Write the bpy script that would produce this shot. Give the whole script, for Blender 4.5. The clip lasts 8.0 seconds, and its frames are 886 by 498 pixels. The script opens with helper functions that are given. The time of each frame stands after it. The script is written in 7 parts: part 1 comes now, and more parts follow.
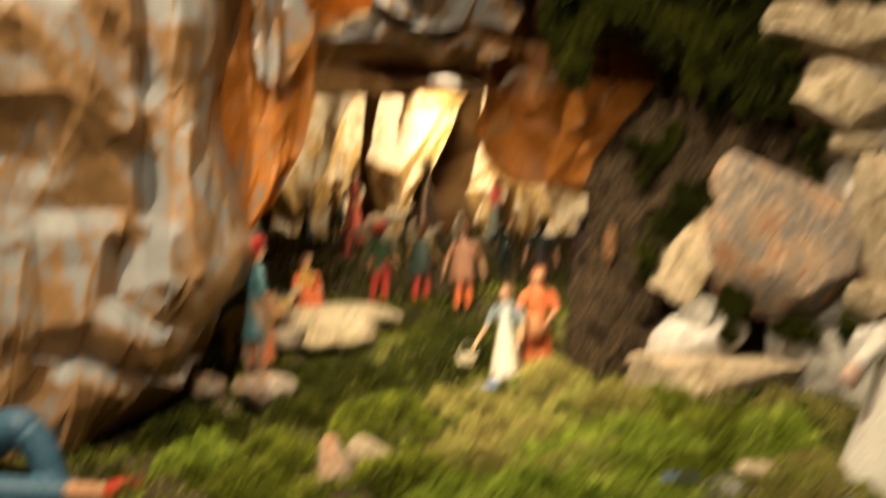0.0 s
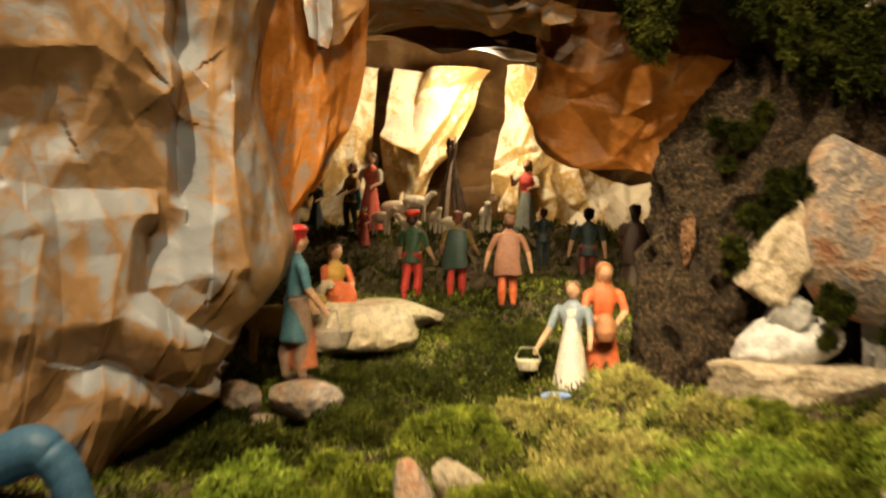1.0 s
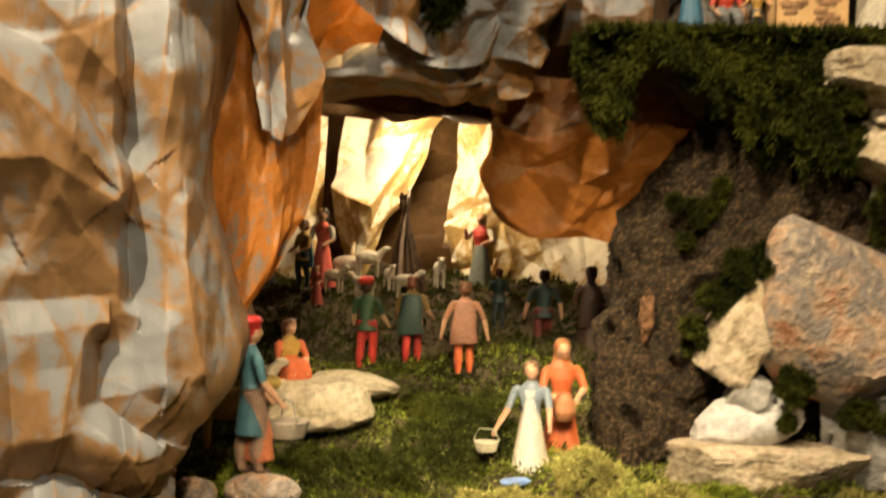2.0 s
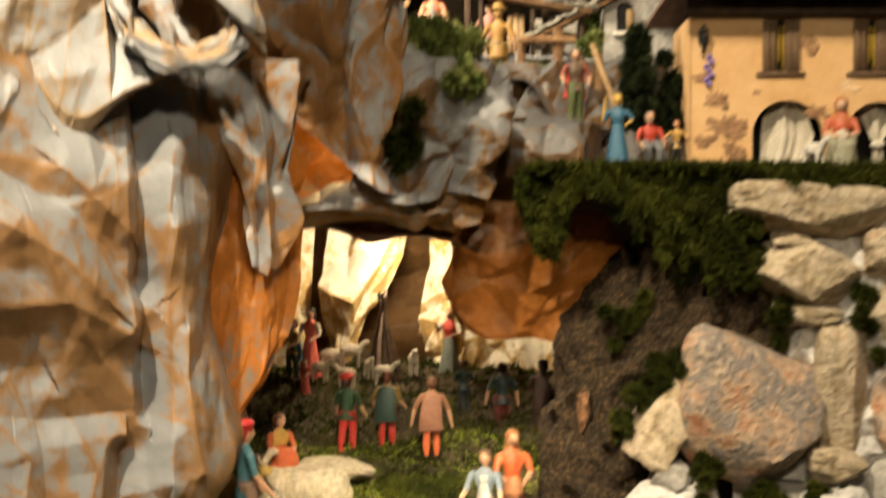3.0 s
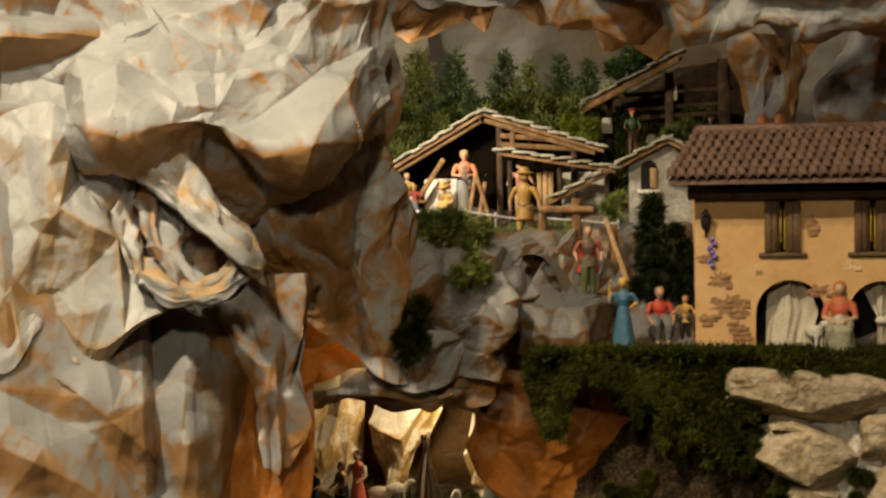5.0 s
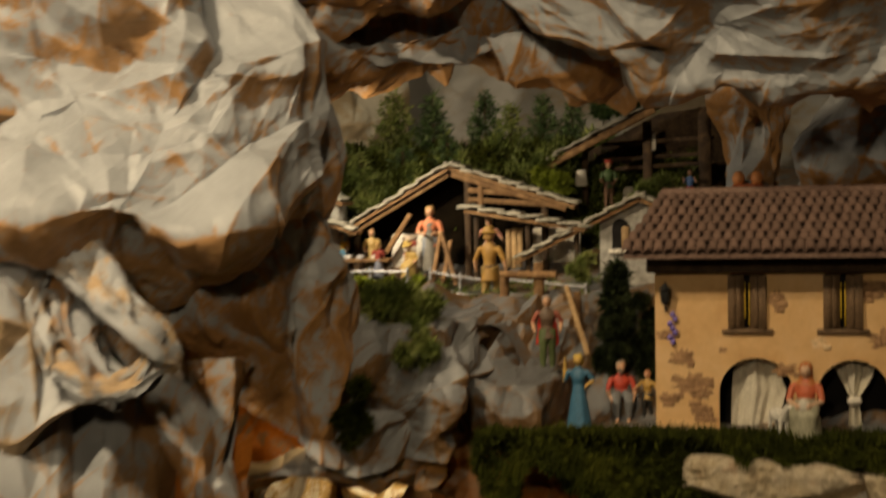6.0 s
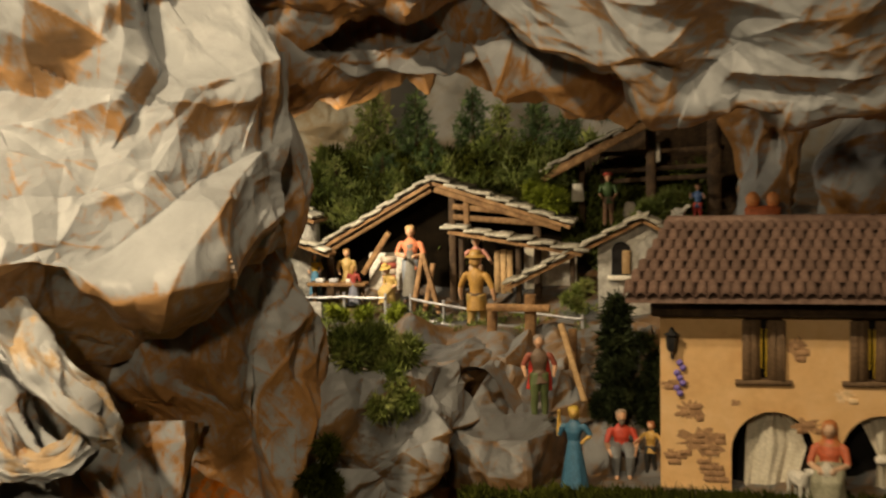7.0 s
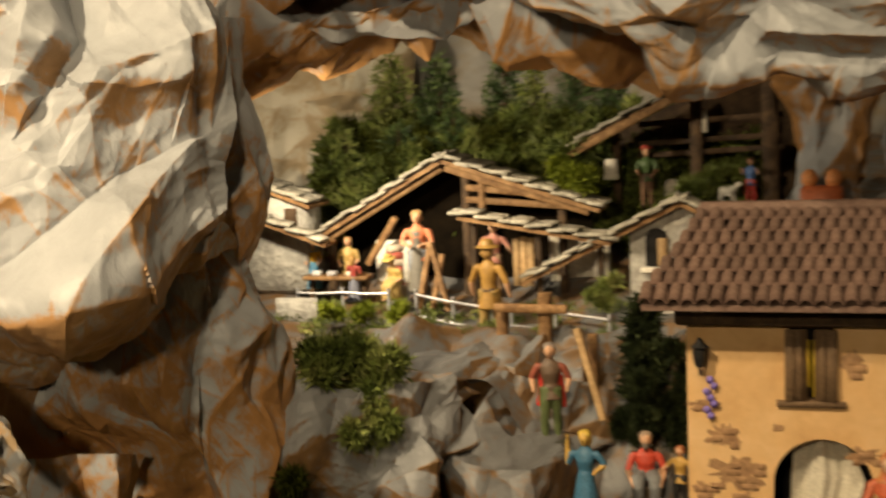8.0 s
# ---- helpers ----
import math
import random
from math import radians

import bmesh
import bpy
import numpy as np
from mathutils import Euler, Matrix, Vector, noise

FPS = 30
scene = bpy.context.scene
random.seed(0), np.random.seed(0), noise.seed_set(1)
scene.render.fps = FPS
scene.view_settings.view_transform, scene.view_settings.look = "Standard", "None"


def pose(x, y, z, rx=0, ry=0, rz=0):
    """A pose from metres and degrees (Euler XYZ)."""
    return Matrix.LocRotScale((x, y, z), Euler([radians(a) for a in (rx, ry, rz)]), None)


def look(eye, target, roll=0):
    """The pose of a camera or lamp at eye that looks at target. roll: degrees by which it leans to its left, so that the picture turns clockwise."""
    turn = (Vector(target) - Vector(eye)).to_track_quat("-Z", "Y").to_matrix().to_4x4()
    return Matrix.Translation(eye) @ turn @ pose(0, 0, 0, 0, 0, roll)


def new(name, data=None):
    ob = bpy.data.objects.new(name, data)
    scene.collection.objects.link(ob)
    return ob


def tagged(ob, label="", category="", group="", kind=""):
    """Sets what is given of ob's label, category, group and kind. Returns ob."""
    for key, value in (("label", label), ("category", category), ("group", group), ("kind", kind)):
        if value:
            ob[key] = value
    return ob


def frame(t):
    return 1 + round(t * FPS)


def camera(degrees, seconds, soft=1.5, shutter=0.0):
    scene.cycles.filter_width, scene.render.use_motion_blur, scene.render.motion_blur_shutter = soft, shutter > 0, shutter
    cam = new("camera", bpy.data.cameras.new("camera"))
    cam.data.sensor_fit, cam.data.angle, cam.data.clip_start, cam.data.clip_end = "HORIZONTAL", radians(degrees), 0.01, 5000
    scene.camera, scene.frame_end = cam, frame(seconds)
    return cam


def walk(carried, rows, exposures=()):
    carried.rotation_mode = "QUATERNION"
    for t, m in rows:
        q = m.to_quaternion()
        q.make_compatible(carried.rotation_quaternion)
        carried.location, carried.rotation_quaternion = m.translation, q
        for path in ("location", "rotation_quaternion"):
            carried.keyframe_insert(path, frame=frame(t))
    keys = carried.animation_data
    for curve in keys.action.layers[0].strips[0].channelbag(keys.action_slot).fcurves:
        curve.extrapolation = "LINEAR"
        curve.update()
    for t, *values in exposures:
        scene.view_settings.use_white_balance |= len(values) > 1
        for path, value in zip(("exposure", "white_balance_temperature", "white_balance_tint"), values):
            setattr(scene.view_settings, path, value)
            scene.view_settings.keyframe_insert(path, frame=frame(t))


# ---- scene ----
cam = camera(34.82, 8.0, soft=2.2, shutter=1.0)
PATH = [
    (0, (0.1893, -0.7152, -0.0241), (-0.0253, 0.7693, -0.0394), 0.72),
    (0.1, (0.1621, -0.6955, -0.0280), (-0.0517, 0.7886, -0.0683), 0.73),
    (0.2, (0.1361, -0.6765, -0.0314), (-0.0689, 0.8089, -0.0709), 0.74),
    (0.3, (0.1110, -0.6571, -0.0343), (-0.0836, 0.8294, -0.0840), 0.75),
    (0.5, (0.0623, -0.6138, -0.0381), (-0.0946, 0.8775, -0.0757), 0.78),
    (0.7, (0.0305, -0.5783, -0.0352), (-0.1113, 0.9146, -0.0676), 1.08),
    (1, (-0.0101, -0.5234, -0.0267), (-0.1260, 0.9719, -0.0528), 1.53),
    (1.2, (-0.0353, -0.4545, -0.0125), (-0.1263, 1.0425, -0.0419), 1.70),
    (2.3, (-0.0198, -0.5641, 0.1261), (-0.0729, 0.9335, 0.0603), 1.08),
    (2.5, (0.0105, -0.6315, 0.1359), (-0.0538, 0.8665, 0.0929), 0.99),
    (2.7, (0.0211, -0.6871, 0.1633), (-0.0472, 0.8108, 0.1240), 0.70),
    (3, (0.0356, -0.7669, 0.2064), (-0.0278, 0.7316, 0.1803), 0.26),
    (3.5, (0.0471, -0.8764, 0.2941), (-0.0037, 0.6226, 0.2695), -0.26),
    (3.7, (0.0620, -0.8826, 0.3166), (0.0132, 0.6165, 0.2951), -0.43),
    (4, (0.0896, -0.8859, 0.3550), (0.0043, 0.6112, 0.3174), -0.67),
    (4.2, (0.1197, -0.8831, 0.3987), (-0.0301, 0.6084, 0.3443), -0.68),
    (4.5, (0.1689, -0.8753, 0.4672), (-0.0295, 0.6102, 0.4053), -0.70),
    (4.7, (0.1968, -0.8593, 0.4759), (-0.0129, 0.6252, 0.4274), -0.80),
    (5.8, (0.3888, -0.7906, 0.5925), (0.0814, 0.6757, 0.5181), -0.97),
    (6, (0.3987, -0.7189, 0.6156), (0.0897, 0.7470, 0.5410), -1.14),
    (6.2, (0.3958, -0.6845, 0.6384), (0.0967, 0.7835, 0.5646), -1.21),
    (6.5, (0.3907, -0.6268, 0.6710), (0.1043, 0.8434, 0.5911), -1.32),
    (6.8, (0.3812, -0.5561, 0.6992), (0.0905, 0.9111, 0.5871), -1.20),
    (7, (0.3747, -0.5052, 0.7165), (0.0706, 0.9575, 0.5827), -1.12),
    (7.2, (0.3706, -0.4279, 0.7249), (0.0599, 1.0318, 0.5734), -0.93),
    (7.5, (0.3744, -0.3195, 0.7348), (0.0548, 1.1348, 0.5538), -0.64),
    (7.7, (0.4065, -0.2859, 0.7379), (0.0573, 1.1615, 0.5556), -1.28),
    (8, (0.4561, -0.2238, 0.7383), (0.0269, 1.2016, 0.5542), -2.24),
]
walk(cam, [(t, look(eye, target, roll)) for t, eye, target, roll in PATH], [(0.0, 0.25, 7100, 8), (1.2, 0.2, 7100, 8), (2.5, 0.28, 6600, 8), (3.5, 0.18, 6350, 8), (4.5, -0.25, 6500, 6), (6.0, -0.98, 7100, 8), (6.5, -0.65, 7100, 8), (7.5, -0.72, 7200, 8), (8.0, -0.22, 7200, 8)])

from mathutils.bvhtree import BVHTree
from mathutils.geometry import delaunay_2d_cdt

LIGHT_WARM = (1.0, 0.79, 0.53)
LIGHT_SOFT = (1.0, 0.84, 0.62)


def lamp(name, at, target, watts, size, colour, kind="AREA", spread=180):
    data = bpy.data.lights.new(name, kind)
    data.energy, data.color = watts, colour
    if kind == "AREA":
        data.shape, data.size, data.spread = "DISK", size, radians(spread)
    else:
        data.shadow_soft_size = size
    ob = new(name, data)
    ob.matrix_world = look(at, target)
    return ob


# assumed exhibition spotlights out of view, and the small lamps built into the crib
lamp("key_spotlight", (-0.72, -0.50, 2.00), (-0.33, 0.80, 0.50), 14, 0.07, LIGHT_WARM, "AREA", 75)
lamp("ceiling_spotlight", (0.34, -0.50, 2.28), (0.12, 1.05, 0.1), 25, 0.10, LIGHT_WARM)
# two added fill lamps without a known source, for fronts, moss and cave
lamp("front_spotlight", (0.05, -1.25, 1.25), (0.0, 1.1, 0.15), 16, 0.14, LIGHT_WARM)
lamp("ground_spotlight", (0.25, -1.2, 1.45), (-0.04, 1.08, -0.18), 1.0, 0.10, LIGHT_WARM, "AREA", 15)
lamp("cave_lamp", (-0.13, 1.48, 0.180), (-0.13, 1.6, 0.0), 2.3, 0.02, LIGHT_WARM, "POINT")
lamp("niche_lamp", (-0.19, 1.07, 0.30), (-0.19, 1.0, 0.3), 0.18, 0.01, (1.0, 0.55, 0.18), "POINT")
lamp("village_lamp", (-0.22, 1.20, 0.690), (0.00, 1.52, 0.48), 1.7, 0.03, LIGHT_SOFT, "AREA", 120)
world = bpy.data.worlds.new("world")
scene.world = world
world.use_nodes = True
world.node_tree.nodes["Background"].inputs[0].default_value = (1.0, 0.8, 0.6, 1)
world.node_tree.nodes["Background"].inputs[1].default_value = 0.015

# ---- materials ----
def shader(name):
    m = bpy.data.materials.new(name)
    m.use_nodes = True
    nt = m.node_tree
    return m, nt, nt.nodes["Principled BSDF"]


def node(nt, kind, **values):
    n = nt.nodes.new(kind)
    for key, value in values.items():
        n.inputs[key.replace("_", " ")].default_value = value
    return n


def rgba(c):
    return (c[0], c[1], c[2], 1.0)


def noise_node(nt, scale, detail=3.0, rough=0.6, warp=0.0):
    co = nt.nodes.new("ShaderNodeTexCoord")
    n = node(nt, "ShaderNodeTexNoise", Scale=scale, Detail=detail, Roughness=rough, Distortion=warp)
    nt.links.new(co.outputs["Object"], n.inputs["Vector"])
    return n


def ramp_node(nt, source, stops):
    r = nt.nodes.new("ShaderNodeValToRGB")
    els = r.color_ramp.elements
    els[0].position, els[0].color = stops[0][0], rgba(stops[0][1])
    els[1].position, els[1].color = stops[-1][0], rgba(stops[-1][1])
    for p, c in stops[1:-1]:
        e = els.new(p)
        e.color = rgba(c)
    nt.links.new(source, r.inputs["Fac"])
    return r


def mix_node(nt, fac, a, b, mode="MIX"):
    n = nt.nodes.new("ShaderNodeMix")
    n.data_type, n.blend_type = "RGBA", mode
    for socket, value in ((n.inputs[0], fac), (n.inputs[6], a), (n.inputs[7], b)):
        if isinstance(value, bpy.types.NodeSocket):
            nt.links.new(value, socket)
        else:
            socket.default_value = value if isinstance(value, float) else rgba(value)
    return n.outputs[2]


def math_node(nt, op, a, b=0.0, clamp=False):
    n = nt.nodes.new("ShaderNodeMath")
    n.operation, n.use_clamp = op, clamp
    for socket, value in ((n.inputs[0], a), (n.inputs[1], b)):
        if isinstance(value, bpy.types.NodeSocket):
            nt.links.new(value, socket)
        else:
            socket.default_value = value
    return n.outputs[0]


def bump_to(nt, bsdf, height, strength, distance):
    b = node(nt, "ShaderNodeBump", Strength=strength, Distance=distance)
    nt.links.new(height, b.inputs["Height"])
    nt.links.new(b.outputs["Normal"], bsdf.inputs["Normal"])


def surface(name, colours, scale=40.0, rough=0.6, bump=0.3, grain=300.0, depth=0.001, metal=0.0, spec=0.4, vary=0.0, island=False, fleck=1.0):
    """Two scales of colour variation, a fine relief, and an optional change from piece to piece."""
    m, nt, bsdf = shader(name)
    n1, n2 = noise_node(nt, scale, 4.0, 0.65, 0.3), noise_node(nt, grain, 3.0)
    k = len(colours)
    stops = [(0.32 + 0.36 * i / max(1, k - 1), c) for i, c in enumerate(colours)]
    if k == 1:
        stops = [(0.3, tuple(0.8 * v for v in colours[0])), (0.7, tuple(min(1.0, 1.12 * v) for v in colours[0]))]
    col = ramp_node(nt, n1.outputs["Fac"], stops).outputs["Color"]
    tint = ramp_node(nt, n2.outputs["Fac"], [(0.3, (1 - 0.28 * fleck,) * 3), (0.7, (1 + 0.15 * fleck,) * 3)]).outputs["Color"]
    col = mix_node(nt, 1.0, col, tint, "MULTIPLY")
    if vary:
        src = nt.nodes.new("ShaderNodeNewGeometry").outputs["Random Per Island"] if island else nt.nodes.new("ShaderNodeObjectInfo").outputs["Random"]
        tone = ramp_node(nt, src, [(0.0, (1 - vary,) * 3), (1.0, (1 + vary,) * 3)]).outputs["Color"]
        col = mix_node(nt, 1.0, col, tone, "MULTIPLY")
    nt.links.new(col, bsdf.inputs["Base Color"])
    bsdf.inputs["Roughness"].default_value, bsdf.inputs["Metallic"].default_value = rough, metal
    bsdf.inputs["Specular IOR Level"].default_value = spec
    bump_to(nt, bsdf, n2.outputs["Fac"], bump, depth)
    return m


def paper(name, kraft, paint, cover=0.5, scale=11.0, rough=0.43, worn=0.8, thin=0.0):
    """Crumpled kraft paper sprayed with paint; the paint is rubbed off along the sharp creases."""
    m, nt, bsdf = shader(name)
    big, mid, fine = noise_node(nt, scale, 5.0, 0.62, 0.6), noise_node(nt, scale * 3.2, 4.0, 0.55, 0.8), noise_node(nt, 500.0, 3.0)
    crease = nt.nodes.new("ShaderNodeAttribute")
    crease.attribute_name = "crease"
    spray = nt.nodes.new("ShaderNodeAttribute")
    spray.attribute_name = "spray"
    amount = math_node(nt, "ADD", math_node(nt, "MULTIPLY", big.outputs["Fac"], 0.62), math_node(nt, "MULTIPLY", mid.outputs["Fac"], 0.38))
    amount = math_node(nt, "ADD", amount, math_node(nt, "MULTIPLY", spray.outputs["Fac"], 0.42 * worn))
    speck = noise_node(nt, 170.0, 4.0, 0.7, 0.5)
    amount = math_node(nt, "ADD", amount, math_node(nt, "MULTIPLY", math_node(nt, "SUBTRACT", speck.outputs["Fac"], 0.5), 0.16))
    amount = math_node(nt, "SUBTRACT", amount, math_node(nt, "MULTIPLY", crease.outputs["Fac"], 0.30 * worn))
    edge = 0.50 + (0.5 - cover) * 0.45
    fac = ramp_node(nt, amount, [(edge - 0.075, (0, 0, 0)), (edge + 0.07, (1, 1, 1))]).outputs["Color"]
    tone = ramp_node(nt, mid.outputs["Fac"], [(0.3, tuple(0.78 * v for v in kraft)), (0.7, tuple(1.15 * v for v in kraft))]).outputs["Color"]
    cloud = ramp_node(nt, big.outputs["Fac"], [(0.3, tuple(0.82 * v for v in paint)), (0.7, tuple(1.1 * v for v in paint))]).outputs["Color"]
    col = mix_node(nt, fac, tone, cloud)
    nt.links.new(col, bsdf.inputs["Base Color"])
    bsdf.inputs["Roughness"].default_value, bsdf.inputs["Specular IOR Level"].default_value = rough, 0.35
    if thin:
        glow = nt.nodes.new("ShaderNodeBsdfTranslucent")
        nt.links.new(col, glow.inputs["Color"])
        both = nt.nodes.new("ShaderNodeMixShader")
        both.inputs[0].default_value = thin
        nt.links.new(bsdf.outputs[0], both.inputs[1])
        nt.links.new(glow.outputs[0], both.inputs[2])
        nt.links.new(both.outputs[0], nt.nodes["Material Output"].inputs["Surface"])
    crinkle = nt.nodes.new("ShaderNodeTexVoronoi")
    crinkle.inputs["Scale"].default_value = 42.0
    warp = nt.nodes.new("ShaderNodeVectorMath")
    warp.operation = "MULTIPLY_ADD"
    warp.inputs[1].default_value = (0.025, 0.025, 0.025)
    nt.links.new(mid.outputs["Color"], warp.inputs[0])
    nt.links.new(nt.nodes.new("ShaderNodeTexCoord").outputs["Object"], warp.inputs[2])
    nt.links.new(warp.outputs[0], crinkle.inputs["Vector"])
    relief = math_node(nt, "ADD", mid.outputs["Fac"], math_node(nt, "MULTIPLY", crinkle.outputs["Distance"], 0.9))
    bump_to(nt, bsdf, math_node(nt, "ADD", relief, math_node(nt, "MULTIPLY", fine.outputs["Fac"], 0.12)), 0.30, 0.0045)
    return m


KRAFT, GREY = (0.39, 0.205, 0.08), (0.315, 0.33, 0.35)
M_ROCK = paper("grey sprayed kraft paper", KRAFT, GREY, 0.66)
# terrace and steps: grey darkened in the colour for the shadow lying there
M_SLOPE_SHADED = paper("grey sprayed paper with shade painted in", (0.145, 0.083, 0.038), (0.118, 0.121, 0.126), 0.66, 14.0)
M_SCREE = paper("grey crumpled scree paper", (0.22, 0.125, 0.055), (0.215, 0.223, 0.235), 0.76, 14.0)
M_TORN = paper("lightened torn paper", (0.43, 0.31, 0.19), (0.40, 0.42, 0.445), 0.80, 12.0)
M_ROCK_PALE = paper("pale sprayed kraft paper", (0.42, 0.24, 0.11), (0.345, 0.365, 0.39), 0.75, 12.0)
M_FRONT = paper("kraft paper with grey spray", (0.34, 0.198, 0.092), (0.275, 0.290, 0.308), 0.50, 9.0)
M_KRAFT = paper("plain kraft paper", (0.52, 0.27, 0.09), (0.42, 0.36, 0.30), 0.28, 16.0, 0.45, thin=0.2)
M_AMBER = paper("amber brown paper", (0.52, 0.20, 0.04), (0.26, 0.23, 0.20), 0.36, 26.0, 0.42, thin=0.4)
M_RUST = paper("rust brown paper", (0.37, 0.14, 0.028), (0.34, 0.19, 0.085), 0.30, 18.0, 0.4, thin=0.30)
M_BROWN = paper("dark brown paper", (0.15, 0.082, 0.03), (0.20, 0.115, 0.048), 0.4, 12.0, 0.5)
M_CREAM = paper("cream painted paper", (0.62, 0.42, 0.16), (0.80, 0.74, 0.58), 0.64, 24.0, 0.55)
M_BACK = paper("grey backdrop paper", (0.20, 0.165, 0.12), (0.21, 0.21, 0.205), 0.6, 5.0)
M_SPUR = paper("pale backdrop paper", (0.34, 0.27, 0.18), (0.44, 0.42, 0.36), 0.70, 6.0, 0.6)
M_STONE = surface("pale limestone", [(0.27, 0.20, 0.12), (0.44, 0.36, 0.24), (0.55, 0.47, 0.35), (0.50, 0.36, 0.24)], 30, 0.9, 1.0, 120, 0.006, vary=0.15)
# yellowish limestone made lighter to carry the light on the flat rocks
M_STONE_LIT = surface("limestone lightened as if lit", [(0.40, 0.33, 0.20), (0.58, 0.50, 0.35), (0.70, 0.62, 0.47)], 30, 0.9, 1.0, 120, 0.005)
M_STONE_PINK = surface("pink limestone", [(0.48, 0.23, 0.13), (0.52, 0.38, 0.27), (0.25, 0.23, 0.22), (0.54, 0.43, 0.32)], 26, 0.9, 1.0, 110, 0.006, vary=0.1)
M_STONE_GREY = surface("grey rough stone", [(0.30, 0.29, 0.27), (0.42, 0.41, 0.38), (0.55, 0.54, 0.50)], 25, 0.9, 0.8, 120, 0.004, vary=0.1)
M_PLASTER = surface("white plaster", [(0.55, 0.55, 0.54), (0.72, 0.71, 0.69)], 30, 0.9, 0.9, 90, 0.005)
M_BARK = surface("cork bark", [(0.009, 0.006, 0.003), (0.042, 0.027, 0.011), (0.18, 0.108, 0.046)], 190, 0.9, 1.0, 320, 0.010)
M_EARTH = surface("dark earth", [(0.03, 0.022, 0.012), (0.07, 0.05, 0.025), (0.12, 0.09, 0.05)], 30, 0.95, 0.8, 200, 0.004)
M_MOSS = surface("green moss", [(0.045, 0.058, 0.006), (0.16, 0.20, 0.018), (0.38, 0.43, 0.06)], 19, 0.75, 0.1, 400, vary=0.35, island=True, spec=0.2)
M_MOSS_FRESH = surface("fresh light green moss", [(0.10, 0.16, 0.014), (0.26, 0.36, 0.04), (0.46, 0.55, 0.11)], 22, 0.75, 0.1, 400, vary=0.35, island=True, spec=0.2)
M_MOSS_DRY = surface("dry yellow moss", [(0.17, 0.15, 0.04), (0.36, 0.33, 0.10), (0.25, 0.32, 0.06)], 12, 0.75, 0.1, 400, vary=0.35, island=True, spec=0.2)
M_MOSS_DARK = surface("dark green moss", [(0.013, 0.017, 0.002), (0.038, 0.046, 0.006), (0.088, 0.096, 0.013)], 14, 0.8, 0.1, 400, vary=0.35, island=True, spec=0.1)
M_BUSH = surface("bright shrub foliage", [(0.07, 0.10, 0.02), (0.14, 0.18, 0.04), (0.24, 0.26, 0.08)], 30, 0.6, 0.1, 400, vary=0.4, island=True)
M_FIR = surface("fir needles", [(0.025, 0.05, 0.018), (0.05, 0.09, 0.03), (0.13, 0.19, 0.06)], 40, 0.5, 0.1, 400, vary=0.5, island=True)
M_CYPRESS = surface("dark cypress foliage", [(0.008, 0.012, 0.005), (0.018, 0.026, 0.010), (0.04, 0.05, 0.02)], 40, 0.7, 0.1, 400, vary=0.4, island=True, spec=0.1)
M_WOOD = surface("brown stained wood", [(0.13, 0.065, 0.025), (0.22, 0.12, 0.05), (0.32, 0.19, 0.09)], 70, 0.7, 0.5, 250, vary=0.2)
M_WOOD_DARK = surface("dark old wood", [(0.03, 0.018, 0.010), (0.06, 0.035, 0.018), (0.10, 0.06, 0.03)], 70, 0.8, 0.5, 250, vary=0.2)
M_WOOD_PALE = surface("pale wood", [(0.30, 0.19, 0.09), (0.42, 0.28, 0.14)], 70, 0.7, 0.4, 250, vary=0.2)
M_TWIG = surface("dry twigs", [(0.20, 0.14, 0.10), (0.46, 0.36, 0.29)], 120, 0.75, 0.4, 300, vary=0.25)
M_SLATE = surface("whitish stone slabs", [(0.26, 0.245, 0.205), (0.42, 0.40, 0.34)], 90, 0.85, 0.5, 260, vary=0.25)
M_TILE = surface("brown terracotta roof tile", [(0.11, 0.066, 0.052), (0.16, 0.098, 0.076), (0.21, 0.14, 0.11)], 60, 0.75, 0.4, 300, vary=0.18)
M_WALL = surface("ochre painted wall", [(0.58, 0.35, 0.155), (0.66, 0.42, 0.20), (0.70, 0.47, 0.25)], 18, 0.75, 0.12, 60, fleck=0.25)
M_PATCH = surface("painted bare brick patch", [(0.26, 0.145, 0.075), (0.42, 0.25, 0.13)], 90, 0.8, 0.3, 250)
M_PATCH_PALE = surface("painted worn plaster", [(0.72, 0.50, 0.28), (0.78, 0.58, 0.36)], 90, 0.8, 0.3, 250)
M_SHUTTER = surface("brown window shutter", [(0.12, 0.075, 0.04), (0.18, 0.11, 0.06)], 80, 0.7, 0.4, 260)
M_UNLIT = surface("unlit inside as black", [(0.006, 0.005, 0.005)], 40, 0.9)
M_CLOTH = surface("cream cloth", [(0.56, 0.52, 0.42), (0.68, 0.64, 0.54)], 60, 0.9, 0.4, 500)
M_WHITE = surface("white painted plaster", [(0.68, 0.64, 0.56), (0.80, 0.77, 0.70)], 60, 0.85, 0.4, 300)
M_WIRE = surface("silvery rail", [(0.30, 0.30, 0.32), (0.42, 0.43, 0.46)], 90, 0.45, 0.2, 300, metal=0.3)
M_IRON = surface("black iron", [(0.012, 0.012, 0.013), (0.03, 0.03, 0.03)], 90, 0.5, 0.2, 300)
M_YELLOW = surface("yellow painted trim", [(0.62, 0.42, 0.03)], 80, 0.6)
M_ROOM = surface("dim room paint", [(0.13, 0.115, 0.10), (0.17, 0.15, 0.13)], 2, 0.9, 0.1, 60)
PAINTS = {}


def paint(c):
    if c not in PAINTS:
        PAINTS[c] = surface("figure paint", [tuple(0.75 * v for v in c), c], 160, 0.5, 0.25, 500, 0.0006)
    return PAINTS[c]


# ---- building blocks ----
rng = np.random.default_rng(7)


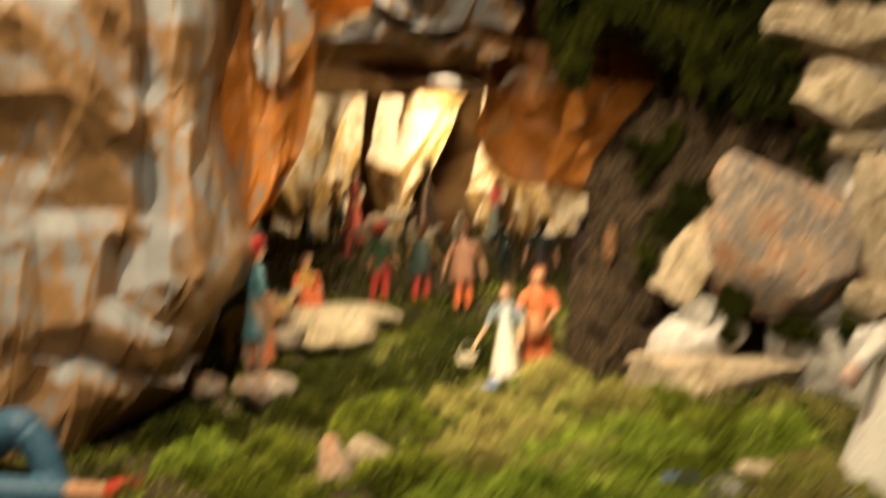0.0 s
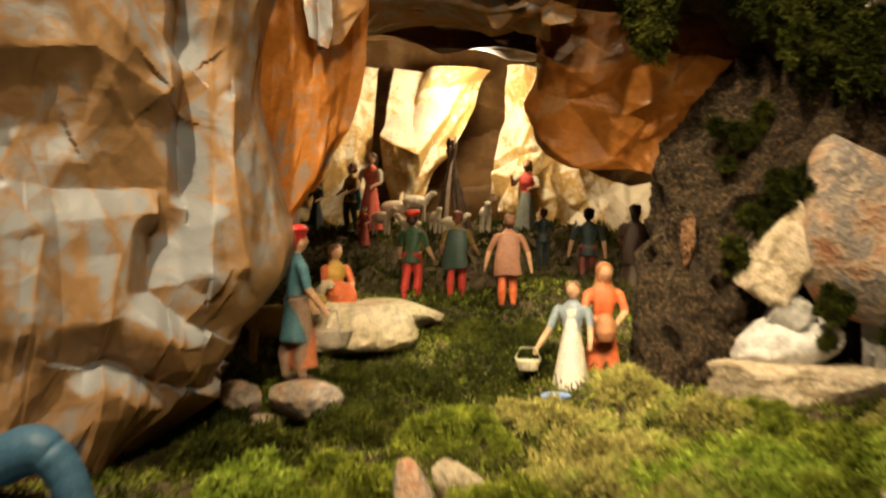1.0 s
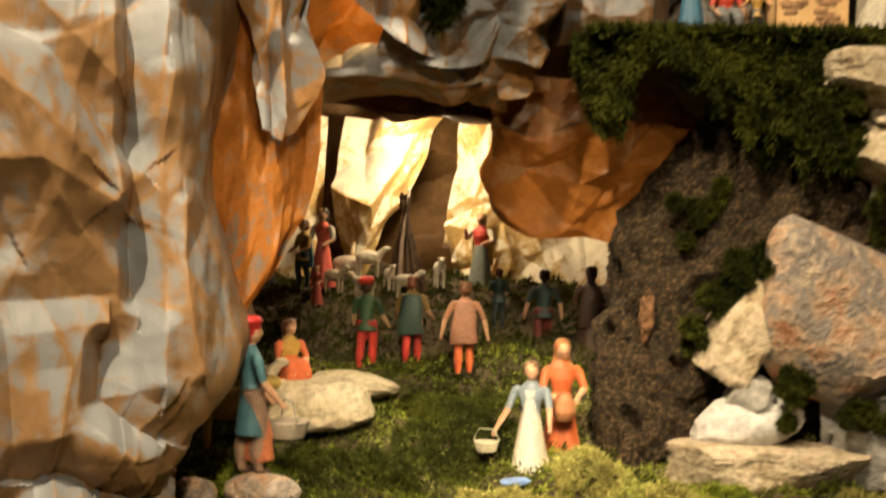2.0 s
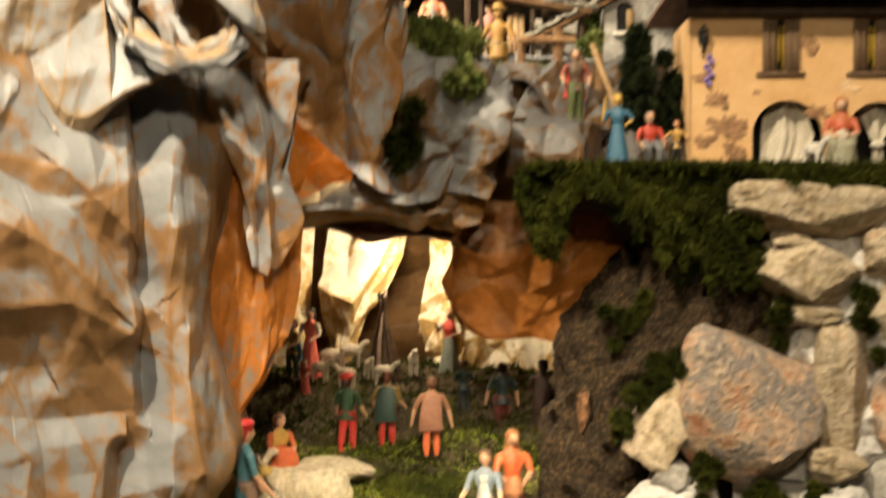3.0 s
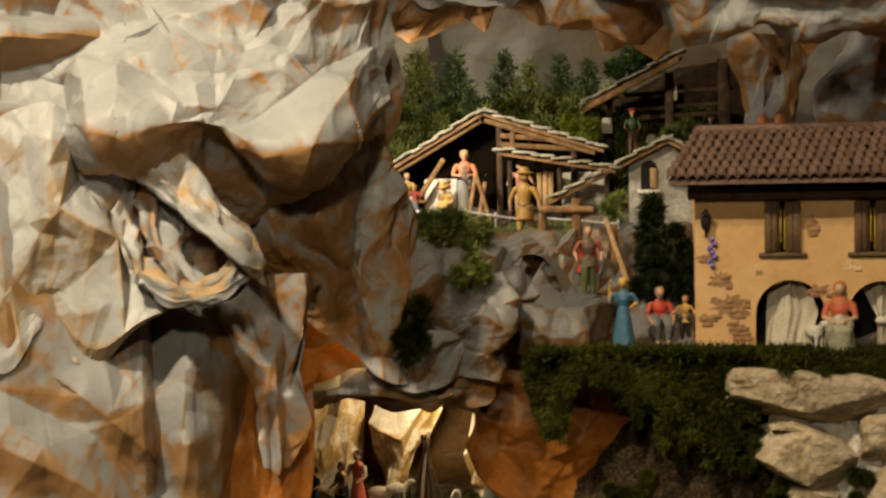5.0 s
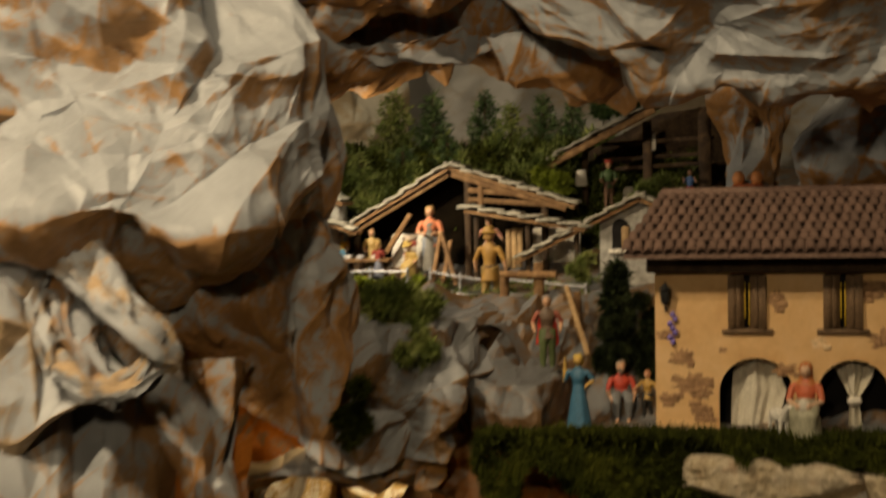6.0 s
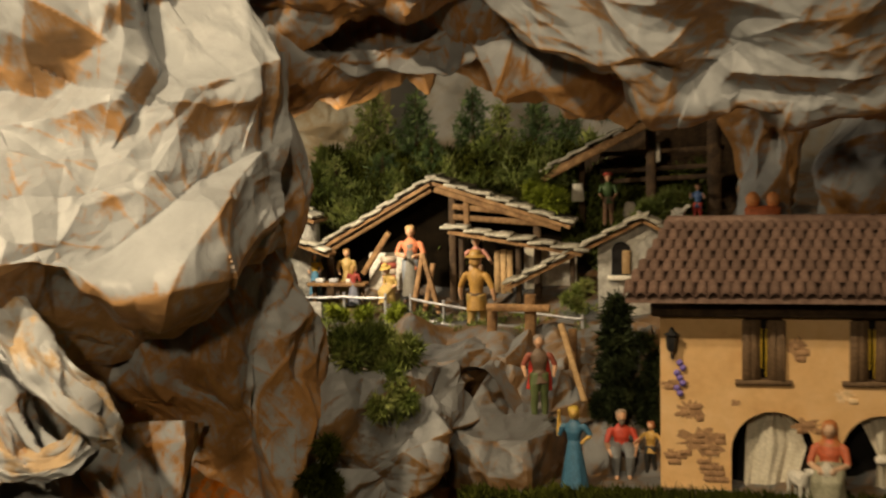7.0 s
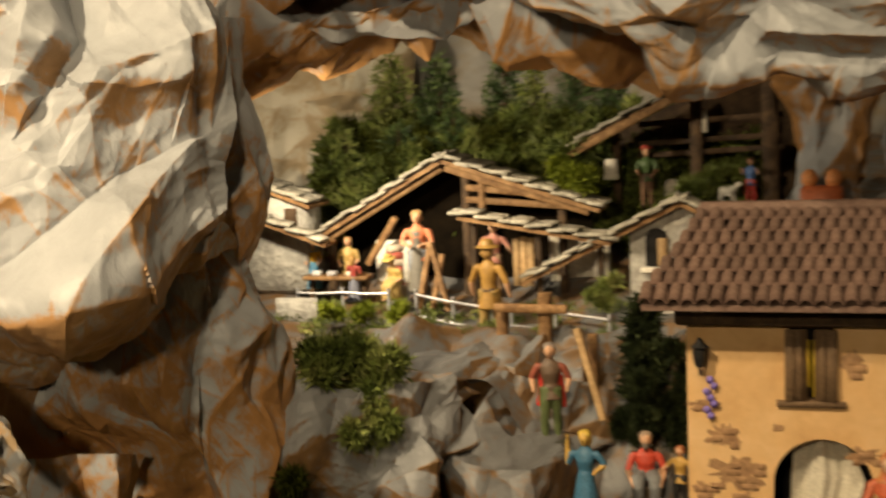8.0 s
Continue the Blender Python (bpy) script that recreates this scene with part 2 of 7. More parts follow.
class Shape:
    """Collects faces of one mesh; every face knows its material."""

    def __init__(self):
        self.v, self.f, self.m, self.mats = [], [], [], []

    def slot(self, mat):
        if mat not in self.mats:
            self.mats.append(mat)
        return self.mats.index(mat)

    def add(self, verts, faces, mat):
        base, s = len(self.v), self.slot(mat)
        self.v += [tuple(p) for p in verts]
        self.f += [tuple(base + i for i in f) for f in faces]
        self.m += [s] * len(faces)

    def tube(self, pts, radii, mat, n=10, flat=None):
        """Rings round a line of points; a radius is a number or (across, deep)."""
        pts = [Vector(p) for p in pts]
        verts, faces = [], []
        for i, p in enumerate(pts):
            d = (pts[min(i + 1, len(pts) - 1)] - pts[max(i - 1, 0)]).normalized()
            side = Vector((1, 0, 0)) if abs(d.x) < 0.8 else Vector((0, 1, 0))
            a = (side - d * side.dot(d)).normalized()
            b = d.cross(a)
            r = radii[i] if isinstance(radii, (list, tuple)) else radii
            ra, rb = r if isinstance(r, (list, tuple)) else (r, r)
            for k in range(n):
                t = 2 * math.pi * k / n
                verts.append(p + a * (ra * math.cos(t)) + b * (rb * math.sin(t)))
        for i in range(len(pts) - 1):
            for k in range(n):
                j = (k + 1) % n
                faces.append((i * n + k, i * n + j, i * n + n + j, i * n + n + k))
        faces += [tuple(range(n - 1, -1, -1)), tuple(range(len(verts) - n, len(verts)))]
        self.add(verts, faces, mat)

    def ball(self, c, r, mat, n=10, rings=7, lump=0.0):
        r = r if isinstance(r, (list, tuple)) else (r, r, r)
        verts, faces = [], []
        for i in range(rings + 1):
            a = math.pi * i / rings
            for k in range(n):
                t = 2 * math.pi * k / n
                d = Vector((math.sin(a) * math.cos(t), math.sin(a) * math.sin(t), math.cos(a)))
                s = 1 + lump * noise.noise(d * 2.3 + Vector(c) * 91)
                verts.append((c[0] + r[0] * d.x * s, c[1] + r[1] * d.y * s, c[2] + r[2] * d.z * s))
        for i in range(rings):
            for k in range(n):
                j = (k + 1) % n
                faces.append((i * n + k, i * n + n + k, i * n + n + j, i * n + j))
        self.add(verts, faces, mat)

    def box(self, c, size, mat, turn=(0, 0, 0), taper=1.0, bevel=0.12):
        """A box with its edges cut; turn in degrees."""
        h, e = [s / 2 for s in size], bevel * min(size)
        m = Matrix.Translation(c) @ Euler([radians(a) for a in turn]).to_matrix().to_4x4()
        verts, faces = [], []
        for z, k in ((-h[2], -e), (-h[2] + e, 0), (h[2] - e, 0), (h[2], -e)):
            s = taper if z > 0 else 1.0
            x, y = (h[0] + k) * s, (h[1] + k) * s
            for px, py in ((-x + e, -y), (x - e, -y), (x, -y + e), (x, y - e), (x - e, y), (-x + e, y), (-x, y - e), (-x, -y + e)):
                verts.append(m @ Vector((px, py, z)))
        for i in range(3):
            for k in range(8):
                j = (k + 1) % 8
                faces.append((i * 8 + k, i * 8 + j, i * 8 + 8 + j, i * 8 + 8 + k))
        faces += [tuple(range(7, -1, -1)), tuple(range(24, 32))]
        self.add(verts, faces, mat)

    def bar(self, p, q, w, d, mat):
        """A squared timber from p to q."""
        p, q = Vector(p), Vector(q)
        a = (q - p).normalized()
        up = Vector((0, 0, 1)) if abs(a.z) < 0.9 else Vector((0, 1, 0))
        s = a.cross(up).normalized()
        u = s.cross(a)
        verts = []
        for base in (p, q):
            for i, j in ((-1, -0.8), (-0.8, -1), (0.8, -1), (1, -0.8), (1, 0.8), (0.8, 1), (-0.8, 1), (-1, 0.8)):
                verts.append(base + s * (i * w / 2) + u * (j * d / 2))
        faces = [(k, (k + 1) % 8, 8 + (k + 1) % 8, 8 + k) for k in range(8)] + [tuple(range(7, -1, -1)), tuple(range(8, 16))]
        self.add(verts, faces, mat)

    def mesh(self, name, smooth=True):
        me = bpy.data.meshes.new(name)
        me.from_pydata(self.v, [], self.f)
        for mat in self.mats:
            me.materials.append(mat)
        me.polygons.foreach_set("material_index", self.m)
        me.polygons.foreach_set("use_smooth", [smooth] * len(self.f))
        if smooth:
            me.set_sharp_from_angle(angle=radians(50))
        me.update()
        return me


def part(name, shape, parent=None, label="", smooth=True):
    """Links a shape as one mesh object, under its thing if one is given."""
    ob = new(name, shape.mesh(name, smooth) if isinstance(shape, Shape) else shape)
    if parent:
        ob.parent = parent
    if label:
        ob["label"] = label
    return ob


def thing(name, label, category, group="", at=(0, 0, 0), kind=""):
    ob = new(name)
    ob.empty_display_size = 0.01
    ob.location = at
    return tagged(ob, label, category, group, kind)


def smooth_line(points, n):
    """n points along a smooth curve through a few control points."""
    p = np.array(points, float)
    t = np.linspace(0, len(p) - 1, n)
    i = np.clip(t.astype(int), 0, len(p) - 2)
    f = (t - i).reshape((-1,) + (1,) * (p.ndim - 1))
    q = np.concatenate([[2 * p[0] - p[1]], p, [2 * p[-1] - p[-2]]])
    a, b, c, d = q[i], q[i + 1], q[i + 2], q[i + 3]
    return 0.5 * (2 * b + (c - a) * f + (2 * a - 5 * b + 4 * c - d) * f**2 + (3 * b - a - 3 * c + d) * f**3)


def straight_line(points, n):
    """n points along straight pieces between control points."""
    p = np.array(points, float)
    t = np.linspace(0, len(p) - 1, n)
    i = np.clip(t.astype(int), 0, len(p) - 2)
    f = (t - i).reshape((-1,) + (1,) * (p.ndim - 1))
    return p[i] * (1 - f) + p[i + 1] * f


def lumps(x, y, size, seed):
    """A smooth uneven field of about unit height."""
    r = np.random.default_rng(seed)
    out = np.zeros(np.shape(x))
    for _ in range(14):
        a, f, p = r.uniform(0, 2 * math.pi), r.uniform(0.6, 1.8) * 2 * math.pi / size, r.uniform(0, 7)
        out += np.sin(f * (x * math.cos(a) + y * math.sin(a)) + p)
    return out / 4.0


def folds(u, v, cell, height, seed):
    """Flat facets over a random triangulation, and the raised creases between them. u and v are the two axes of a grid."""
    r = np.random.default_rng(seed)
    gx, gy = np.meshgrid(np.arange(u[0] - 1.5 * cell, u[-1] + 2 * cell, cell), np.arange(v[0] - 1.5 * cell, v[-1] + 2 * cell, cell))
    p = np.stack([gx.ravel(), gy.ravel()], 1) + r.uniform(-0.48, 0.48, (gx.size, 2)) * cell
    pts, _, tris, *_ = delaunay_2d_cdt([Vector(q) for q in p], [], [], 0, 1e-7)
    pts = np.array([tuple(q) for q in pts])
    z = r.uniform(-1, 1, len(pts)) * height
    out, crease = np.zeros((len(v), len(u))), np.zeros((len(v), len(u)))
    normal, shared = {}, {}
    for t, tri in enumerate(tris):
        (ax, ay), (bx, by), (cx, cy) = pts[list(tri)]
        det = (bx - ax) * (cy - ay) - (cx - ax) * (by - ay)
        if abs(det) < 1e-12:
            continue
        za, zb, zc = z[list(tri)]
        normal[t] = (((zb - za) * (cy - ay) - (zc - za) * (by - ay)) / det, ((zc - za) * (bx - ax) - (zb - za) * (cx - ax)) / det)
        for k in range(3):
            shared.setdefault(frozenset((tri[k], tri[(k + 1) % 3])), []).append(t)
    for t, (gu, gv) in normal.items():
        tri = list(tris[t])
        q = pts[tri]
        i0, i1 = np.searchsorted(u, [q[:, 0].min(), q[:, 0].max()])
        j0, j1 = np.searchsorted(v, [q[:, 1].min(), q[:, 1].max()])
        if i1 <= i0 or j1 <= j0:
            continue
        x, y = u[None, i0:i1], v[j0:j1, None]
        inside, near = np.ones((j1 - j0, i1 - i0), bool), np.zeros((j1 - j0, i1 - i0))
        for k in range(3):
            (ax, ay), (bx, by) = q[k], q[(k + 1) % 3]
            ln = math.hypot(bx - ax, by - ay)
            d = ((bx - ax) * (y - ay) - (by - ay) * (x - ax)) / ln
            inside &= d >= -1e-9
            other = [o for o in shared[frozenset((tri[k], tri[(k + 1) % 3]))] if o != t]
            if other:
                ou, ov = normal[other[0]]
                bend = ((ou - gu) * (by - ay) - (ov - gv) * (bx - ax)) / ln
                if bend < 0:
                    near = np.maximum(near, min(1.0, -bend) * np.exp(-d / (0.05 * cell)))
        val = z[tri[0]] + gu * (x - q[0, 0]) + gv * (y - q[0, 1])
        out[j0:j1, i0:i1][inside] = val[inside]
        crease[j0:j1, i0:i1][inside] = near[inside]
    return out, crease


def creases(u, v, size, amount, seed):
    """Single creases of many lengths: a sharp crest with hollow flanks, one of them steeper, fading out at both ends."""
    r = np.random.default_rng(seed)
    out, sharp = np.zeros((len(v), len(u))), np.zeros((len(v), len(u)))
    count = int(1.1 * (u[-1] - u[0]) * (v[-1] - v[0]) / size**2) + 4
    for _ in range(count):
        cu, cv, a = r.uniform(u[0], u[-1]), r.uniform(v[0], v[-1]), r.uniform(0, math.pi)
        w, up = size * r.uniform(0.35, 1.0) ** 1.5, 1.0 if r.random() < 0.66 else -0.5
        ln, bend, steep = w * r.uniform(2.0, 6.0), r.uniform(-0.35, 0.35), r.uniform(0.3, 0.8)
        reach = 0.5 * ln + 1.5 * w
        i0, i1 = np.searchsorted(u, [cu - reach, cu + reach])
        j0, j1 = np.searchsorted(v, [cv - reach, cv + reach])
        if i1 - i0 < 2 or j1 - j0 < 2:
            continue
        du, dv = u[None, i0:i1] - cu, v[j0:j1, None] - cv
        s = du * math.cos(a) + dv * math.sin(a)
        d = dv * math.cos(a) - du * math.sin(a) + bend * (s * s / ln - ln / 12)
        along = np.clip(1 - (2 * s / ln) ** 2, 0, 1)
        far = np.abs(d) / np.where(d > 0, w, w * steep)
        out[j0:j1, i0:i1] += up * amount * w * along * np.clip(1 - 0.55 * far, 0, 1) ** 2
        if up > 0:
            sharp[j0:j1, i0:i1] = np.maximum(sharp[j0:j1, i0:i1], along * np.exp(-np.abs(d) / (0.05 * w + 0.001)))
    return out, sharp


def crumple(u, v, cell, slope, seed, levels=3, softness=0.7):
    """Crumpled paper: large flat facets, broken by single sharp creases of smaller and smaller sizes."""
    uu, vv = u[0], v[:, 0]
    h, c = softness * slope * cell * 0.30 * lumps(u, v, 2.2 * cell, seed), np.zeros(u.shape)
    for k in range(2):
        a, ca = folds(uu, vv, cell * (1.0, 0.47)[k], slope * cell * (1.10, 0.30)[k], seed + 10 * k + 1)
        h += a
        c = np.maximum(c, ca * (1.0, 0.7)[k])
    for k in range(levels):
        a, ca = creases(uu, vv, cell * (0.75, 0.36, 0.17, 0.09)[k], slope * (0.34, 0.24, 0.18, 0.15)[k], seed + 10 * k + 5)
        h += a
        c = np.maximum(c, ca * (0.9, 0.7, 0.5, 0.3)[k])
    return h - h.mean(), c


def sheet_mesh(name, rails, mat, nu=120, nv=120, cell=0.09, slope=0.55, seed=1, stretch=(1.0, 1.0), ragged=0.0, levels=3, back=0.0, softness=0.7, pleats=(), ridges=(), hard=False):
    """A crumpled paper sheet over a few smooth rails, the lowest rail first."""
    line = straight_line if hard else smooth_line
    grid = line(np.array([line(r, nu) for r in rails]), nv)
    du = np.linalg.norm(np.diff(grid, axis=1), axis=2).mean(0)
    dv = np.linalg.norm(np.diff(grid, axis=0), axis=2).mean(1)
    u, v = np.meshgrid(np.r_[0, np.cumsum(du)], np.r_[0, np.cumsum(dv)])
    h, c = crumple(u / stretch[0], v / stretch[1], cell, slope, seed, levels, softness)
    for start, end, period, amount, drift in pleats:
        x = (u + drift * v) / period
        w = np.clip((u - start) / (0.3 * period), 0, 1) * np.clip((end - u) / (0.3 * period), 0, 1)
        h = h + w * amount * (2 * np.abs(2 * (x - np.floor(x + 0.5))) - 1)
    for points, height, width in ridges:
        near, side = np.full(u.shape, 9.0), np.zeros(u.shape)
        for (ax, az), (bx, bz) in zip(points[:-1], points[1:]):
            px, pz, ex, ez = grid[:, :, 0] - ax, grid[:, :, 2] - az, bx - ax, bz - az
            k = np.clip((px * ex + pz * ez) / (ex * ex + ez * ez), 0, 1)
            d = np.hypot(px - k * ex, pz - k * ez)
            side = np.where(d < near, ex * pz - ez * px, side)
            near = np.minimum(near, d)
        w = width * np.where(side > 0, 1.35, 0.65)
        h = h + height * np.clip(1 - near / w, 0, 1) ** 1.35
        c = np.maximum(c, 0.7 * np.exp(-near / 0.003)) if height > 0 else c
    gu, gv = np.gradient(grid, axis=1), np.gradient(grid, axis=0)
    n = np.cross(gu, gv)
    n /= np.linalg.norm(n, axis=2, keepdims=True) + 1e-12
    n = (-n if n[:, :, 1].mean() > 0 else n) if back == 0 else n * back
    grid = grid + n * h[:, :, None]
    turned = np.cross(np.gradient(grid, axis=1), np.gradient(grid, axis=0))
    turned /= np.linalg.norm(turned, axis=2, keepdims=True) + 1e-12
    turned *= np.sign((turned * n).sum(2, keepdims=True))
    tilt = 0.75 * (turned[:, :, 2] - turned[:, :, 2].mean()) - 0.25 * (turned[:, :, 0] - turned[:, :, 0].mean())
    for _ in range(2):
        tilt[1:-1, 1:-1] = 0.25 * (tilt[2:, 1:-1] + tilt[:-2, 1:-1] + tilt[1:-1, 2:] + tilt[1:-1, :-2])
    if ragged:
        r = np.random.default_rng(seed + 77)
        knots = np.sort(r.uniform(0, nu, max(6, nu // 9)))
        k = np.interp(np.arange(nu), knots, r.uniform(-1, 1, len(knots)) * ragged)
        w = np.exp(-np.linspace(0, 5, nv))[:, None]
        grid[:, :, 2] += w * k[None, :]
    idx = np.arange(nu * nv).reshape(nv, nu)
    quads = np.stack([idx[:-1, :-1], idx[:-1, 1:], idx[1:, 1:], idx[1:, :-1]], -1).reshape(-1, 4)
    me = bpy.data.meshes.new(name)
    me.from_pydata(grid.reshape(-1, 3).tolist(), [], quads.tolist())
    me.materials.append(mat)
    me.attributes.new("crease", "FLOAT", "POINT").data.foreach_set("value", c.ravel().astype(np.float32))
    me.attributes.new("spray", "FLOAT", "POINT").data.foreach_set("value", np.clip(tilt, -0.6, 0.6).ravel().astype(np.float32))
    me.polygons.foreach_set("use_smooth", [True] * len(quads))
    me.set_sharp_from_angle(angle=radians(22))
    me.update()
    return me


def blades(name, roots, ways, length, width, mat, curl=0.5, seed=3):
    """Many small leaves, each one bent triangle pair: for moss, needles and shrubs."""
    r = np.random.default_rng(seed)
    n = len(roots)
    ways = ways / (np.linalg.norm(ways, axis=1, keepdims=True) + 1e-9)
    side = np.cross(ways, r.normal(0, 1, (n, 3)))
    side /= np.linalg.norm(side, axis=1, keepdims=True) + 1e-9
    ln = length * r.uniform(0.5, 1.3, (n, 1))
    mid = roots + ways * ln * 0.55
    tip = mid + (ways + curl * r.normal(0, 0.6, (n, 3))) * ln * 0.5
    w = width * r.uniform(0.6, 1.3, (n, 1))
    verts = np.stack([roots - side * w * 0.4, mid - side * w * 0.5, tip, mid + side * w * 0.5], 1).reshape(-1, 3)
    faces = np.arange(4 * n).reshape(n, 4)
    me = bpy.data.meshes.new(name)
    me.from_pydata(verts.tolist(), [], faces.tolist())
    me.materials.append(mat)
    me.update()
    return me


# ---- the room that closes the place ----
def slab(name, lo, hi, mat, kind="structure"):
    s = Shape()
    c, d = [(a + b) / 2 for a, b in zip(lo, hi)], [b - a for a, b in zip(lo, hi)]
    s.box(c, d, mat, bevel=0.02)
    return tagged(part(name, s, smooth=False), kind=kind)


slab("floor", (-3.2, -3.2, -1.30), (3.2, 3.2, -1.20), M_ROOM)
slab("ceiling", (-3.2, -3.2, 2.4), (3.2, 3.2, 2.5), M_ROOM)
slab("wall_north", (-3.2, 3.2, -1.2), (3.2, 3.3, 2.4), M_ROOM)
slab("wall_south", (-3.2, -3.3, -1.2), (3.2, -3.2, 2.4), M_ROOM)
slab("wall_east", (3.2, -3.2, -1.2), (3.3, 3.2, 2.4), M_ROOM)
slab("wall_west", (-3.3, -3.2, -1.2), (-3.2, 3.2, 2.4), M_ROOM)

# ---- mossy ground ----
def ground_z(x, y):
    base = np.interp(y, [0.2, 0.55, 0.70, 0.85, 1.06, 1.265, 1.5, 1.9], [-0.36, -0.295, -0.272, -0.250, -0.214, -0.126, -0.036, -0.02])
    base = base - 0.022 * np.clip((-0.27 - x) / 0.05, 0, 1) * np.clip((0.71 - y) / 0.05, 0, 1)
    return base + 0.010 * lumps(x, y, 0.17, 11) + 0.006 * lumps(x, y, 0.06, 12) + 0.0025 * lumps(x, y, 0.025, 13)


def height_mesh(name, x0, x1, y0, y1, nx, ny, fn, mat):
    x, y = np.meshgrid(np.linspace(x0, x1, nx), np.linspace(y0, y1, ny))
    z = fn(x, y)
    idx = np.arange(nx * ny).reshape(ny, nx)
    quads = np.stack([idx[:-1, :-1], idx[:-1, 1:], idx[1:, 1:], idx[1:, :-1]], -1).reshape(-1, 4)
    me = bpy.data.meshes.new(name)
    me.from_pydata(np.stack([x, y, z], -1).reshape(-1, 3).tolist(), [], quads.tolist())
    me.materials.append(mat)
    me.polygons.foreach_set("use_smooth", [True] * len(quads))
    me.update()
    return me


def moss_carpet(name, label, x0, x1, y0, y1, n, fn, mat, length=0.010, width=0.0022, up=1.0, out=(0, 0), seed=1, keep=None):
    r = np.random.default_rng(seed)
    x, y = r.uniform(x0, x1, n), r.uniform(y0, y1, n)
    if keep is not None:
        k = keep(x, y)
        x, y = x[k], y[k]
    root = np.stack([x, y, fn(x, y) - 0.001], 1)
    way = r.normal(0, 0.75, root.shape) + [out[0], out[1], up]
    ob = part(name, blades(name, root, way, length, width, mat, 0.6, seed))
    return tagged(ob, label, "moss", kind="stuff")


slab("plinth", (-1.28, 0.22, -1.2), (1.28, 1.93, -0.40), M_ROOM)
tagged(part("ground", height_mesh("ground", -1.3, 1.3, 0.2, 1.95, 200, 150, ground_z, M_EARTH)), "dark earth under the moss of the crib", "ground", kind="structure")
moss_carpet("ground_moss", "bright green moss carpet on the sloping ground", -0.55, 0.6, 0.52, 1.30, 170000, lambda x, y: ground_z(x, y) + 0.004 * lumps(x, y, 0.02, 14), M_MOSS, 0.0065, 0.0022, 0.5, seed=21)
moss_carpet("dry_moss", "yellowish dry moss tufts among the green moss", -0.5, 0.6, 0.45, 1.2, 40000, lambda x, y: ground_z(x, y) + 0.004, M_MOSS_DRY, 0.009, 0.002, 0.5, seed=22, keep=lambda x, y: lumps(x, y, 0.12, 5) > 0.25)
# these two mosses carry the shade towards the cave in their dark green
moss_carpet("shaded_moss", "green moss patches darkened for the shaded middle ground", -0.5, 0.6, 0.55, 1.30, 70000, lambda x, y: ground_z(x, y) + 0.006, M_MOSS_DARK, 0.009, 0.0022, 0.5, seed=24, keep=lambda x, y: lumps(x, y, 0.10, 6) + np.clip((y - 0.80) * 3, -1, 0.7) - np.clip((x - 0.05) * 3, 0, 0.6) > 0.25)
moss_carpet("cave_moss", "dark cave floor moss with shade in its green", -0.5, 0.25, 1.22, 1.62, 42000, lambda x, y: ground_z(x, y) + 0.003 * lumps(x, y, 0.03, 16), M_MOSS_DARK, 0.0085, 0.0026, 0.5, seed=23)

def mound(label, x, y, rx, ry, h, n, mat, seed):
    """A soft cushion of moss lying on the ground."""
    r = np.random.default_rng(seed)
    a, q = r.uniform(0, 2 * math.pi, n), np.sqrt(r.uniform(0, 1, n))
    u, v = q * np.cos(a), q * np.sin(a)
    px, py = x + rx * u * (1 + 0.2 * np.sin(3 * a + seed)), y + ry * v * (1 + 0.2 * np.cos(2 * a + seed))
    pz = ground_z(px, py) + h * np.sqrt(np.clip(1 - q * q, 0, 1)) + 0.004 * lumps(px, py, 0.022, seed)
    way = np.stack([u, v, 0.55 + 0 * u], 1) + r.normal(0, 0.55, (n, 3))
    ob = part("moss_cushion", blades("moss_cushion", np.stack([px, py, pz], 1), way, 0.0068, 0.0020, mat, 0.8, seed))
    return tagged(ob, label, "moss", kind="stuff")


r = random.Random(77)
for k, (x, y, w) in enumerate([(-0.10, 0.84, 1.0), (0.06, 0.82, 1.4), (0.16, 0.80, 1.3), (0.0, 0.93, 1.1), (-0.20, 0.90, 1.0), (0.13, 0.95, 1.2), (0.27, 0.86, 1.1), (-0.16, 1.02, 1.2), (-0.06, 1.10, 1.2), (-0.29, 0.99, 1.0),
                              (-0.36, 0.86, 0.9), (-0.30, 0.76, 1.1), (-0.18, 0.74, 1.1), (0.02, 0.72, 1.2), (0.24, 0.72, 1.2), (0.36, 0.92, 1.0), (-0.08, 1.17, 1.0), (0.08, 1.01, 0.8), (0.21, 0.96, 0.9), (0.36, 0.70, 1.0), (-0.25, 1.06, 0.8), (0.12, 0.70, 1.3), (-0.02, 0.64, 1.3), (0.17, 0.63, 1.3), (-0.20, 0.64, 1.2)]):
    # left of centre most cushions are dark green, partly to paint the shade there
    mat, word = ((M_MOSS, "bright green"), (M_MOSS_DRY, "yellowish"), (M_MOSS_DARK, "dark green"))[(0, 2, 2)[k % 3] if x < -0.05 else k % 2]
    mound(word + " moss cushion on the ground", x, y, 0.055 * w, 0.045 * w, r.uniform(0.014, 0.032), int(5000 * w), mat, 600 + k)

for k, (x, y, w) in enumerate([(0.14, 0.72, 1.7), (0.20, 0.80, 1.2), (0.10, 0.63, 1.4), (0.17, 0.62, 1.3), (-0.27, 0.70, 0.8), (0.33, 0.83, 1.0), (0.02, 0.60, 1.0)]):
    mound("fresh light green moss cushion in the front", x, y, 0.055 * w, 0.045 * w, 0.026, int(5500 * w), M_MOSS_FRESH, 640 + k)

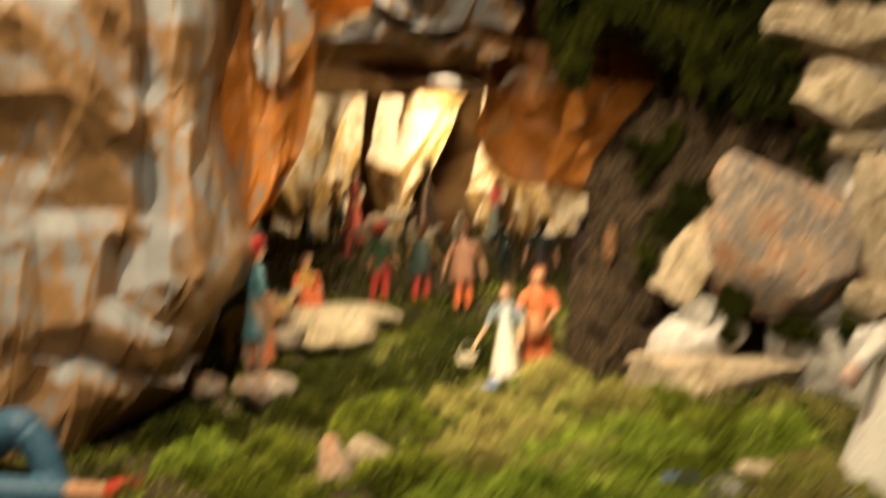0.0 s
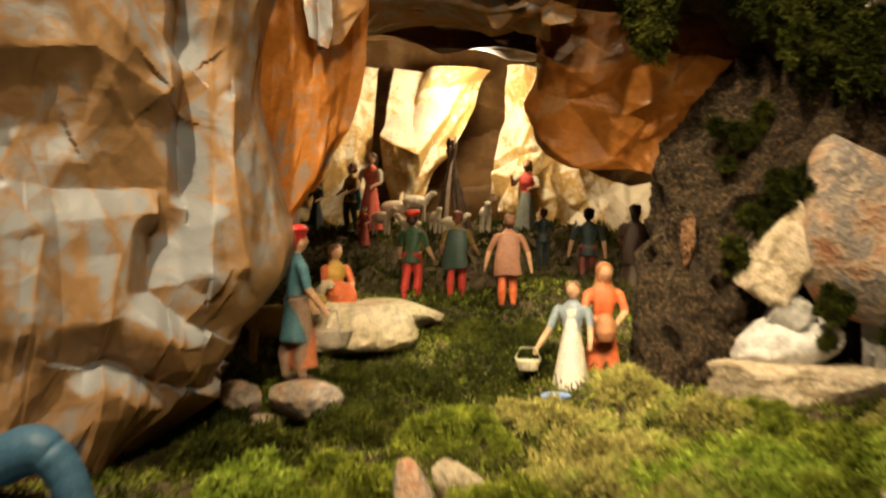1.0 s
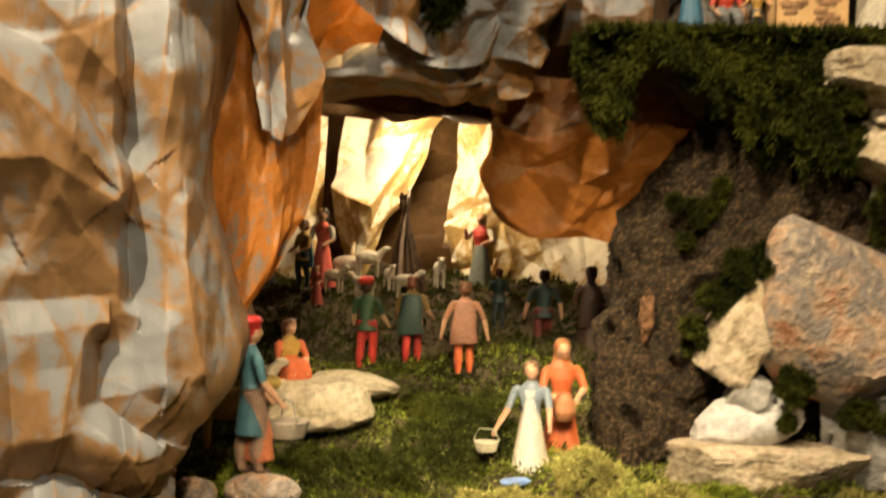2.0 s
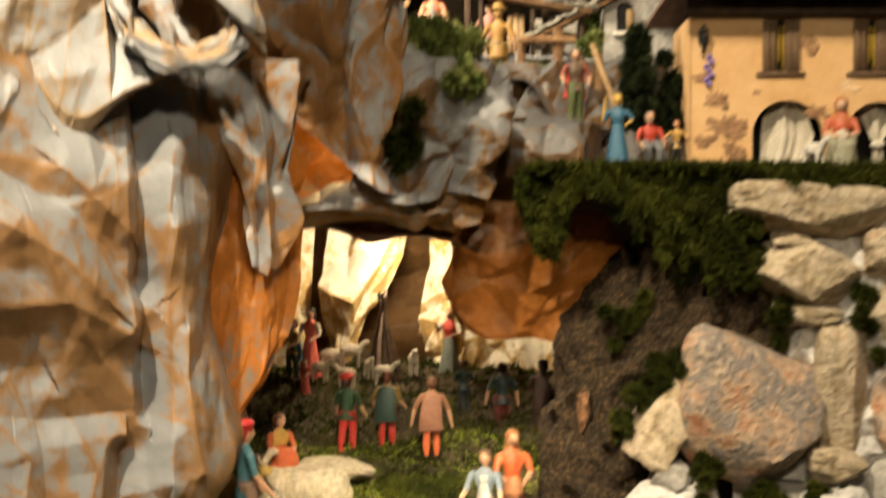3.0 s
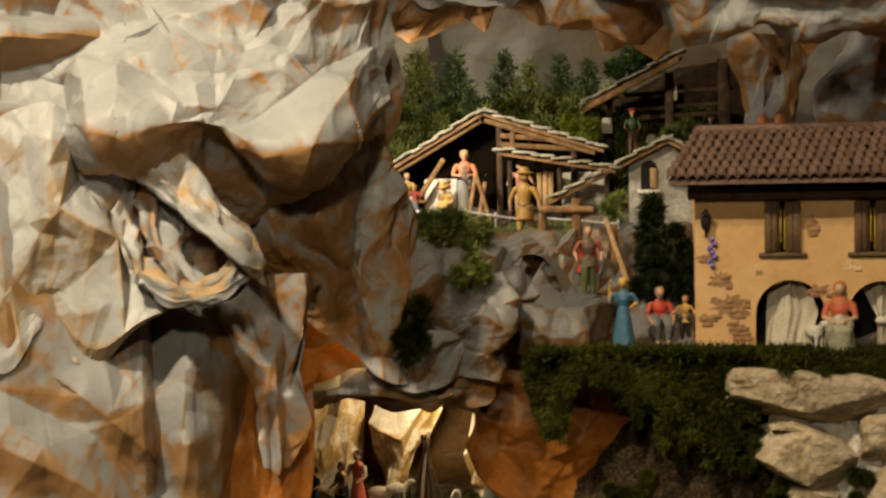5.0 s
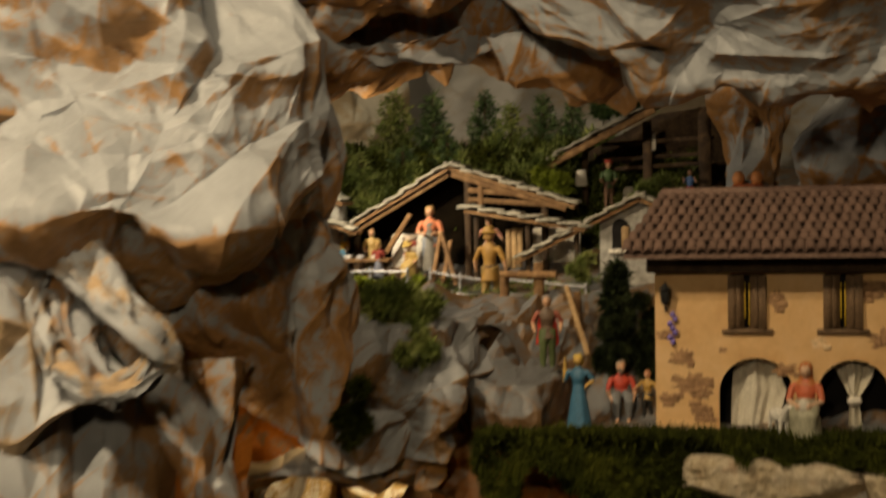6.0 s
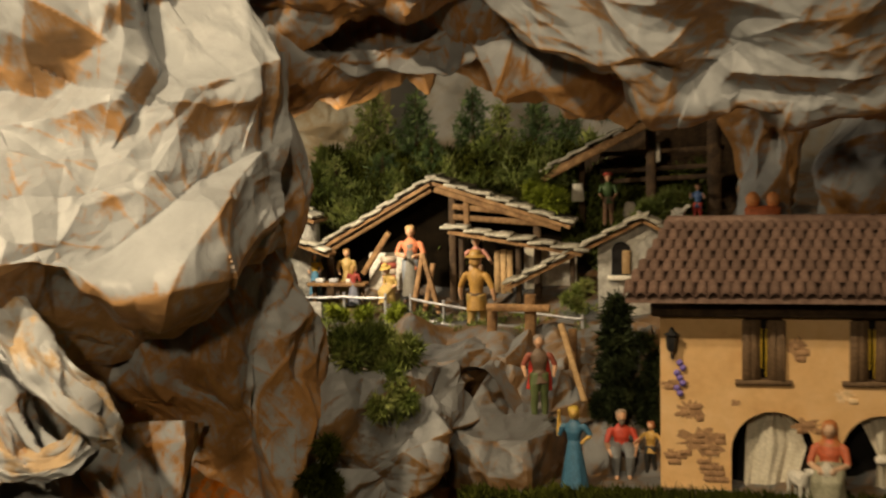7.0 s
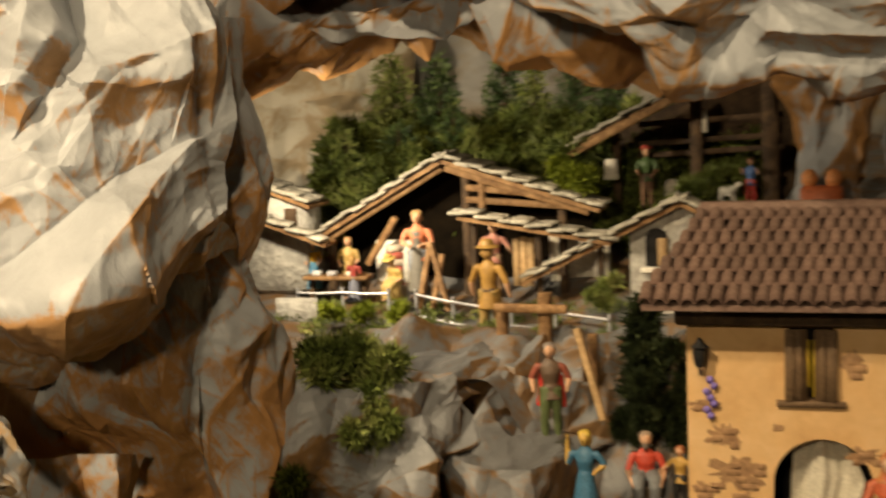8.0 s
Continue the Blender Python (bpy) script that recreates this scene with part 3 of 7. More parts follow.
# ---- paper rocks ----
rock = thing("paper_rock", "tall crumpled kraft paper rock sprayed grey", "paper rock")
part("front_sheet", sheet_mesh("front_sheet", [
    [(-0.74, 0.55, -0.29), (-0.56, 0.64, -0.28), (-0.46, 0.72, -0.27), (-0.400, 0.79, -0.26), (-0.40, 0.97, -0.25)],
    [(-0.74, 0.53, -0.13), (-0.56, 0.62, -0.13), (-0.43, 0.715, -0.13), (-0.322, 0.80, -0.13), (-0.330, 0.99, -0.12)],
    [(-0.74, 0.53, -0.03), (-0.56, 0.62, -0.03), (-0.42, 0.72, -0.03), (-0.286, 0.815, -0.04), (-0.300, 0.99, -0.03)],
    [(-0.74, 0.55, 0.18), (-0.56, 0.64, 0.18), (-0.42, 0.735, 0.18), (-0.292, 0.83, 0.18), (-0.295, 0.99, 0.19)],
    [(-0.74, 0.58, 0.40), (-0.56, 0.68, 0.40), (-0.43, 0.775, 0.40), (-0.310, 0.87, 0.40), (-0.28, 1.00, 0.40)],
    [(-0.74, 0.64, 0.95), (-0.60, 0.76, 0.95), (-0.48, 0.87, 0.95), (-0.36, 0.93, 0.95), (-0.28, 1.00, 0.95)]],
    M_FRONT, 430, 460, 0.140, 0.17, 38, (0.85, 1.2), 0.015, 4, softness=0.5, ridges=[
        ([(-0.332, 0.20), (-0.330, 0.129), (-0.326, 0.019), (-0.331, -0.076)], 0.017, 0.030), ([(-0.337, 0.30), (-0.337, 0.163)], 0.014, 0.028),
        ([(-0.364, 0.36), (-0.362, 0.243), (-0.352, 0.169), (-0.348, 0.045), (-0.346, -0.002)], -0.030, 0.026), ([(-0.372, -0.045), (-0.376, -0.098), (-0.351, -0.118)], -0.034, 0.032),
        ([(-0.312, 0.084), (-0.314, 0.004), (-0.304, -0.071)], 0.010, 0.020), ([(-0.512, 0.112), (-0.434, 0.121), (-0.371, 0.084)], 0.012, 0.045), ([(-0.371, 0.084), (-0.345, 0.110)], 0.012, 0.030),
        ([(-0.481, -0.005), (-0.457, -0.047), (-0.468, -0.135)], 0.014, 0.050), ([(-0.501, 0.082), (-0.49, 0.047), (-0.502, 0.005)], -0.024, 0.045),
        ([(-0.420, -0.165), (-0.378, -0.175)], -0.034, 0.035), ([(-0.349, -0.195), (-0.361, -0.139), (-0.338, -0.107)], 0.018, 0.034),
        ([(-0.56, 0.31), (-0.521, 0.283), (-0.422, 0.218), (-0.362, 0.139)], -0.024, 0.045), ([(-0.53, 0.225), (-0.44, 0.165), (-0.40, 0.125)], 0.014, 0.05), ([(-0.441, 0.266), (-0.372, 0.197)], 0.010, 0.030),
        ([(-0.43, 0.02), (-0.40, -0.06), (-0.41, -0.12)], 0.012, 0.045),
        ([(-0.66, 0.57), (-0.56, 0.63), (-0.44, 0.66)], -0.035, 0.040), ([(-0.66, 0.65), (-0.54, 0.69), (-0.44, 0.70)], 0.022, 0.040), ([(-0.62, 0.76), (-0.52, 0.73), (-0.44, 0.75)], -0.035, 0.035)]), rock)
# part of the strong light on this sheet is in its paler paper colour
part("torn_sheet", sheet_mesh("torn_sheet", [
    [(-0.70, 0.574, 0.36), (-0.60, 0.629, 0.370), (-0.512, 0.684, 0.300), (-0.473, 0.714, 0.368), (-0.425, 0.736, 0.296), (-0.385, 0.779, 0.345), (-0.362, 0.824, 0.375)],
    [(-0.70, 0.594, 0.42), (-0.60, 0.649, 0.43), (-0.515, 0.704, 0.41), (-0.473, 0.732, 0.42), (-0.427, 0.754, 0.40), (-0.388, 0.789, 0.41), (-0.366, 0.824, 0.42)],
    [(-0.70, 0.632, 0.51), (-0.60, 0.682, 0.51), (-0.52, 0.727, 0.51), (-0.477, 0.747, 0.51), (-0.43, 0.767, 0.50), (-0.395, 0.797, 0.49), (-0.375, 0.822, 0.48)],
    [(-0.70, 0.692, 0.57), (-0.60, 0.732, 0.58), (-0.53, 0.762, 0.60), (-0.49, 0.777, 0.61), (-0.45, 0.797, 0.585), (-0.415, 0.812, 0.55), (-0.39, 0.832, 0.52)]],
    M_TORN, 300, 260, 0.085, 0.42, 41, (0.9, 1.1), 0.003, 4, softness=0.5), rock, "torn sheet coloured paler for its bright light")
part("upper_bulge", sheet_mesh("upper_bulge", [
    [(-0.52, 0.93, 0.47), (-0.37, 0.92, 0.49), (-0.28, 0.93, 0.49), (-0.20, 0.96, 0.49), (-0.13, 1.06, 0.52)],
    [(-0.54, 0.84, 0.55), (-0.37, 0.82, 0.555), (-0.28, 0.83, 0.555), (-0.19, 0.88, 0.54), (-0.110, 1.01, 0.57)],
    [(-0.55, 0.75, 0.580), (-0.37, 0.735, 0.580), (-0.28, 0.745, 0.580), (-0.18, 0.805, 0.563), (-0.092, 0.94, 0.605)],
    [(-0.55, 0.775, 0.66), (-0.38, 0.765, 0.66), (-0.27, 0.782, 0.66), (-0.175, 0.845, 0.66), (-0.098, 0.965, 0.67)],
    [(-0.57, 0.83, 0.75), (-0.40, 0.835, 0.75), (-0.29, 0.85, 0.75), (-0.195, 0.905, 0.75), (-0.125, 1.00, 0.75)],
    [(-0.62, 0.80, 1.02), (-0.45, 0.83, 1.02), (-0.34, 0.86, 1.02), (-0.26, 0.92, 1.02), (-0.20, 1.02, 1.02)]],
    M_ROCK_PALE, 400, 380, 0.085, 0.48, 59, (1.0, 1.1), 0.0, 4, softness=0.5, ridges=[
        ([(-0.45, 0.59), (-0.36, 0.582), (-0.29, 0.59), (-0.221, 0.560), (-0.151, 0.572), (-0.096, 0.622)], 0.014, 0.030),
        ([(-0.36, 0.715), (-0.268, 0.735), (-0.19, 0.728)], 0.016, 0.050), ([(-0.40, 0.765), (-0.33, 0.755)], -0.022, 0.040), ([(-0.30, 0.77), (-0.24, 0.745)], -0.020, 0.035),
        ([(-0.22, 0.86), (-0.21, 0.784), (-0.231, 0.733)], -0.030, 0.030), ([(-0.26, 0.88), (-0.25, 0.81), (-0.255, 0.75)], 0.018, 0.04), ([(-0.170, 0.86), (-0.165, 0.78), (-0.151, 0.731)], 0.020, 0.035), ([(-0.135, 0.86), (-0.125, 0.78), (-0.105, 0.70)], 0.016, 0.03),
        ([(-0.20, 0.715), (-0.165, 0.655), (-0.151, 0.59)], 0.018, 0.045), ([(-0.34, 0.69), (-0.30, 0.64), (-0.286, 0.60)], 0.017, 0.055), ([(-0.40, 0.68), (-0.375, 0.60)], 0.015, 0.05),
        ([(-0.255, 0.665), (-0.215, 0.670)], -0.012, 0.022), ([(-0.33, 0.86), (-0.34, 0.78)], 0.018, 0.05)]), rock)
part("side_sheet", sheet_mesh("side_sheet", [
    [(-0.29, 0.97, 0.36), (-0.23, 0.975, 0.345), (-0.175, 0.99, 0.29), (-0.12, 1.02, 0.245), (-0.085, 1.10, 0.25)],
    [(-0.29, 0.95, 0.41), (-0.23, 0.955, 0.40), (-0.17, 0.97, 0.37), (-0.13, 1.00, 0.35), (-0.105, 1.08, 0.35)],
    [(-0.31, 0.94, 0.46), (-0.24, 0.925, 0.45), (-0.175, 0.94, 0.44), (-0.134, 0.97, 0.45), (-0.116, 1.06, 0.46)],
    [(-0.31, 0.95, 0.62), (-0.24, 0.945, 0.61), (-0.18, 0.94, 0.60), (-0.133, 0.96, 0.60), (-0.115, 1.06, 0.60)],
    [(-0.31, 0.98, 0.80), (-0.25, 0.97, 0.80), (-0.19, 0.96, 0.80), (-0.16, 0.98, 0.80), (-0.14, 1.08, 0.80)]],
    M_ROCK, 240, 300, 0.065, 0.44, 61, (0.8, 1.25), 0.004, 4, softness=0.5), rock)
part("hanging_flap", sheet_mesh("hanging_flap", [
    [(-0.262, 0.885, 0.165), (-0.250, 0.88, 0.150), (-0.238, 0.89, 0.145), (-0.228, 0.91, 0.165)],
    [(-0.278, 0.89, 0.24), (-0.258, 0.88, 0.23), (-0.230, 0.89, 0.22), (-0.214, 0.925, 0.23)],
    [(-0.290, 0.90, 0.31), (-0.262, 0.885, 0.30), (-0.226, 0.90, 0.30), (-0.206, 0.93, 0.305)],
    [(-0.315, 0.90, 0.40), (-0.280, 0.89, 0.40), (-0.240, 0.91, 0.40), (-0.210, 0.95, 0.39)]],
    M_ROCK, 80, 120, 0.05, 0.5, 71, (0.7, 1.6), 0.01, 3, pleats=[(-0.02, 0.12, 0.035, 0.008, 0.05)]), rock, "grey flap hanging down in vertical folds")
part("inner_sheet", sheet_mesh("inner_sheet", [
    [(-0.345, 0.92, -0.055), (-0.325, 0.925, -0.045), (-0.300, 0.93, -0.025), (-0.262, 0.94, 0.005)],
    [(-0.345, 0.92, 0.02), (-0.310, 0.91, 0.03), (-0.265, 0.92, 0.04), (-0.232, 0.935, 0.05)],
    [(-0.345, 0.92, 0.12), (-0.300, 0.91, 0.12), (-0.250, 0.92, 0.12), (-0.212, 0.94, 0.12)],
    [(-0.340, 0.93, 0.30), (-0.300, 0.92, 0.30), (-0.250, 0.93, 0.30), (-0.208, 0.96, 0.30)]],
    M_AMBER, 90, 130, 0.05, 0.35, 81, (0.6, 1.6), 0.0, 3, pleats=[(-0.02, 0.2, 0.04, 0.005, 0.02)]), rock, "amber brown inner paper with grey spots")


def band(pts, w, mat, seed, name, label):
    """A twisted strip of crumpled paper along a line."""
    line = smooth_line(pts, 70)
    rails = []
    for k in range(6):
        a = 2 * math.pi * k / 5 - 1.2
        off = np.stack([np.cos(a + np.linspace(0, 1.4, 70)) * w * 0.5, np.sin(a + np.linspace(0, 1.4, 70)) * w * 0.7 - w * 0.3, np.sin(a) * w * np.ones(70)], 1)
        rails.append((line + off)[::6])
    return part(name, sheet_mesh(name, rails, mat, 90, 50, 0.03, 0.5, seed, (1.4, 0.7), 0.0, 3, back=1), rock, label)


band([(-0.43, 0.80, 0.615), (-0.385, 0.785, 0.572), (-0.330, 0.77, 0.524), (-0.290, 0.765, 0.485), (-0.245, 0.78, 0.440), (-0.235, 0.80, 0.415)], 0.030, M_TORN, 91, "twisted_band", "twisted paper band")
band([(-0.40, 0.80, 0.52), (-0.398, 0.78, 0.470), (-0.380, 0.77, 0.425), (-0.355, 0.765, 0.398), (-0.310, 0.762, 0.386), (-0.270, 0.765, 0.400), (-0.247, 0.775, 0.428)], 0.016, M_TORN, 92, "paper_loop", "looped rim of the tied paper")
band([(-0.365, 0.80, 0.525), (-0.352, 0.79, 0.48), (-0.336, 0.785, 0.440), (-0.318, 0.785, 0.405), (-0.305, 0.785, 0.39)], 0.034, M_ROCK_PALE, 93, "loop_tongue", "pale tongue inside the loop")

# brow over the cave
brow = thing("cave_brow", "crumpled kraft paper lintel over the cave mouth", "paper rock")
part("brow_roll", sheet_mesh("brow_roll", [
    [(-0.32, 1.20, 0.198), (-0.24, 1.18, 0.196), (-0.16, 1.16, 0.204), (-0.09, 1.17, 0.194), (-0.02, 1.19, 0.198)],
    [(-0.32, 1.09, 0.205), (-0.245, 1.07, 0.208), (-0.19, 1.06, 0.214), (-0.10, 1.08, 0.212), (-0.02, 1.12, 0.212)],
    [(-0.32, 1.07, 0.225), (-0.245, 1.055, 0.226), (-0.19, 1.05, 0.236), (-0.10, 1.07, 0.228), (-0.02, 1.11, 0.228)],
    [(-0.32, 1.08, 0.248), (-0.245, 1.07, 0.246), (-0.19, 1.065, 0.262), (-0.10, 1.085, 0.250), (-0.02, 1.12, 0.250)]],
    M_ROCK_PALE, 240, 120, 0.075, 0.42, 101, (1.3, 0.8), 0.0, 3, softness=0.1), brow)
part("brow_flap", sheet_mesh("brow_flap", [
    [(-0.082, 1.078, 0.226), (-0.064, 1.074, 0.218), (-0.046, 1.082, 0.222)],
    [(-0.086, 1.082, 0.242), (-0.070, 1.080, 0.240), (-0.054, 1.088, 0.238)],
    [(-0.088, 1.090, 0.258), (-0.074, 1.090, 0.262), (-0.064, 1.095, 0.258)]],
    M_ROCK_PALE, 60, 60, 0.03, 0.3, 104, (1, 1), 0.0, 2, softness=0.1), brow, "pale triangular flap of paper")
part("brow_fold", sheet_mesh("brow_fold", [
    [(-0.040, 1.13, 0.210), (-0.015, 1.10, 0.205), (0.010, 1.12, 0.215)],
    [(-0.046, 1.13, 0.240), (-0.020, 1.095, 0.240), (0.012, 1.12, 0.245)],
    [(-0.050, 1.12, 0.280), (-0.025, 1.10, 0.285), (0.010, 1.12, 0.285)]],
    M_KRAFT, 70, 80, 0.04, 0.4, 106, (1, 1), 0.0, 3, softness=0.1), brow, "brown folded edge of paper")
part("brow_ceiling", sheet_mesh("brow_ceiling", [
    [(-0.50, 1.20, 0.20), (-0.25, 1.19, 0.19), (0.0, 1.19, 0.19), (0.25, 1.20, 0.18)],
    [(-0.50, 1.45, 0.26), (-0.25, 1.45, 0.25), (0.0, 1.45, 0.24), (0.25, 1.45, 0.20)],
    [(-0.50, 1.75, 0.26), (-0.25, 1.75, 0.26), (0.0, 1.75, 0.26), (0.25, 1.75, 0.22)]],
    M_BROWN, 110, 80, 0.10, 0.22, 111, (1, 1), 0.0, 3), brow)
# brown paper whose amber also paints the orange glow of light through kraft
part("niche_back", sheet_mesh("niche_back", [
    [(-0.29, 1.10, 0.22), (-0.20, 1.13, 0.22), (-0.11, 1.12, 0.22)],
    [(-0.29, 1.10, 0.40), (-0.20, 1.14, 0.40), (-0.11, 1.13, 0.40)]],
    M_AMBER, 70, 70, 0.06, 0.25, 115, (1, 1), 0.0, 2), brow, "niche back coloured with its amber glow")
part("brow_curtain", sheet_mesh("brow_curtain", [
    [(-0.012, 1.26, 0.110), (0.006, 1.25, 0.072), (0.045, 1.235, 0.052), (0.10, 1.22, 0.044), (0.16, 1.205, 0.034)],
    [(-0.028, 1.245, 0.150), (0.002, 1.225, 0.120), (0.05, 1.215, 0.10), (0.11, 1.20, 0.10), (0.19, 1.195, 0.10)],
    [(-0.038, 1.22, 0.19), (0.01, 1.205, 0.18), (0.06, 1.195, 0.17), (0.13, 1.185, 0.17), (0.22, 1.18, 0.18)],
    [(-0.045, 1.20, 0.235), (0.01, 1.20, 0.24), (0.06, 1.20, 0.24), (0.13, 1.195, 0.255), (0.24, 1.18, 0.26)]],
    M_RUST, 260, 220, 0.085, 0.42, 121, (1.1, 1.0), 0.0, 4, softness=0.1), brow, "amber brown paper curtain at the cave mouth")

# lit back of the cave
cave = thing("cave_backdrop", "cream painted crumpled paper at the back of the cave", "paper backdrop")
part("dark_back", sheet_mesh("dark_back", [
    [(-0.75, 1.45, -0.08), (-0.45, 1.62, -0.08), (-0.1, 1.70, -0.08), (0.2, 1.66, -0.08), (0.45, 1.5, -0.08)],
    [(-0.75, 1.45, 0.10), (-0.45, 1.64, 0.10), (-0.1, 1.72, 0.10), (0.2, 1.68, 0.10), (0.45, 1.5, 0.10)],
    [(-0.75, 1.45, 0.30), (-0.45, 1.62, 0.30), (-0.1, 1.70, 0.30), (0.2, 1.66, 0.30), (0.45, 1.5, 0.30)]],
    M_BROWN, 140, 70, 0.12, 0.4, 131, (1, 1), 0.0, 3), cave, "brown paper wall")


def panel(name, bottom, top, seed):
    rails = [bottom, [tuple((a + b) / 2 + (0.0, -0.012, 0.0)[i] for i, (a, b) in enumerate(zip(p, q))) for p, q in zip(bottom, top)], top]
    return part(name, sheet_mesh(name, rails, M_CREAM, 130, 170, 0.075, 0.50, seed, (0.85, 1.3), 0.003, 3, softness=0.2), cave, "cream painted paper panel")


panel("cream_panel", [(-0.43, 1.55, -0.06), (-0.35, 1.57, -0.06), (-0.287, 1.60, -0.05)], [(-0.41, 1.58, 0.21), (-0.34, 1.60, 0.21), (-0.281, 1.61, 0.21)], 141)
panel("cream_panel", [(-0.272, 1.60, -0.06), (-0.25, 1.585, -0.06), (-0.228, 1.61, -0.04)], [(-0.260, 1.61, 0.21), (-0.19, 1.595, 0.21), (-0.112, 1.63, 0.21)], 142)
panel("cream_panel", [(-0.108, 1.62, 0.02), (-0.06, 1.61, 0.03), (0.004, 1.61, 0.04)], [(-0.088, 1.64, 0.22), (-0.066, 1.63, 0.22), (-0.043, 1.62, 0.22)], 143)
panel("cream_panel", [(-0.09, 1.59, -0.04), (-0.01, 1.575, -0.045), (0.06, 1.565, -0.05), (0.15, 1.55, -0.06)], [(-0.10, 1.60, 0.050), (-0.012, 1.59, 0.085), (0.05, 1.58, 0.060), (0.15, 1.56, 0.035)], 144)

# ---- terraces behind: village slope ----
def terrace_z(x, y):
    low = np.interp(y, [0.98, 1.05, 1.10, 1.18, 1.30, 1.45, 1.60, 1.80, 2.05], [0.30, 0.31, 0.34, 0.39, 0.425, 0.455, 0.52, 0.60, 0.64])
    ledge = np.interp(y, [1.04, 1.075, 1.105, 1.19, 1.24, 1.30, 1.36, 1.45, 1.60, 1.80, 2.05], [0.16, 0.22, 0.281, 0.285, 0.335, 0.40, 0.43, 0.46, 0.54, 0.60, 0.64])
    w = np.clip((x - 0.06) / 0.07, 0, 1)
    w = w * w * (3 - 2 * w)
    return low * (1 - w) + ledge * w


def terrace_mesh(name, x0, x1, y0, y1, nx, ny, mat, seed):
    x, y = np.meshgrid(np.linspace(x0, x1, nx), np.linspace(y0, y1, ny))
    h, c = crumple(x, y, 0.065, 0.42, seed, 3, 0.3)
    fade = np.clip((y - 1.30) / 0.08, 0, 1) * 0.7
    flat = np.clip((x - 0.10) / 0.04, 0, 1) * np.clip((1.21 - y) / 0.03, 0, 1)
    z = terrace_z(x, y) + h * (1 - fade) * (1 - 0.9 * flat)
    idx = np.arange(nx * ny).reshape(ny, nx)
    quads = np.stack([idx[:-1, :-1], idx[:-1, 1:], idx[1:, 1:], idx[1:, :-1]], -1).reshape(-1, 4)
    quads = quads[(y.ravel()[quads[:, 0]] > 1.10) & ((x.ravel()[quads[:, 0]] > 0.11) | (y.ravel()[quads[:, 0]] > 1.21))]
    me = bpy.data.meshes.new(name)
    me.from_pydata(np.stack([x, y, z], -1).reshape(-1, 3).tolist(), [], quads.tolist())
    me.materials.append(mat)
    me.attributes.new("crease", "FLOAT", "POINT").data.foreach_set("value", c.ravel().astype(np.float32))
    me.polygons.foreach_set("use_smooth", [True] * len(quads))
    me.set_sharp_from_angle(angle=radians(28))
    me.update()
    return me


tagged(part("terrace", terrace_mesh("terrace", -0.55, 0.85, 1.05, 2.05, 210, 170, M_SLOPE_SHADED, 151)), "crumpled grey paper terraces under the village", "terrace", kind="structure")
slope = thing("paper_slope", "steep crumpled grey paper slope below the village", "paper rock")
part("left_face", sheet_mesh("left_face", [
    [(-0.16, 1.06, 0.255), (-0.08, 1.05, 0.235), (-0.02, 1.06, 0.245), (0.015, 1.10, 0.24), (0.02, 1.20, 0.24)],
    [(-0.14, 1.05, 0.31), (-0.08, 1.04, 0.30), (-0.01, 1.05, 0.31), (0.028, 1.09, 0.30), (0.03, 1.19, 0.30)],
    [(-0.12, 1.05, 0.37), (-0.07, 1.05, 0.36), (0.00, 1.08, 0.36), (0.035, 1.11, 0.36), (0.035, 1.20, 0.36)],
    [(-0.10, 1.08, 0.44), (-0.06, 1.09, 0.425), (-0.01, 1.12, 0.42), (0.02, 1.15, 0.42), (0.02, 1.23, 0.42)]],
    M_SCREE, 240, 220, 0.060, 0.55, 161, (1.0, 1.0), 0.0, 4, softness=0.1), slope)
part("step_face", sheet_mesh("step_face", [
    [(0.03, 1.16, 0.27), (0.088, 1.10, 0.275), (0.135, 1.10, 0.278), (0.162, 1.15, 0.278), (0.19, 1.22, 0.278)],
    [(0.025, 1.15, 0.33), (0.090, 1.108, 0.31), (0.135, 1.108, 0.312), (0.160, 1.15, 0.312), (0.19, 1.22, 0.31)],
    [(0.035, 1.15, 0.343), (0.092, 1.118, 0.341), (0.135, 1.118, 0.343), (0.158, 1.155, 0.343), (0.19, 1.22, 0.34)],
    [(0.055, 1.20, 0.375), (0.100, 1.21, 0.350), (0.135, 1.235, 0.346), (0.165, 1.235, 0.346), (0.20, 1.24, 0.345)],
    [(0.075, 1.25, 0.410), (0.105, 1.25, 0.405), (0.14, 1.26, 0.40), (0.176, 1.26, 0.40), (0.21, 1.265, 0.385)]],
    M_SLOPE_SHADED, 130, 120, 0.045, 0.30, 171, (1, 1), 0.0, 3, softness=0.1, hard=True), slope)
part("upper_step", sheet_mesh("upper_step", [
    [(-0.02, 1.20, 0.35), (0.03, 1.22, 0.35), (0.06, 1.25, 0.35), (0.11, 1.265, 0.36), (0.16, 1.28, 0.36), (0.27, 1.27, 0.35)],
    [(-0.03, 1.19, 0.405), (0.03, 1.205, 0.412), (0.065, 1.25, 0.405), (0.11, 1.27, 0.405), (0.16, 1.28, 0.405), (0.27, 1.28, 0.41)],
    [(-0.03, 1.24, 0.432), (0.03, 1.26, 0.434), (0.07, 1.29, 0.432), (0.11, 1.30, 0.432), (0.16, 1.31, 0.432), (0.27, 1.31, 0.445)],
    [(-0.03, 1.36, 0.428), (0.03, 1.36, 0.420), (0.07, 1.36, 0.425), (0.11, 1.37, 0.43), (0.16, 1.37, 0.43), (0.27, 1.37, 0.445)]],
    M_SLOPE_SHADED, 150, 110, 0.045, 0.34, 175, (1, 1), 0.0, 3, softness=0.1, hard=True), slope)
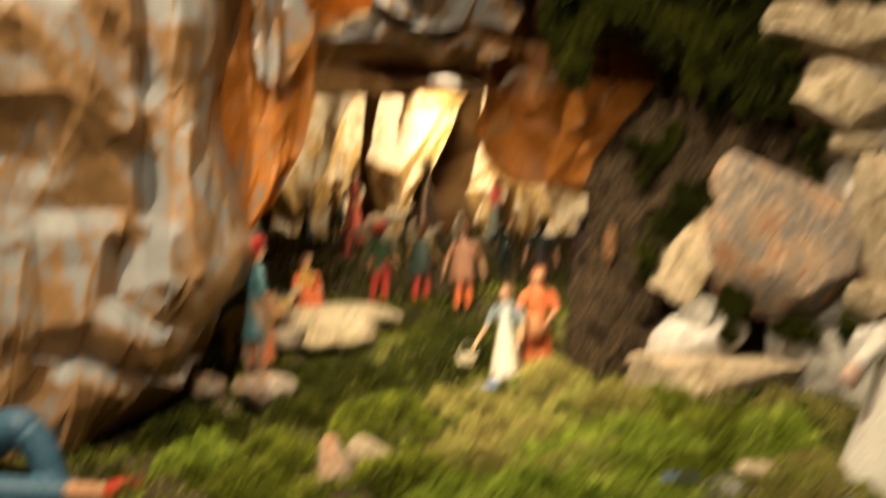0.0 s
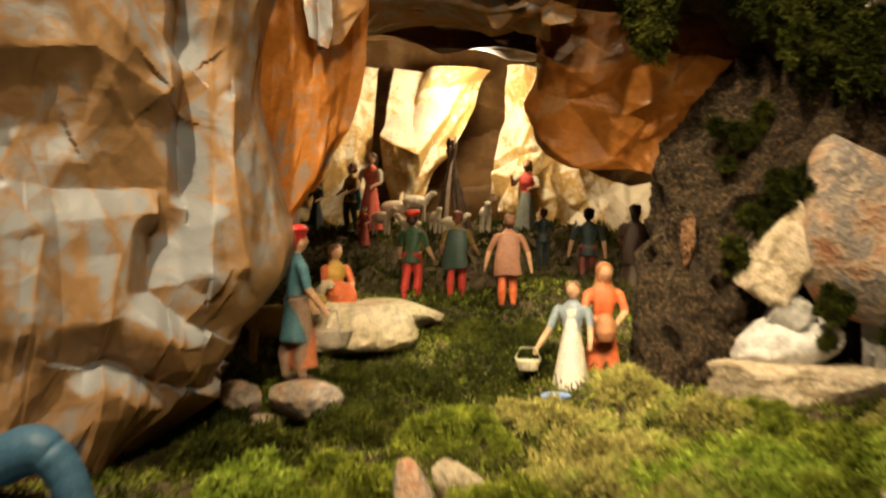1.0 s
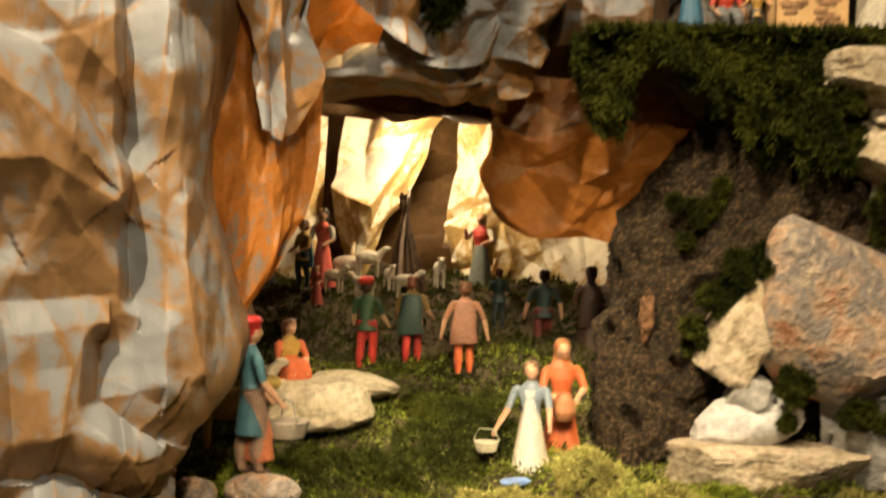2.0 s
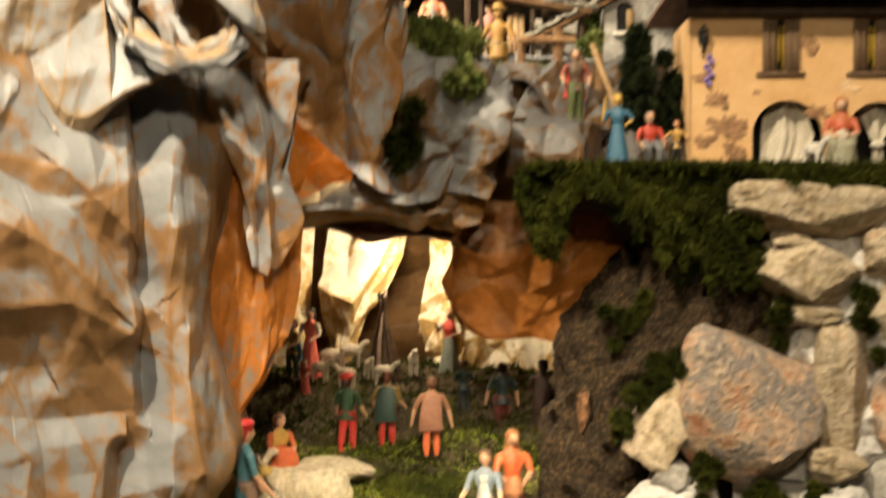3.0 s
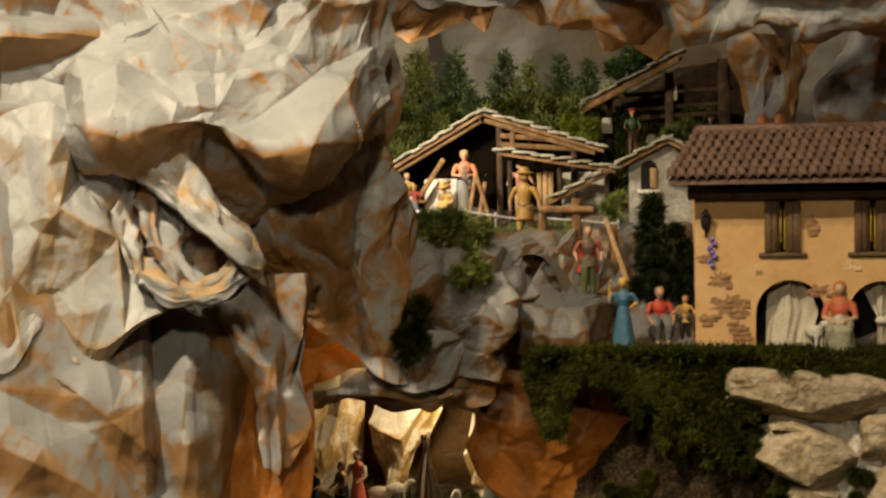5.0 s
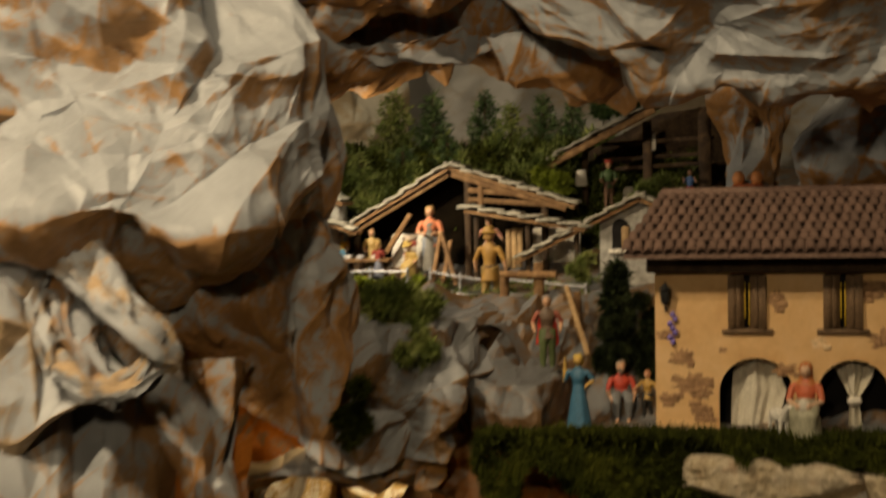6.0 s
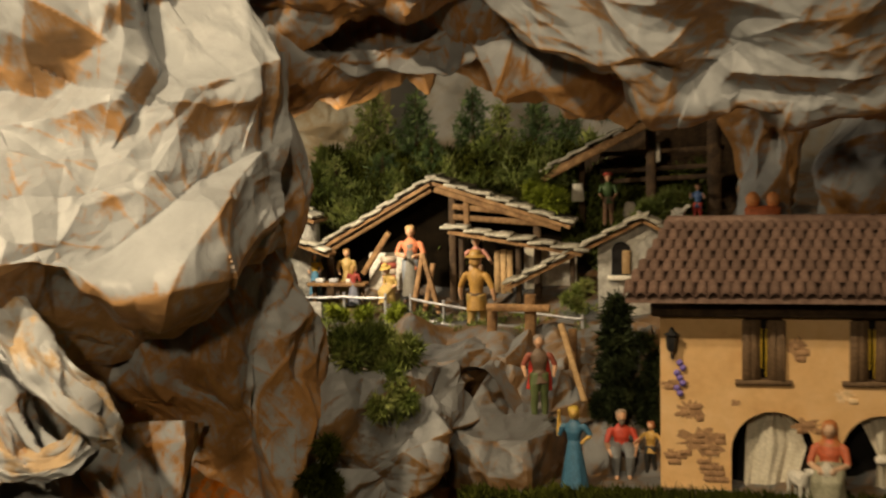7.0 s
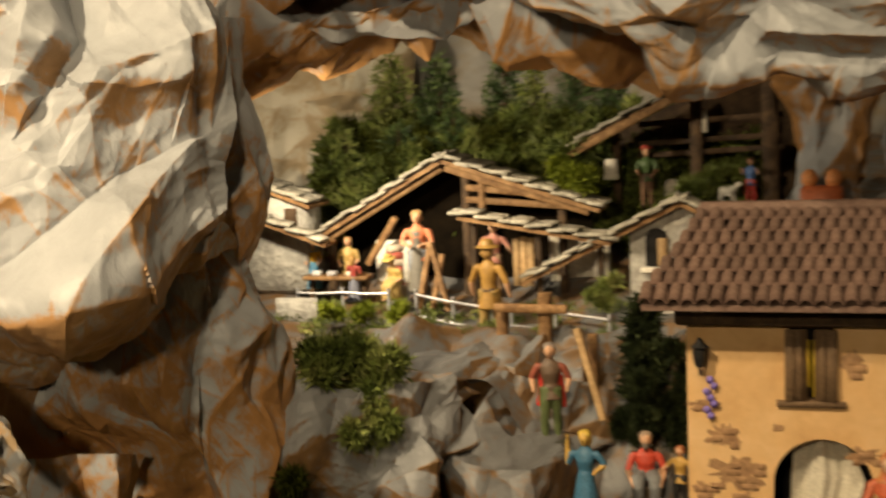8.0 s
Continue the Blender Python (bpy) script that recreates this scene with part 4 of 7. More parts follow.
# added dark sheet: gives the hollow its shade by colour
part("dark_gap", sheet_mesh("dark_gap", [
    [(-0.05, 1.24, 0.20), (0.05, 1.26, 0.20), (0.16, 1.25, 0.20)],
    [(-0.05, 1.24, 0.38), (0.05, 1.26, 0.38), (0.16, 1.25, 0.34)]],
    M_BROWN, 40, 30, 0.06, 0.4, 181, (1, 1), 0.0, 2), slope, "brown sheet standing in for shade under the ledge")

# ---- paper overhang above the village ----
arch = thing("paper_overhang", "crumpled grey and kraft paper overhang above the village", "paper rock")
LIP = [(0.049, 0.892), (0.109, 0.822), (0.174, 0.785), (0.266, 0.742), (0.323, 0.728), (0.375, 0.736), (0.428, 0.718), (0.48, 0.702), (0.60, 0.705), (0.80, 0.70)]


def over(dy, dz, left=0.0):
    """A rail that follows the lip of the overhang, moved in depth and height."""
    return [(x + left * (1 - k / 9), 1.15 - 0.06 * max(0.0, x - 0.3) + dy, z + dz * (1 - 0.35 * (1 - k / 9))) for k, (x, z) in enumerate(LIP)]


part("overhang_sheet", sheet_mesh("overhang_sheet", [over(0.16, 0.050), over(0.07, 0.012), over(0.0, 0.0), over(-0.040, 0.045, -0.02), over(-0.065, 0.11, -0.04), over(-0.10, 0.20, -0.06), over(-0.12, 0.36, -0.08)],
    M_ROCK_PALE, 420, 300, 0.075, 0.42, 193, (1.3, 0.9), 0.0, 4, softness=0.3, ridges=[
        ([(0.14, 0.90), (0.20, 0.84), (0.25, 0.79), (0.29, 0.77)], -0.016, 0.03), ([(0.16, 0.88), (0.23, 0.84), (0.30, 0.78)], 0.014, 0.03), ([(0.36, 0.77), (0.42, 0.765), (0.50, 0.755)], 0.014, 0.028),
        ([(0.33, 0.745), (0.36, 0.775)], -0.018, 0.022), ([(0.38, 0.745), (0.46, 0.735)], -0.014, 0.018), ([(0.38, 0.86), (0.46, 0.865)], -0.016, 0.022)]), arch)
part("kraft_roll", sheet_mesh("kraft_roll", [
    [(-0.40, 1.40, 0.80), (-0.15, 1.40, 0.80), (-0.03, 1.40, 0.81), (0.06, 1.40, 0.82), (0.16, 1.42, 0.80), (0.26, 1.44, 0.79)],
    [(-0.40, 1.30, 0.755), (-0.15, 1.28, 0.768), (-0.03, 1.28, 0.775), (0.06, 1.29, 0.790), (0.14, 1.31, 0.765), (0.26, 1.33, 0.745)],
    [(-0.40, 1.24, 0.78), (-0.15, 1.22, 0.80), (-0.03, 1.22, 0.805), (0.06, 1.23, 0.81), (0.14, 1.25, 0.79), (0.26, 1.28, 0.775)],
    [(-0.40, 1.28, 0.82), (-0.15, 1.27, 0.835), (-0.03, 1.30, 0.835), (0.06, 1.28, 0.84), (0.14, 1.28, 0.825), (0.26, 1.30, 0.815)],
    [(-0.40, 1.20, 0.85), (-0.15, 1.17, 0.868), (-0.03, 1.17, 0.868), (0.06, 1.19, 0.87), (0.14, 1.24, 0.86), (0.26, 1.28, 0.85)],
    [(-0.40, 1.15, 1.05), (-0.15, 1.12, 1.05), (-0.03, 1.12, 1.05), (0.06, 1.14, 1.05), (0.14, 1.20, 1.05), (0.26, 1.24, 1.05)]],
    M_ROCK, 320, 240, 0.050, 0.95, 197, (1.6, 0.8), 0.0, 4, softness=0.2), arch, "brown and grey paper rolled under the overhang")
part("overhang_column", sheet_mesh("overhang_column", [
    [(0.355, 1.52, 0.50), (0.40, 1.48, 0.50), (0.455, 1.47, 0.50), (0.49, 1.50, 0.50)],
    [(0.36, 1.53, 0.62), (0.40, 1.49, 0.63), (0.45, 1.48, 0.63), (0.475, 1.52, 0.62)],
    [(0.35, 1.50, 0.75), (0.40, 1.45, 0.75), (0.45, 1.45, 0.75), (0.50, 1.50, 0.75)]],
    M_ROCK, 80, 100, 0.06, 0.6, 201, (0.8, 1.3), 0.0, 3), arch)
part("overhang_column", sheet_mesh("overhang_column", [
    [(0.48, 1.50, 0.50), (0.56, 1.45, 0.50), (0.66, 1.44, 0.50), (0.80, 1.50, 0.50)],
    [(0.50, 1.50, 0.60), (0.56, 1.45, 0.61), (0.66, 1.44, 0.61), (0.80, 1.50, 0.60)],
    [(0.53, 1.48, 0.75), (0.58, 1.44, 0.75), (0.67, 1.43, 0.75), (0.80, 1.46, 0.75)]],
    M_ROCK, 100, 100, 0.07, 0.6, 211, (0.8, 1.3), 0.0, 3), arch)
back = tagged(part("backdrop", sheet_mesh("backdrop", [
    [(-1.1, 1.55, 0.35), (-0.6, 1.85, 0.35), (0.0, 2.0, 0.35), (0.6, 1.9, 0.35), (1.1, 1.6, 0.35)],
    [(-1.1, 1.55, 0.75), (-0.6, 1.85, 0.75), (0.0, 2.0, 0.75), (0.6, 1.9, 0.75), (1.1, 1.6, 0.75)],
    [(-1.1, 1.50, 1.25), (-0.6, 1.75, 1.25), (0.0, 1.9, 1.25), (0.6, 1.8, 1.25), (1.1, 1.5, 1.25)]],
    M_BACK, 150, 90, 0.20, 0.3, 221, (1, 1), 0.0, 3)), "grey crumpled paper behind the fir trees", "backdrop", kind="structure")
spur = thing("paper_spur", "cream grey paper rock beside the fir trees", "paper rock")
part("spur_sheet", sheet_mesh("spur_sheet", [
    [(-0.60, 1.55, 0.45), (-0.42, 1.60, 0.45), (-0.30, 1.68, 0.45), (-0.19, 1.80, 0.45)],
    [(-0.60, 1.58, 0.62), (-0.42, 1.64, 0.62), (-0.30, 1.72, 0.62), (-0.20, 1.83, 0.62)],
    [(-0.60, 1.62, 0.92), (-0.44, 1.68, 0.92), (-0.32, 1.75, 0.92), (-0.22, 1.86, 0.92)]],
    M_SPUR, 140, 140, 0.11, 0.30, 231, (1, 1), 0.0, 3), spur)

# ---- the ledge with its bank, bark and stones ----
bank = thing("earth_bank", "dark earthy bank carrying the ledge and house", "bank")
part("bank_face", sheet_mesh("bank_face", [
    [(0.19, 1.24, -0.24), (0.21, 1.15, -0.24), (0.3, 1.13, -0.24), (0.6, 1.13, -0.24), (1.0, 1.15, -0.24)],
    [(0.19, 1.26, 0.02), (0.21, 1.17, 0.02), (0.3, 1.15, 0.02), (0.6, 1.15, 0.02), (1.0, 1.15, 0.02)],
    [(0.21, 1.24, 0.18), (0.23, 1.15, 0.18), (0.3, 1.13, 0.18), (0.6, 1.14, 0.18), (1.0, 1.15, 0.18)],
    [(0.09, 1.20, 0.258), (0.14, 1.12, 0.255), (0.3, 1.10, 0.25), (0.6, 1.11, 0.25), (1.0, 1.12, 0.25)],
    [(0.06, 1.22, 0.278), (0.12, 1.20, 0.278), (0.3, 1.20, 0.278), (0.6, 1.20, 0.278), (1.0, 1.20, 0.278)]],
    M_EARTH, 160, 110, 0.05, 0.4, 241, (1, 1), 0.0, 3), bank)
part("mortar", sheet_mesh("mortar", [
    [(0.34, 1.085, -0.24), (0.45, 1.075, -0.24), (0.60, 1.07, -0.24), (0.80, 1.08, -0.24)],
    [(0.34, 1.085, -0.05), (0.45, 1.070, -0.05), (0.60, 1.068, -0.05), (0.80, 1.08, -0.05)],
    [(0.385, 1.085, 0.10), (0.46, 1.072, 0.10), (0.60, 1.068, 0.10), (0.80, 1.08, 0.10)],
    [(0.385, 1.085, 0.235), (0.46, 1.078, 0.24), (0.60, 1.076, 0.24), (0.80, 1.08, 0.24)]],
    M_PLASTER, 180, 160, 0.03, 0.5, 245, (1, 1), 0.0, 3), bank, "rough white mortar between the stones")
trunk = thing("cork_bark", "rough brown cork bark slab leaning at the cave mouth", "bark")
part("bark_slab", sheet_mesh("bark_slab", [
    [(0.095, 1.22, -0.235), (0.098, 1.12, -0.235), (0.13, 1.085, -0.235), (0.170, 1.085, -0.225), (0.20, 1.14, -0.21)],
    [(0.098, 1.24, -0.10), (0.102, 1.13, -0.10), (0.145, 1.085, -0.11), (0.20, 1.075, -0.12), (0.245, 1.12, -0.12)],
    [(0.110, 1.26, 0.00), (0.115, 1.15, 0.00), (0.165, 1.09, -0.01), (0.235, 1.07, -0.02), (0.30, 1.09, -0.02)],
    [(0.130, 1.26, 0.08), (0.138, 1.16, 0.085), (0.195, 1.09, 0.07), (0.275, 1.065, 0.045), (0.385, 1.085, 0.040)],
    [(0.175, 1.24, 0.145), (0.182, 1.16, 0.150), (0.235, 1.10, 0.135), (0.31, 1.075, 0.105), (0.395, 1.09, 0.085)],
    [(0.215, 1.26, 0.185), (0.225, 1.18, 0.190), (0.265, 1.13, 0.180), (0.33, 1.11, 0.160), (0.395, 1.11, 0.14)]],
    M_BARK, 330, 360, 0.022, 0.60, 251, (0.8, 1.3), 0.0, 3, softness=0.3), trunk)
# orange lump added for the spot of cave lamplight on the bark
s = Shape()
s.ball((0.142, 1.092, -0.035), (0.008, 0.012, 0.026), surface("orange cave light on bark", [(0.15, 0.08, 0.036), (0.36, 0.18, 0.085)], 120, 0.7, 1.0, 200, 0.008), 24, 16, 0.55)
part("bare_wood", s, trunk, "orange lump standing in for cave light on the bark")


def stone(label, c, size, mat, seed, turn=(0, 0, 0), power=3.2, name="stone", group="stones of the dry wall", worn=1.0):
    """A rough field stone: a rounded block with chipped, pitted faces."""
    n = 21
    verts, faces, index = [], [], {}
    for axis in range(3):
        for sign in (-1, 1):
            for i in range(n):
                for j in range(n):
                    a, b = 2 * i / (n - 1) - 1, 2 * j / (n - 1) - 1
                    p = [0, 0, 0]
                    p[axis], p[(axis + 1) % 3], p[(axis + 2) % 3] = sign, a, b
                    key = tuple(round(t, 4) for t in p)
                    if key not in index:
                        d = Vector(p)
                        s = (sum(abs(t) ** power for t in d)) ** (-1 / power)
                        d *= s
                        k = 1 + 0.13 * worn * noise.noise(d * 1.1 + Vector((seed * 3.1, 0, 0))) + 0.10 * worn * noise.noise(d * 2.6 + Vector((0, seed * 1.7, 0))) + 0.05 * abs(noise.noise(d * 6 + Vector((seed, 0, 0)))) + 0.035 * noise.noise(d * 13 + Vector((seed, 2, 0)))
                        d = d * k
                        for q in range(7):
                            cut = Vector((math.sin(seed * 2.3 + q * 1.9), math.cos(seed * 1.3 + q * 2.7), math.sin(seed * 0.7 + q * 3.3))).normalized()
                            d = d - cut * max(0.0, d.dot(cut) - 0.93 - 0.1 * math.sin(seed + q)) * 0.85
                        index[key] = len(verts)
                        verts.append((d.x * size[0] / 2, d.y * size[1] / 2, d.z * size[2] / 2))
            for i in range(n - 1):
                for j in range(n - 1):
                    quad = []
                    for di, dj in ((0, 0), (1, 0), (1, 1), (0, 1)):
                        p = [0, 0, 0]
                        p[axis], p[(axis + 1) % 3], p[(axis + 2) % 3] = sign, 2 * (i + di) / (n - 1) - 1, 2 * (j + dj) / (n - 1) - 1
                        quad.append(index[tuple(round(t, 4) for t in p)])
                    faces.append(quad if sign > 0 else quad[::-1])
    s = Shape()
    s.add(verts, faces, mat)
    ob = part(name, s)
    ob.data.set_sharp_from_angle(angle=radians(32))
    ob.matrix_world = pose(*c, *turn)
    return tagged(ob, label, "stone", group)


STONES = [
    ("long flat pale limestone slab with a dark pit", (0.437, 1.085, 0.227), (0.200, 0.10, 0.062), M_STONE, 1, (0, 2, 0)),
    ("pale square limestone block in the dry wall", (0.428, 1.090, 0.146), (0.124, 0.10, 0.076), M_STONE, 2, (0, 3, 0)),
    ("thin limestone chip wedged between blocks", (0.408, 1.080, 0.190), (0.050, 0.06, 0.017), M_STONE, 3, (0, 3, 0)),
    ("pale limestone end of the top course", (0.578, 1.09, 0.225), (0.070, 0.10, 0.043), M_STONE, 4, (0, -4, 0)),
    ("rounded pale limestone in the dry wall", (0.556, 1.09, 0.176), (0.110, 0.10, 0.060), M_STONE, 26, (0, -6, 0)),
    ("tall pale limestone block beside the moss", (0.560, 1.09, 0.082), (0.104, 0.10, 0.118), M_STONE, 5, (0, 2, 0)),
    ("small pale stone under the square block", (0.432, 1.090, 0.096), (0.072, 0.08, 0.032), M_STONE, 6, (0, 2, 0)),
    ("large pinkish limestone boulder", (0.350, 1.075, -0.028), (0.172, 0.12, 0.168), M_STONE_PINK, 7, (0, 12, 0)),
    ("upright grey stone in the dry wall", (0.470, 1.085, 0.000), (0.066, 0.09, 0.150), M_STONE, 8, (0, 2, 0)),
    ("wedge shaped pale limestone leaning on the bark", (0.240, 1.060, -0.046), (0.066, 0.07, 0.104), M_STONE, 9, (0, 28, 0)),
    ("long low limestone at the foot of the bank", (0.272, 1.055, -0.196), (0.195, 0.09, 0.050), M_STONE, 17, (0, 1, 0)),
    ("small grey stone set in white plaster", (0.250, 1.055, -0.116), (0.040, 0.05, 0.052), M_STONE_GREY, 11, (0, 15, 0)),
    ("grey rough stone low in the wall", (0.390, 1.065, -0.172), (0.082, 0.09, 0.082), M_STONE_GREY, 12, (0, 0, 0)),
    ("pale bright stone at the end of the wall", (0.462, 1.035, -0.185), (0.080, 0.08, 0.110), M_PLASTER, 13, (0, -10, 0)),
    ("pale limestone block low in the wall", (0.462, 1.075, -0.100), (0.070, 0.10, 0.045), M_STONE, 14, (0, 4, 0)),
    ("pinkish limestone block low in the wall", (0.566, 1.08, -0.030), (0.100, 0.10, 0.100), M_STONE_PINK, 15, (0, -3, 0)),
    ("grey limestone block at the foot of the wall", (0.566, 1.07, -0.145), (0.110, 0.10, 0.110), M_STONE_GREY, 16, (0, -4, 0)),
]
for label, c, size, mat, seed, turn in STONES:
    stone(label, c, [1.08 * v for v in size], mat, seed, turn, 7.0, worn=0.55)
stone("lumpy white plaster between the stones", (0.252, 1.060, -0.150), (0.120, 0.07, 0.066), M_PLASTER, 23, (0, -4, 0), 2.2, "plaster_lump", "")
for label, c, size, mat, seed, turn in [
    ("flat pale rock under the seated figure", (-0.235, 1.13, -0.152), (0.135, 0.10, 0.062), M_STONE_LIT, 31, (0, -3, 0)),
    ("low flat rock behind the seated figure", (-0.20, 1.19, -0.135), (0.11, 0.09, 0.03), M_STONE_LIT, 32, (0, 3, 0)),
    ("brown stone in the moss", (-0.325, 0.90, -0.212), (0.045, 0.05, 0.04), M_STONE_PINK, 33, (0, 10, 0)),
    ("brown stone under the standing woman", (-0.262, 0.925, -0.212), (0.075, 0.06, 0.042), M_STONE_PINK, 41, (0, 4, 20)),
    ("small brown stone in the moss", (-0.298, 0.88, -0.236), (0.042, 0.04, 0.026), M_STONE_PINK, 34, (0, 0, 0)),
    ("flat pale stone behind the standing figure", (0.075, 1.06, -0.213), (0.095, 0.07, 0.026), M_STONE_PINK, 35, (0, 0, 0)),
    ("upright pale pebble in the front moss", (-0.062, 0.70, -0.284), (0.044, 0.040, 0.125), M_STONE, 36, (10, -38, 0)),
    ("pale pebble in the front moss", (-0.121, 0.70, -0.286), (0.040, 0.040, 0.110), M_STONE_PINK, 37, (0, -8, 0)),
    ("short pale pebble in the front moss", (-0.155, 0.69, -0.295), (0.032, 0.03, 0.045), M_STONE, 43, (0, -30, 0)),
    ("brown pebble in the front moss", (0.296, 0.71, -0.256), (0.050, 0.04, 0.024), M_STONE, 38, (0, 0, 0)),
    ("pale pebble at the edge of the moss", (0.225, 0.86, -0.245), (0.025, 0.025, 0.03), M_STONE, 39, (0, 0, 0)),
]:
    stone(label, c, size, mat, seed, turn, 2.6, "rock", "rocks in the moss")
for label, c, size, col in [
    ("pale blue painted chip in the moss", (-0.002, 1.0, -0.208), (0.034, 0.02, 0.008), (0.18, 0.30, 0.62)),
    ("small blue painted chip in the moss", (0.221, 0.70, -0.262), (0.050, 0.025, 0.012), (0.14, 0.24, 0.50)),
    ("grey angular stone in the front moss", (0.270, 0.70, -0.278), (0.058, 0.045, 0.045), (0.36, 0.36, 0.34)),
]:
    stone(label, c, size, paint(col), int(c[0] * 100) + 50, (0, 0, 20), 2.4, "chip", "chips in the moss")


def moss_patch(label, centre, spread, n, mat, length, seed, droop=-0.2, category="moss", name="moss_clump"):
    """Moss gathered in several soft lumps round a place."""
    r = np.random.default_rng(seed)
    lump = r.normal(0, 1, (max(6, n // 900), 3)) * np.array(spread) * 0.55
    which = r.integers(0, len(lump), n)
    off = r.normal(0, 1, (n, 3))
    off /= np.linalg.norm(off, axis=1, keepdims=True)
    size = (r.uniform(0.25, 0.5, len(lump)) * min(spread))[which][:, None]
    root = np.array(centre) + lump[which] + off * size * r.uniform(0.3, 1.0, (n, 1))
    way = off + r.normal(0, 0.4, (n, 3)) + [0, -0.3, droop]
    ob = part(name, blades(name, root, way, length, length * 0.22, mat, 0.6, seed))
    return tagged(ob, label, category, kind="stuff")


def fringe(name, label, x0, x1, n, mat, seed):
    """Moss hanging over the lip of the ledge."""
    r = np.random.default_rng(seed)
    x = r.uniform(x0, x1, n)
    t = r.uniform(0, 1, n) ** 0.8
    drop = np.interp(x, [0.055, 0.075, 0.105, 0.12, 0.17, 0.19, 0.24, 0.33, 0.36, 0.40, 1], [0.03, 0.10, 0.11, 0.040, 0.030, 0.075, 0.105, 0.13, 0.06, 0.015, 0.015]) * (1 + 0.25 * lumps(x, x * 0, 0.05, 15))
    z = 0.279 - t * drop + 0.006 * lumps(x, t, 0.05, 9)
    y = 1.085 + 0.03 * np.cos(t * 2.2 + 1.2) + 0.012 * lumps(x, z, 0.04, 10) + np.interp(x, [0.06, 0.14], [0.03, 0.0])
    way = r.normal(0, 0.55, (n, 3)) + np.stack([0 * x, -0.7 + 0 * x, 0.25 - t], 1)
    return tagged(part(name, blades(name, np.stack([x, y, z], 1), way, 0.0095, 0.0023, mat, 0.7, seed)), label, "moss", kind="stuff")


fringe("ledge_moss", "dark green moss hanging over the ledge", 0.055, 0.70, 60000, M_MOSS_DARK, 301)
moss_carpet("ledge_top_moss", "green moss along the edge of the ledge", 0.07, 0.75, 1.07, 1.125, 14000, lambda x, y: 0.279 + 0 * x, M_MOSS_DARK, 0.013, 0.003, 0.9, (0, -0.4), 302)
for label, c, s, n, seed in [
    ("dark moss clump on the bark beside the wedge stone", (0.215, 1.045, 0.000), (0.034, 0.02, 0.026), 4500, 311),
    ("dark moss clump between bark and boulder", (0.268, 1.045, 0.020), (0.036, 0.02, 0.022), 4500, 312),
    ("dark moss on the earth bank under the ledge", (0.345, 1.075, 0.150), (0.030, 0.02, 0.040), 5000, 313),
    ("dark moss hanging beside the wall stones", (0.385, 1.055, 0.085), (0.018, 0.015, 0.030), 3500, 318),
    ("moss between the wedge stone and the boulder", (0.292, 1.025, -0.105), (0.026, 0.015, 0.026), 3500, 314),
    ("moss between the wall stones", (0.498, 1.045, 0.105), (0.014, 0.015, 0.045), 3500, 315),
    ("moss under the large boulder", (0.365, 1.015, -0.128), (0.055, 0.015, 0.012), 3500, 316),
    ("moss on the side of the bark", (0.190, 1.060, -0.060), (0.014, 0.015, 0.024), 2200, 317),
    ("dark moss at the top of the bark", (0.285, 1.085, 0.150), (0.045, 0.02, 0.022), 4500, 320),
    ("thin moss on the bark flank", (0.185, 1.085, 0.075), (0.040, 0.014, 0.040), 4200, 330),
    ("moss on the low grey stone", (0.43, 1.015, -0.128), (0.03, 0.012, 0.010), 1500, 331),
]:
    moss_patch(label, c, s, int(1.5 * n), M_MOSS_DARK, 0.0085, seed)
moss_patch("dark moss tuft tucked in the paper slope", (-0.085, 1.02, 0.315), (0.028, 0.02, 0.04), 4000, M_MOSS_DARK, 0.012, 321)
moss_patch("dark shrub behind the seated man", (0.248, 1.240, 0.335), (0.048, 0.018, 0.060), 12000, M_CYPRESS, 0.011, 324, 0.2, "shrub", "shrub")
moss_patch("dark low shrub beside the house corner", (0.256, 1.245, 0.350), (0.046, 0.018, 0.034), 12000, M_CYPRESS, 0.011, 325, 0.2, "shrub", "shrub")
moss_patch("green shrub growing on the paper slope", (-0.06, 1.11, 0.425), (0.056, 0.035, 0.042), 10000, M_BUSH, 0.014, 322, 0.4, "shrub", "shrub")
moss_patch("green shrub hanging down the paper slope", (-0.035, 1.08, 0.385), (0.03, 0.02, 0.03), 4000, M_BUSH, 0.013, 323, -0.3, "shrub", "shrub")

# ---- the ochre house ----
HX0, HX1, HY, HZ0, HZ1 = 0.288, 0.690, 1.150, 0.266, 0.492
house = thing("house", "ochre painted two storey model house with arches and a tiled roof", "house", at=(0, 0, 0))
ARCHES = [(0.370, 0.464), (0.494, 0.584)]
WINDOWS = [(0.385, 0.428), (0.505, 0.548)]


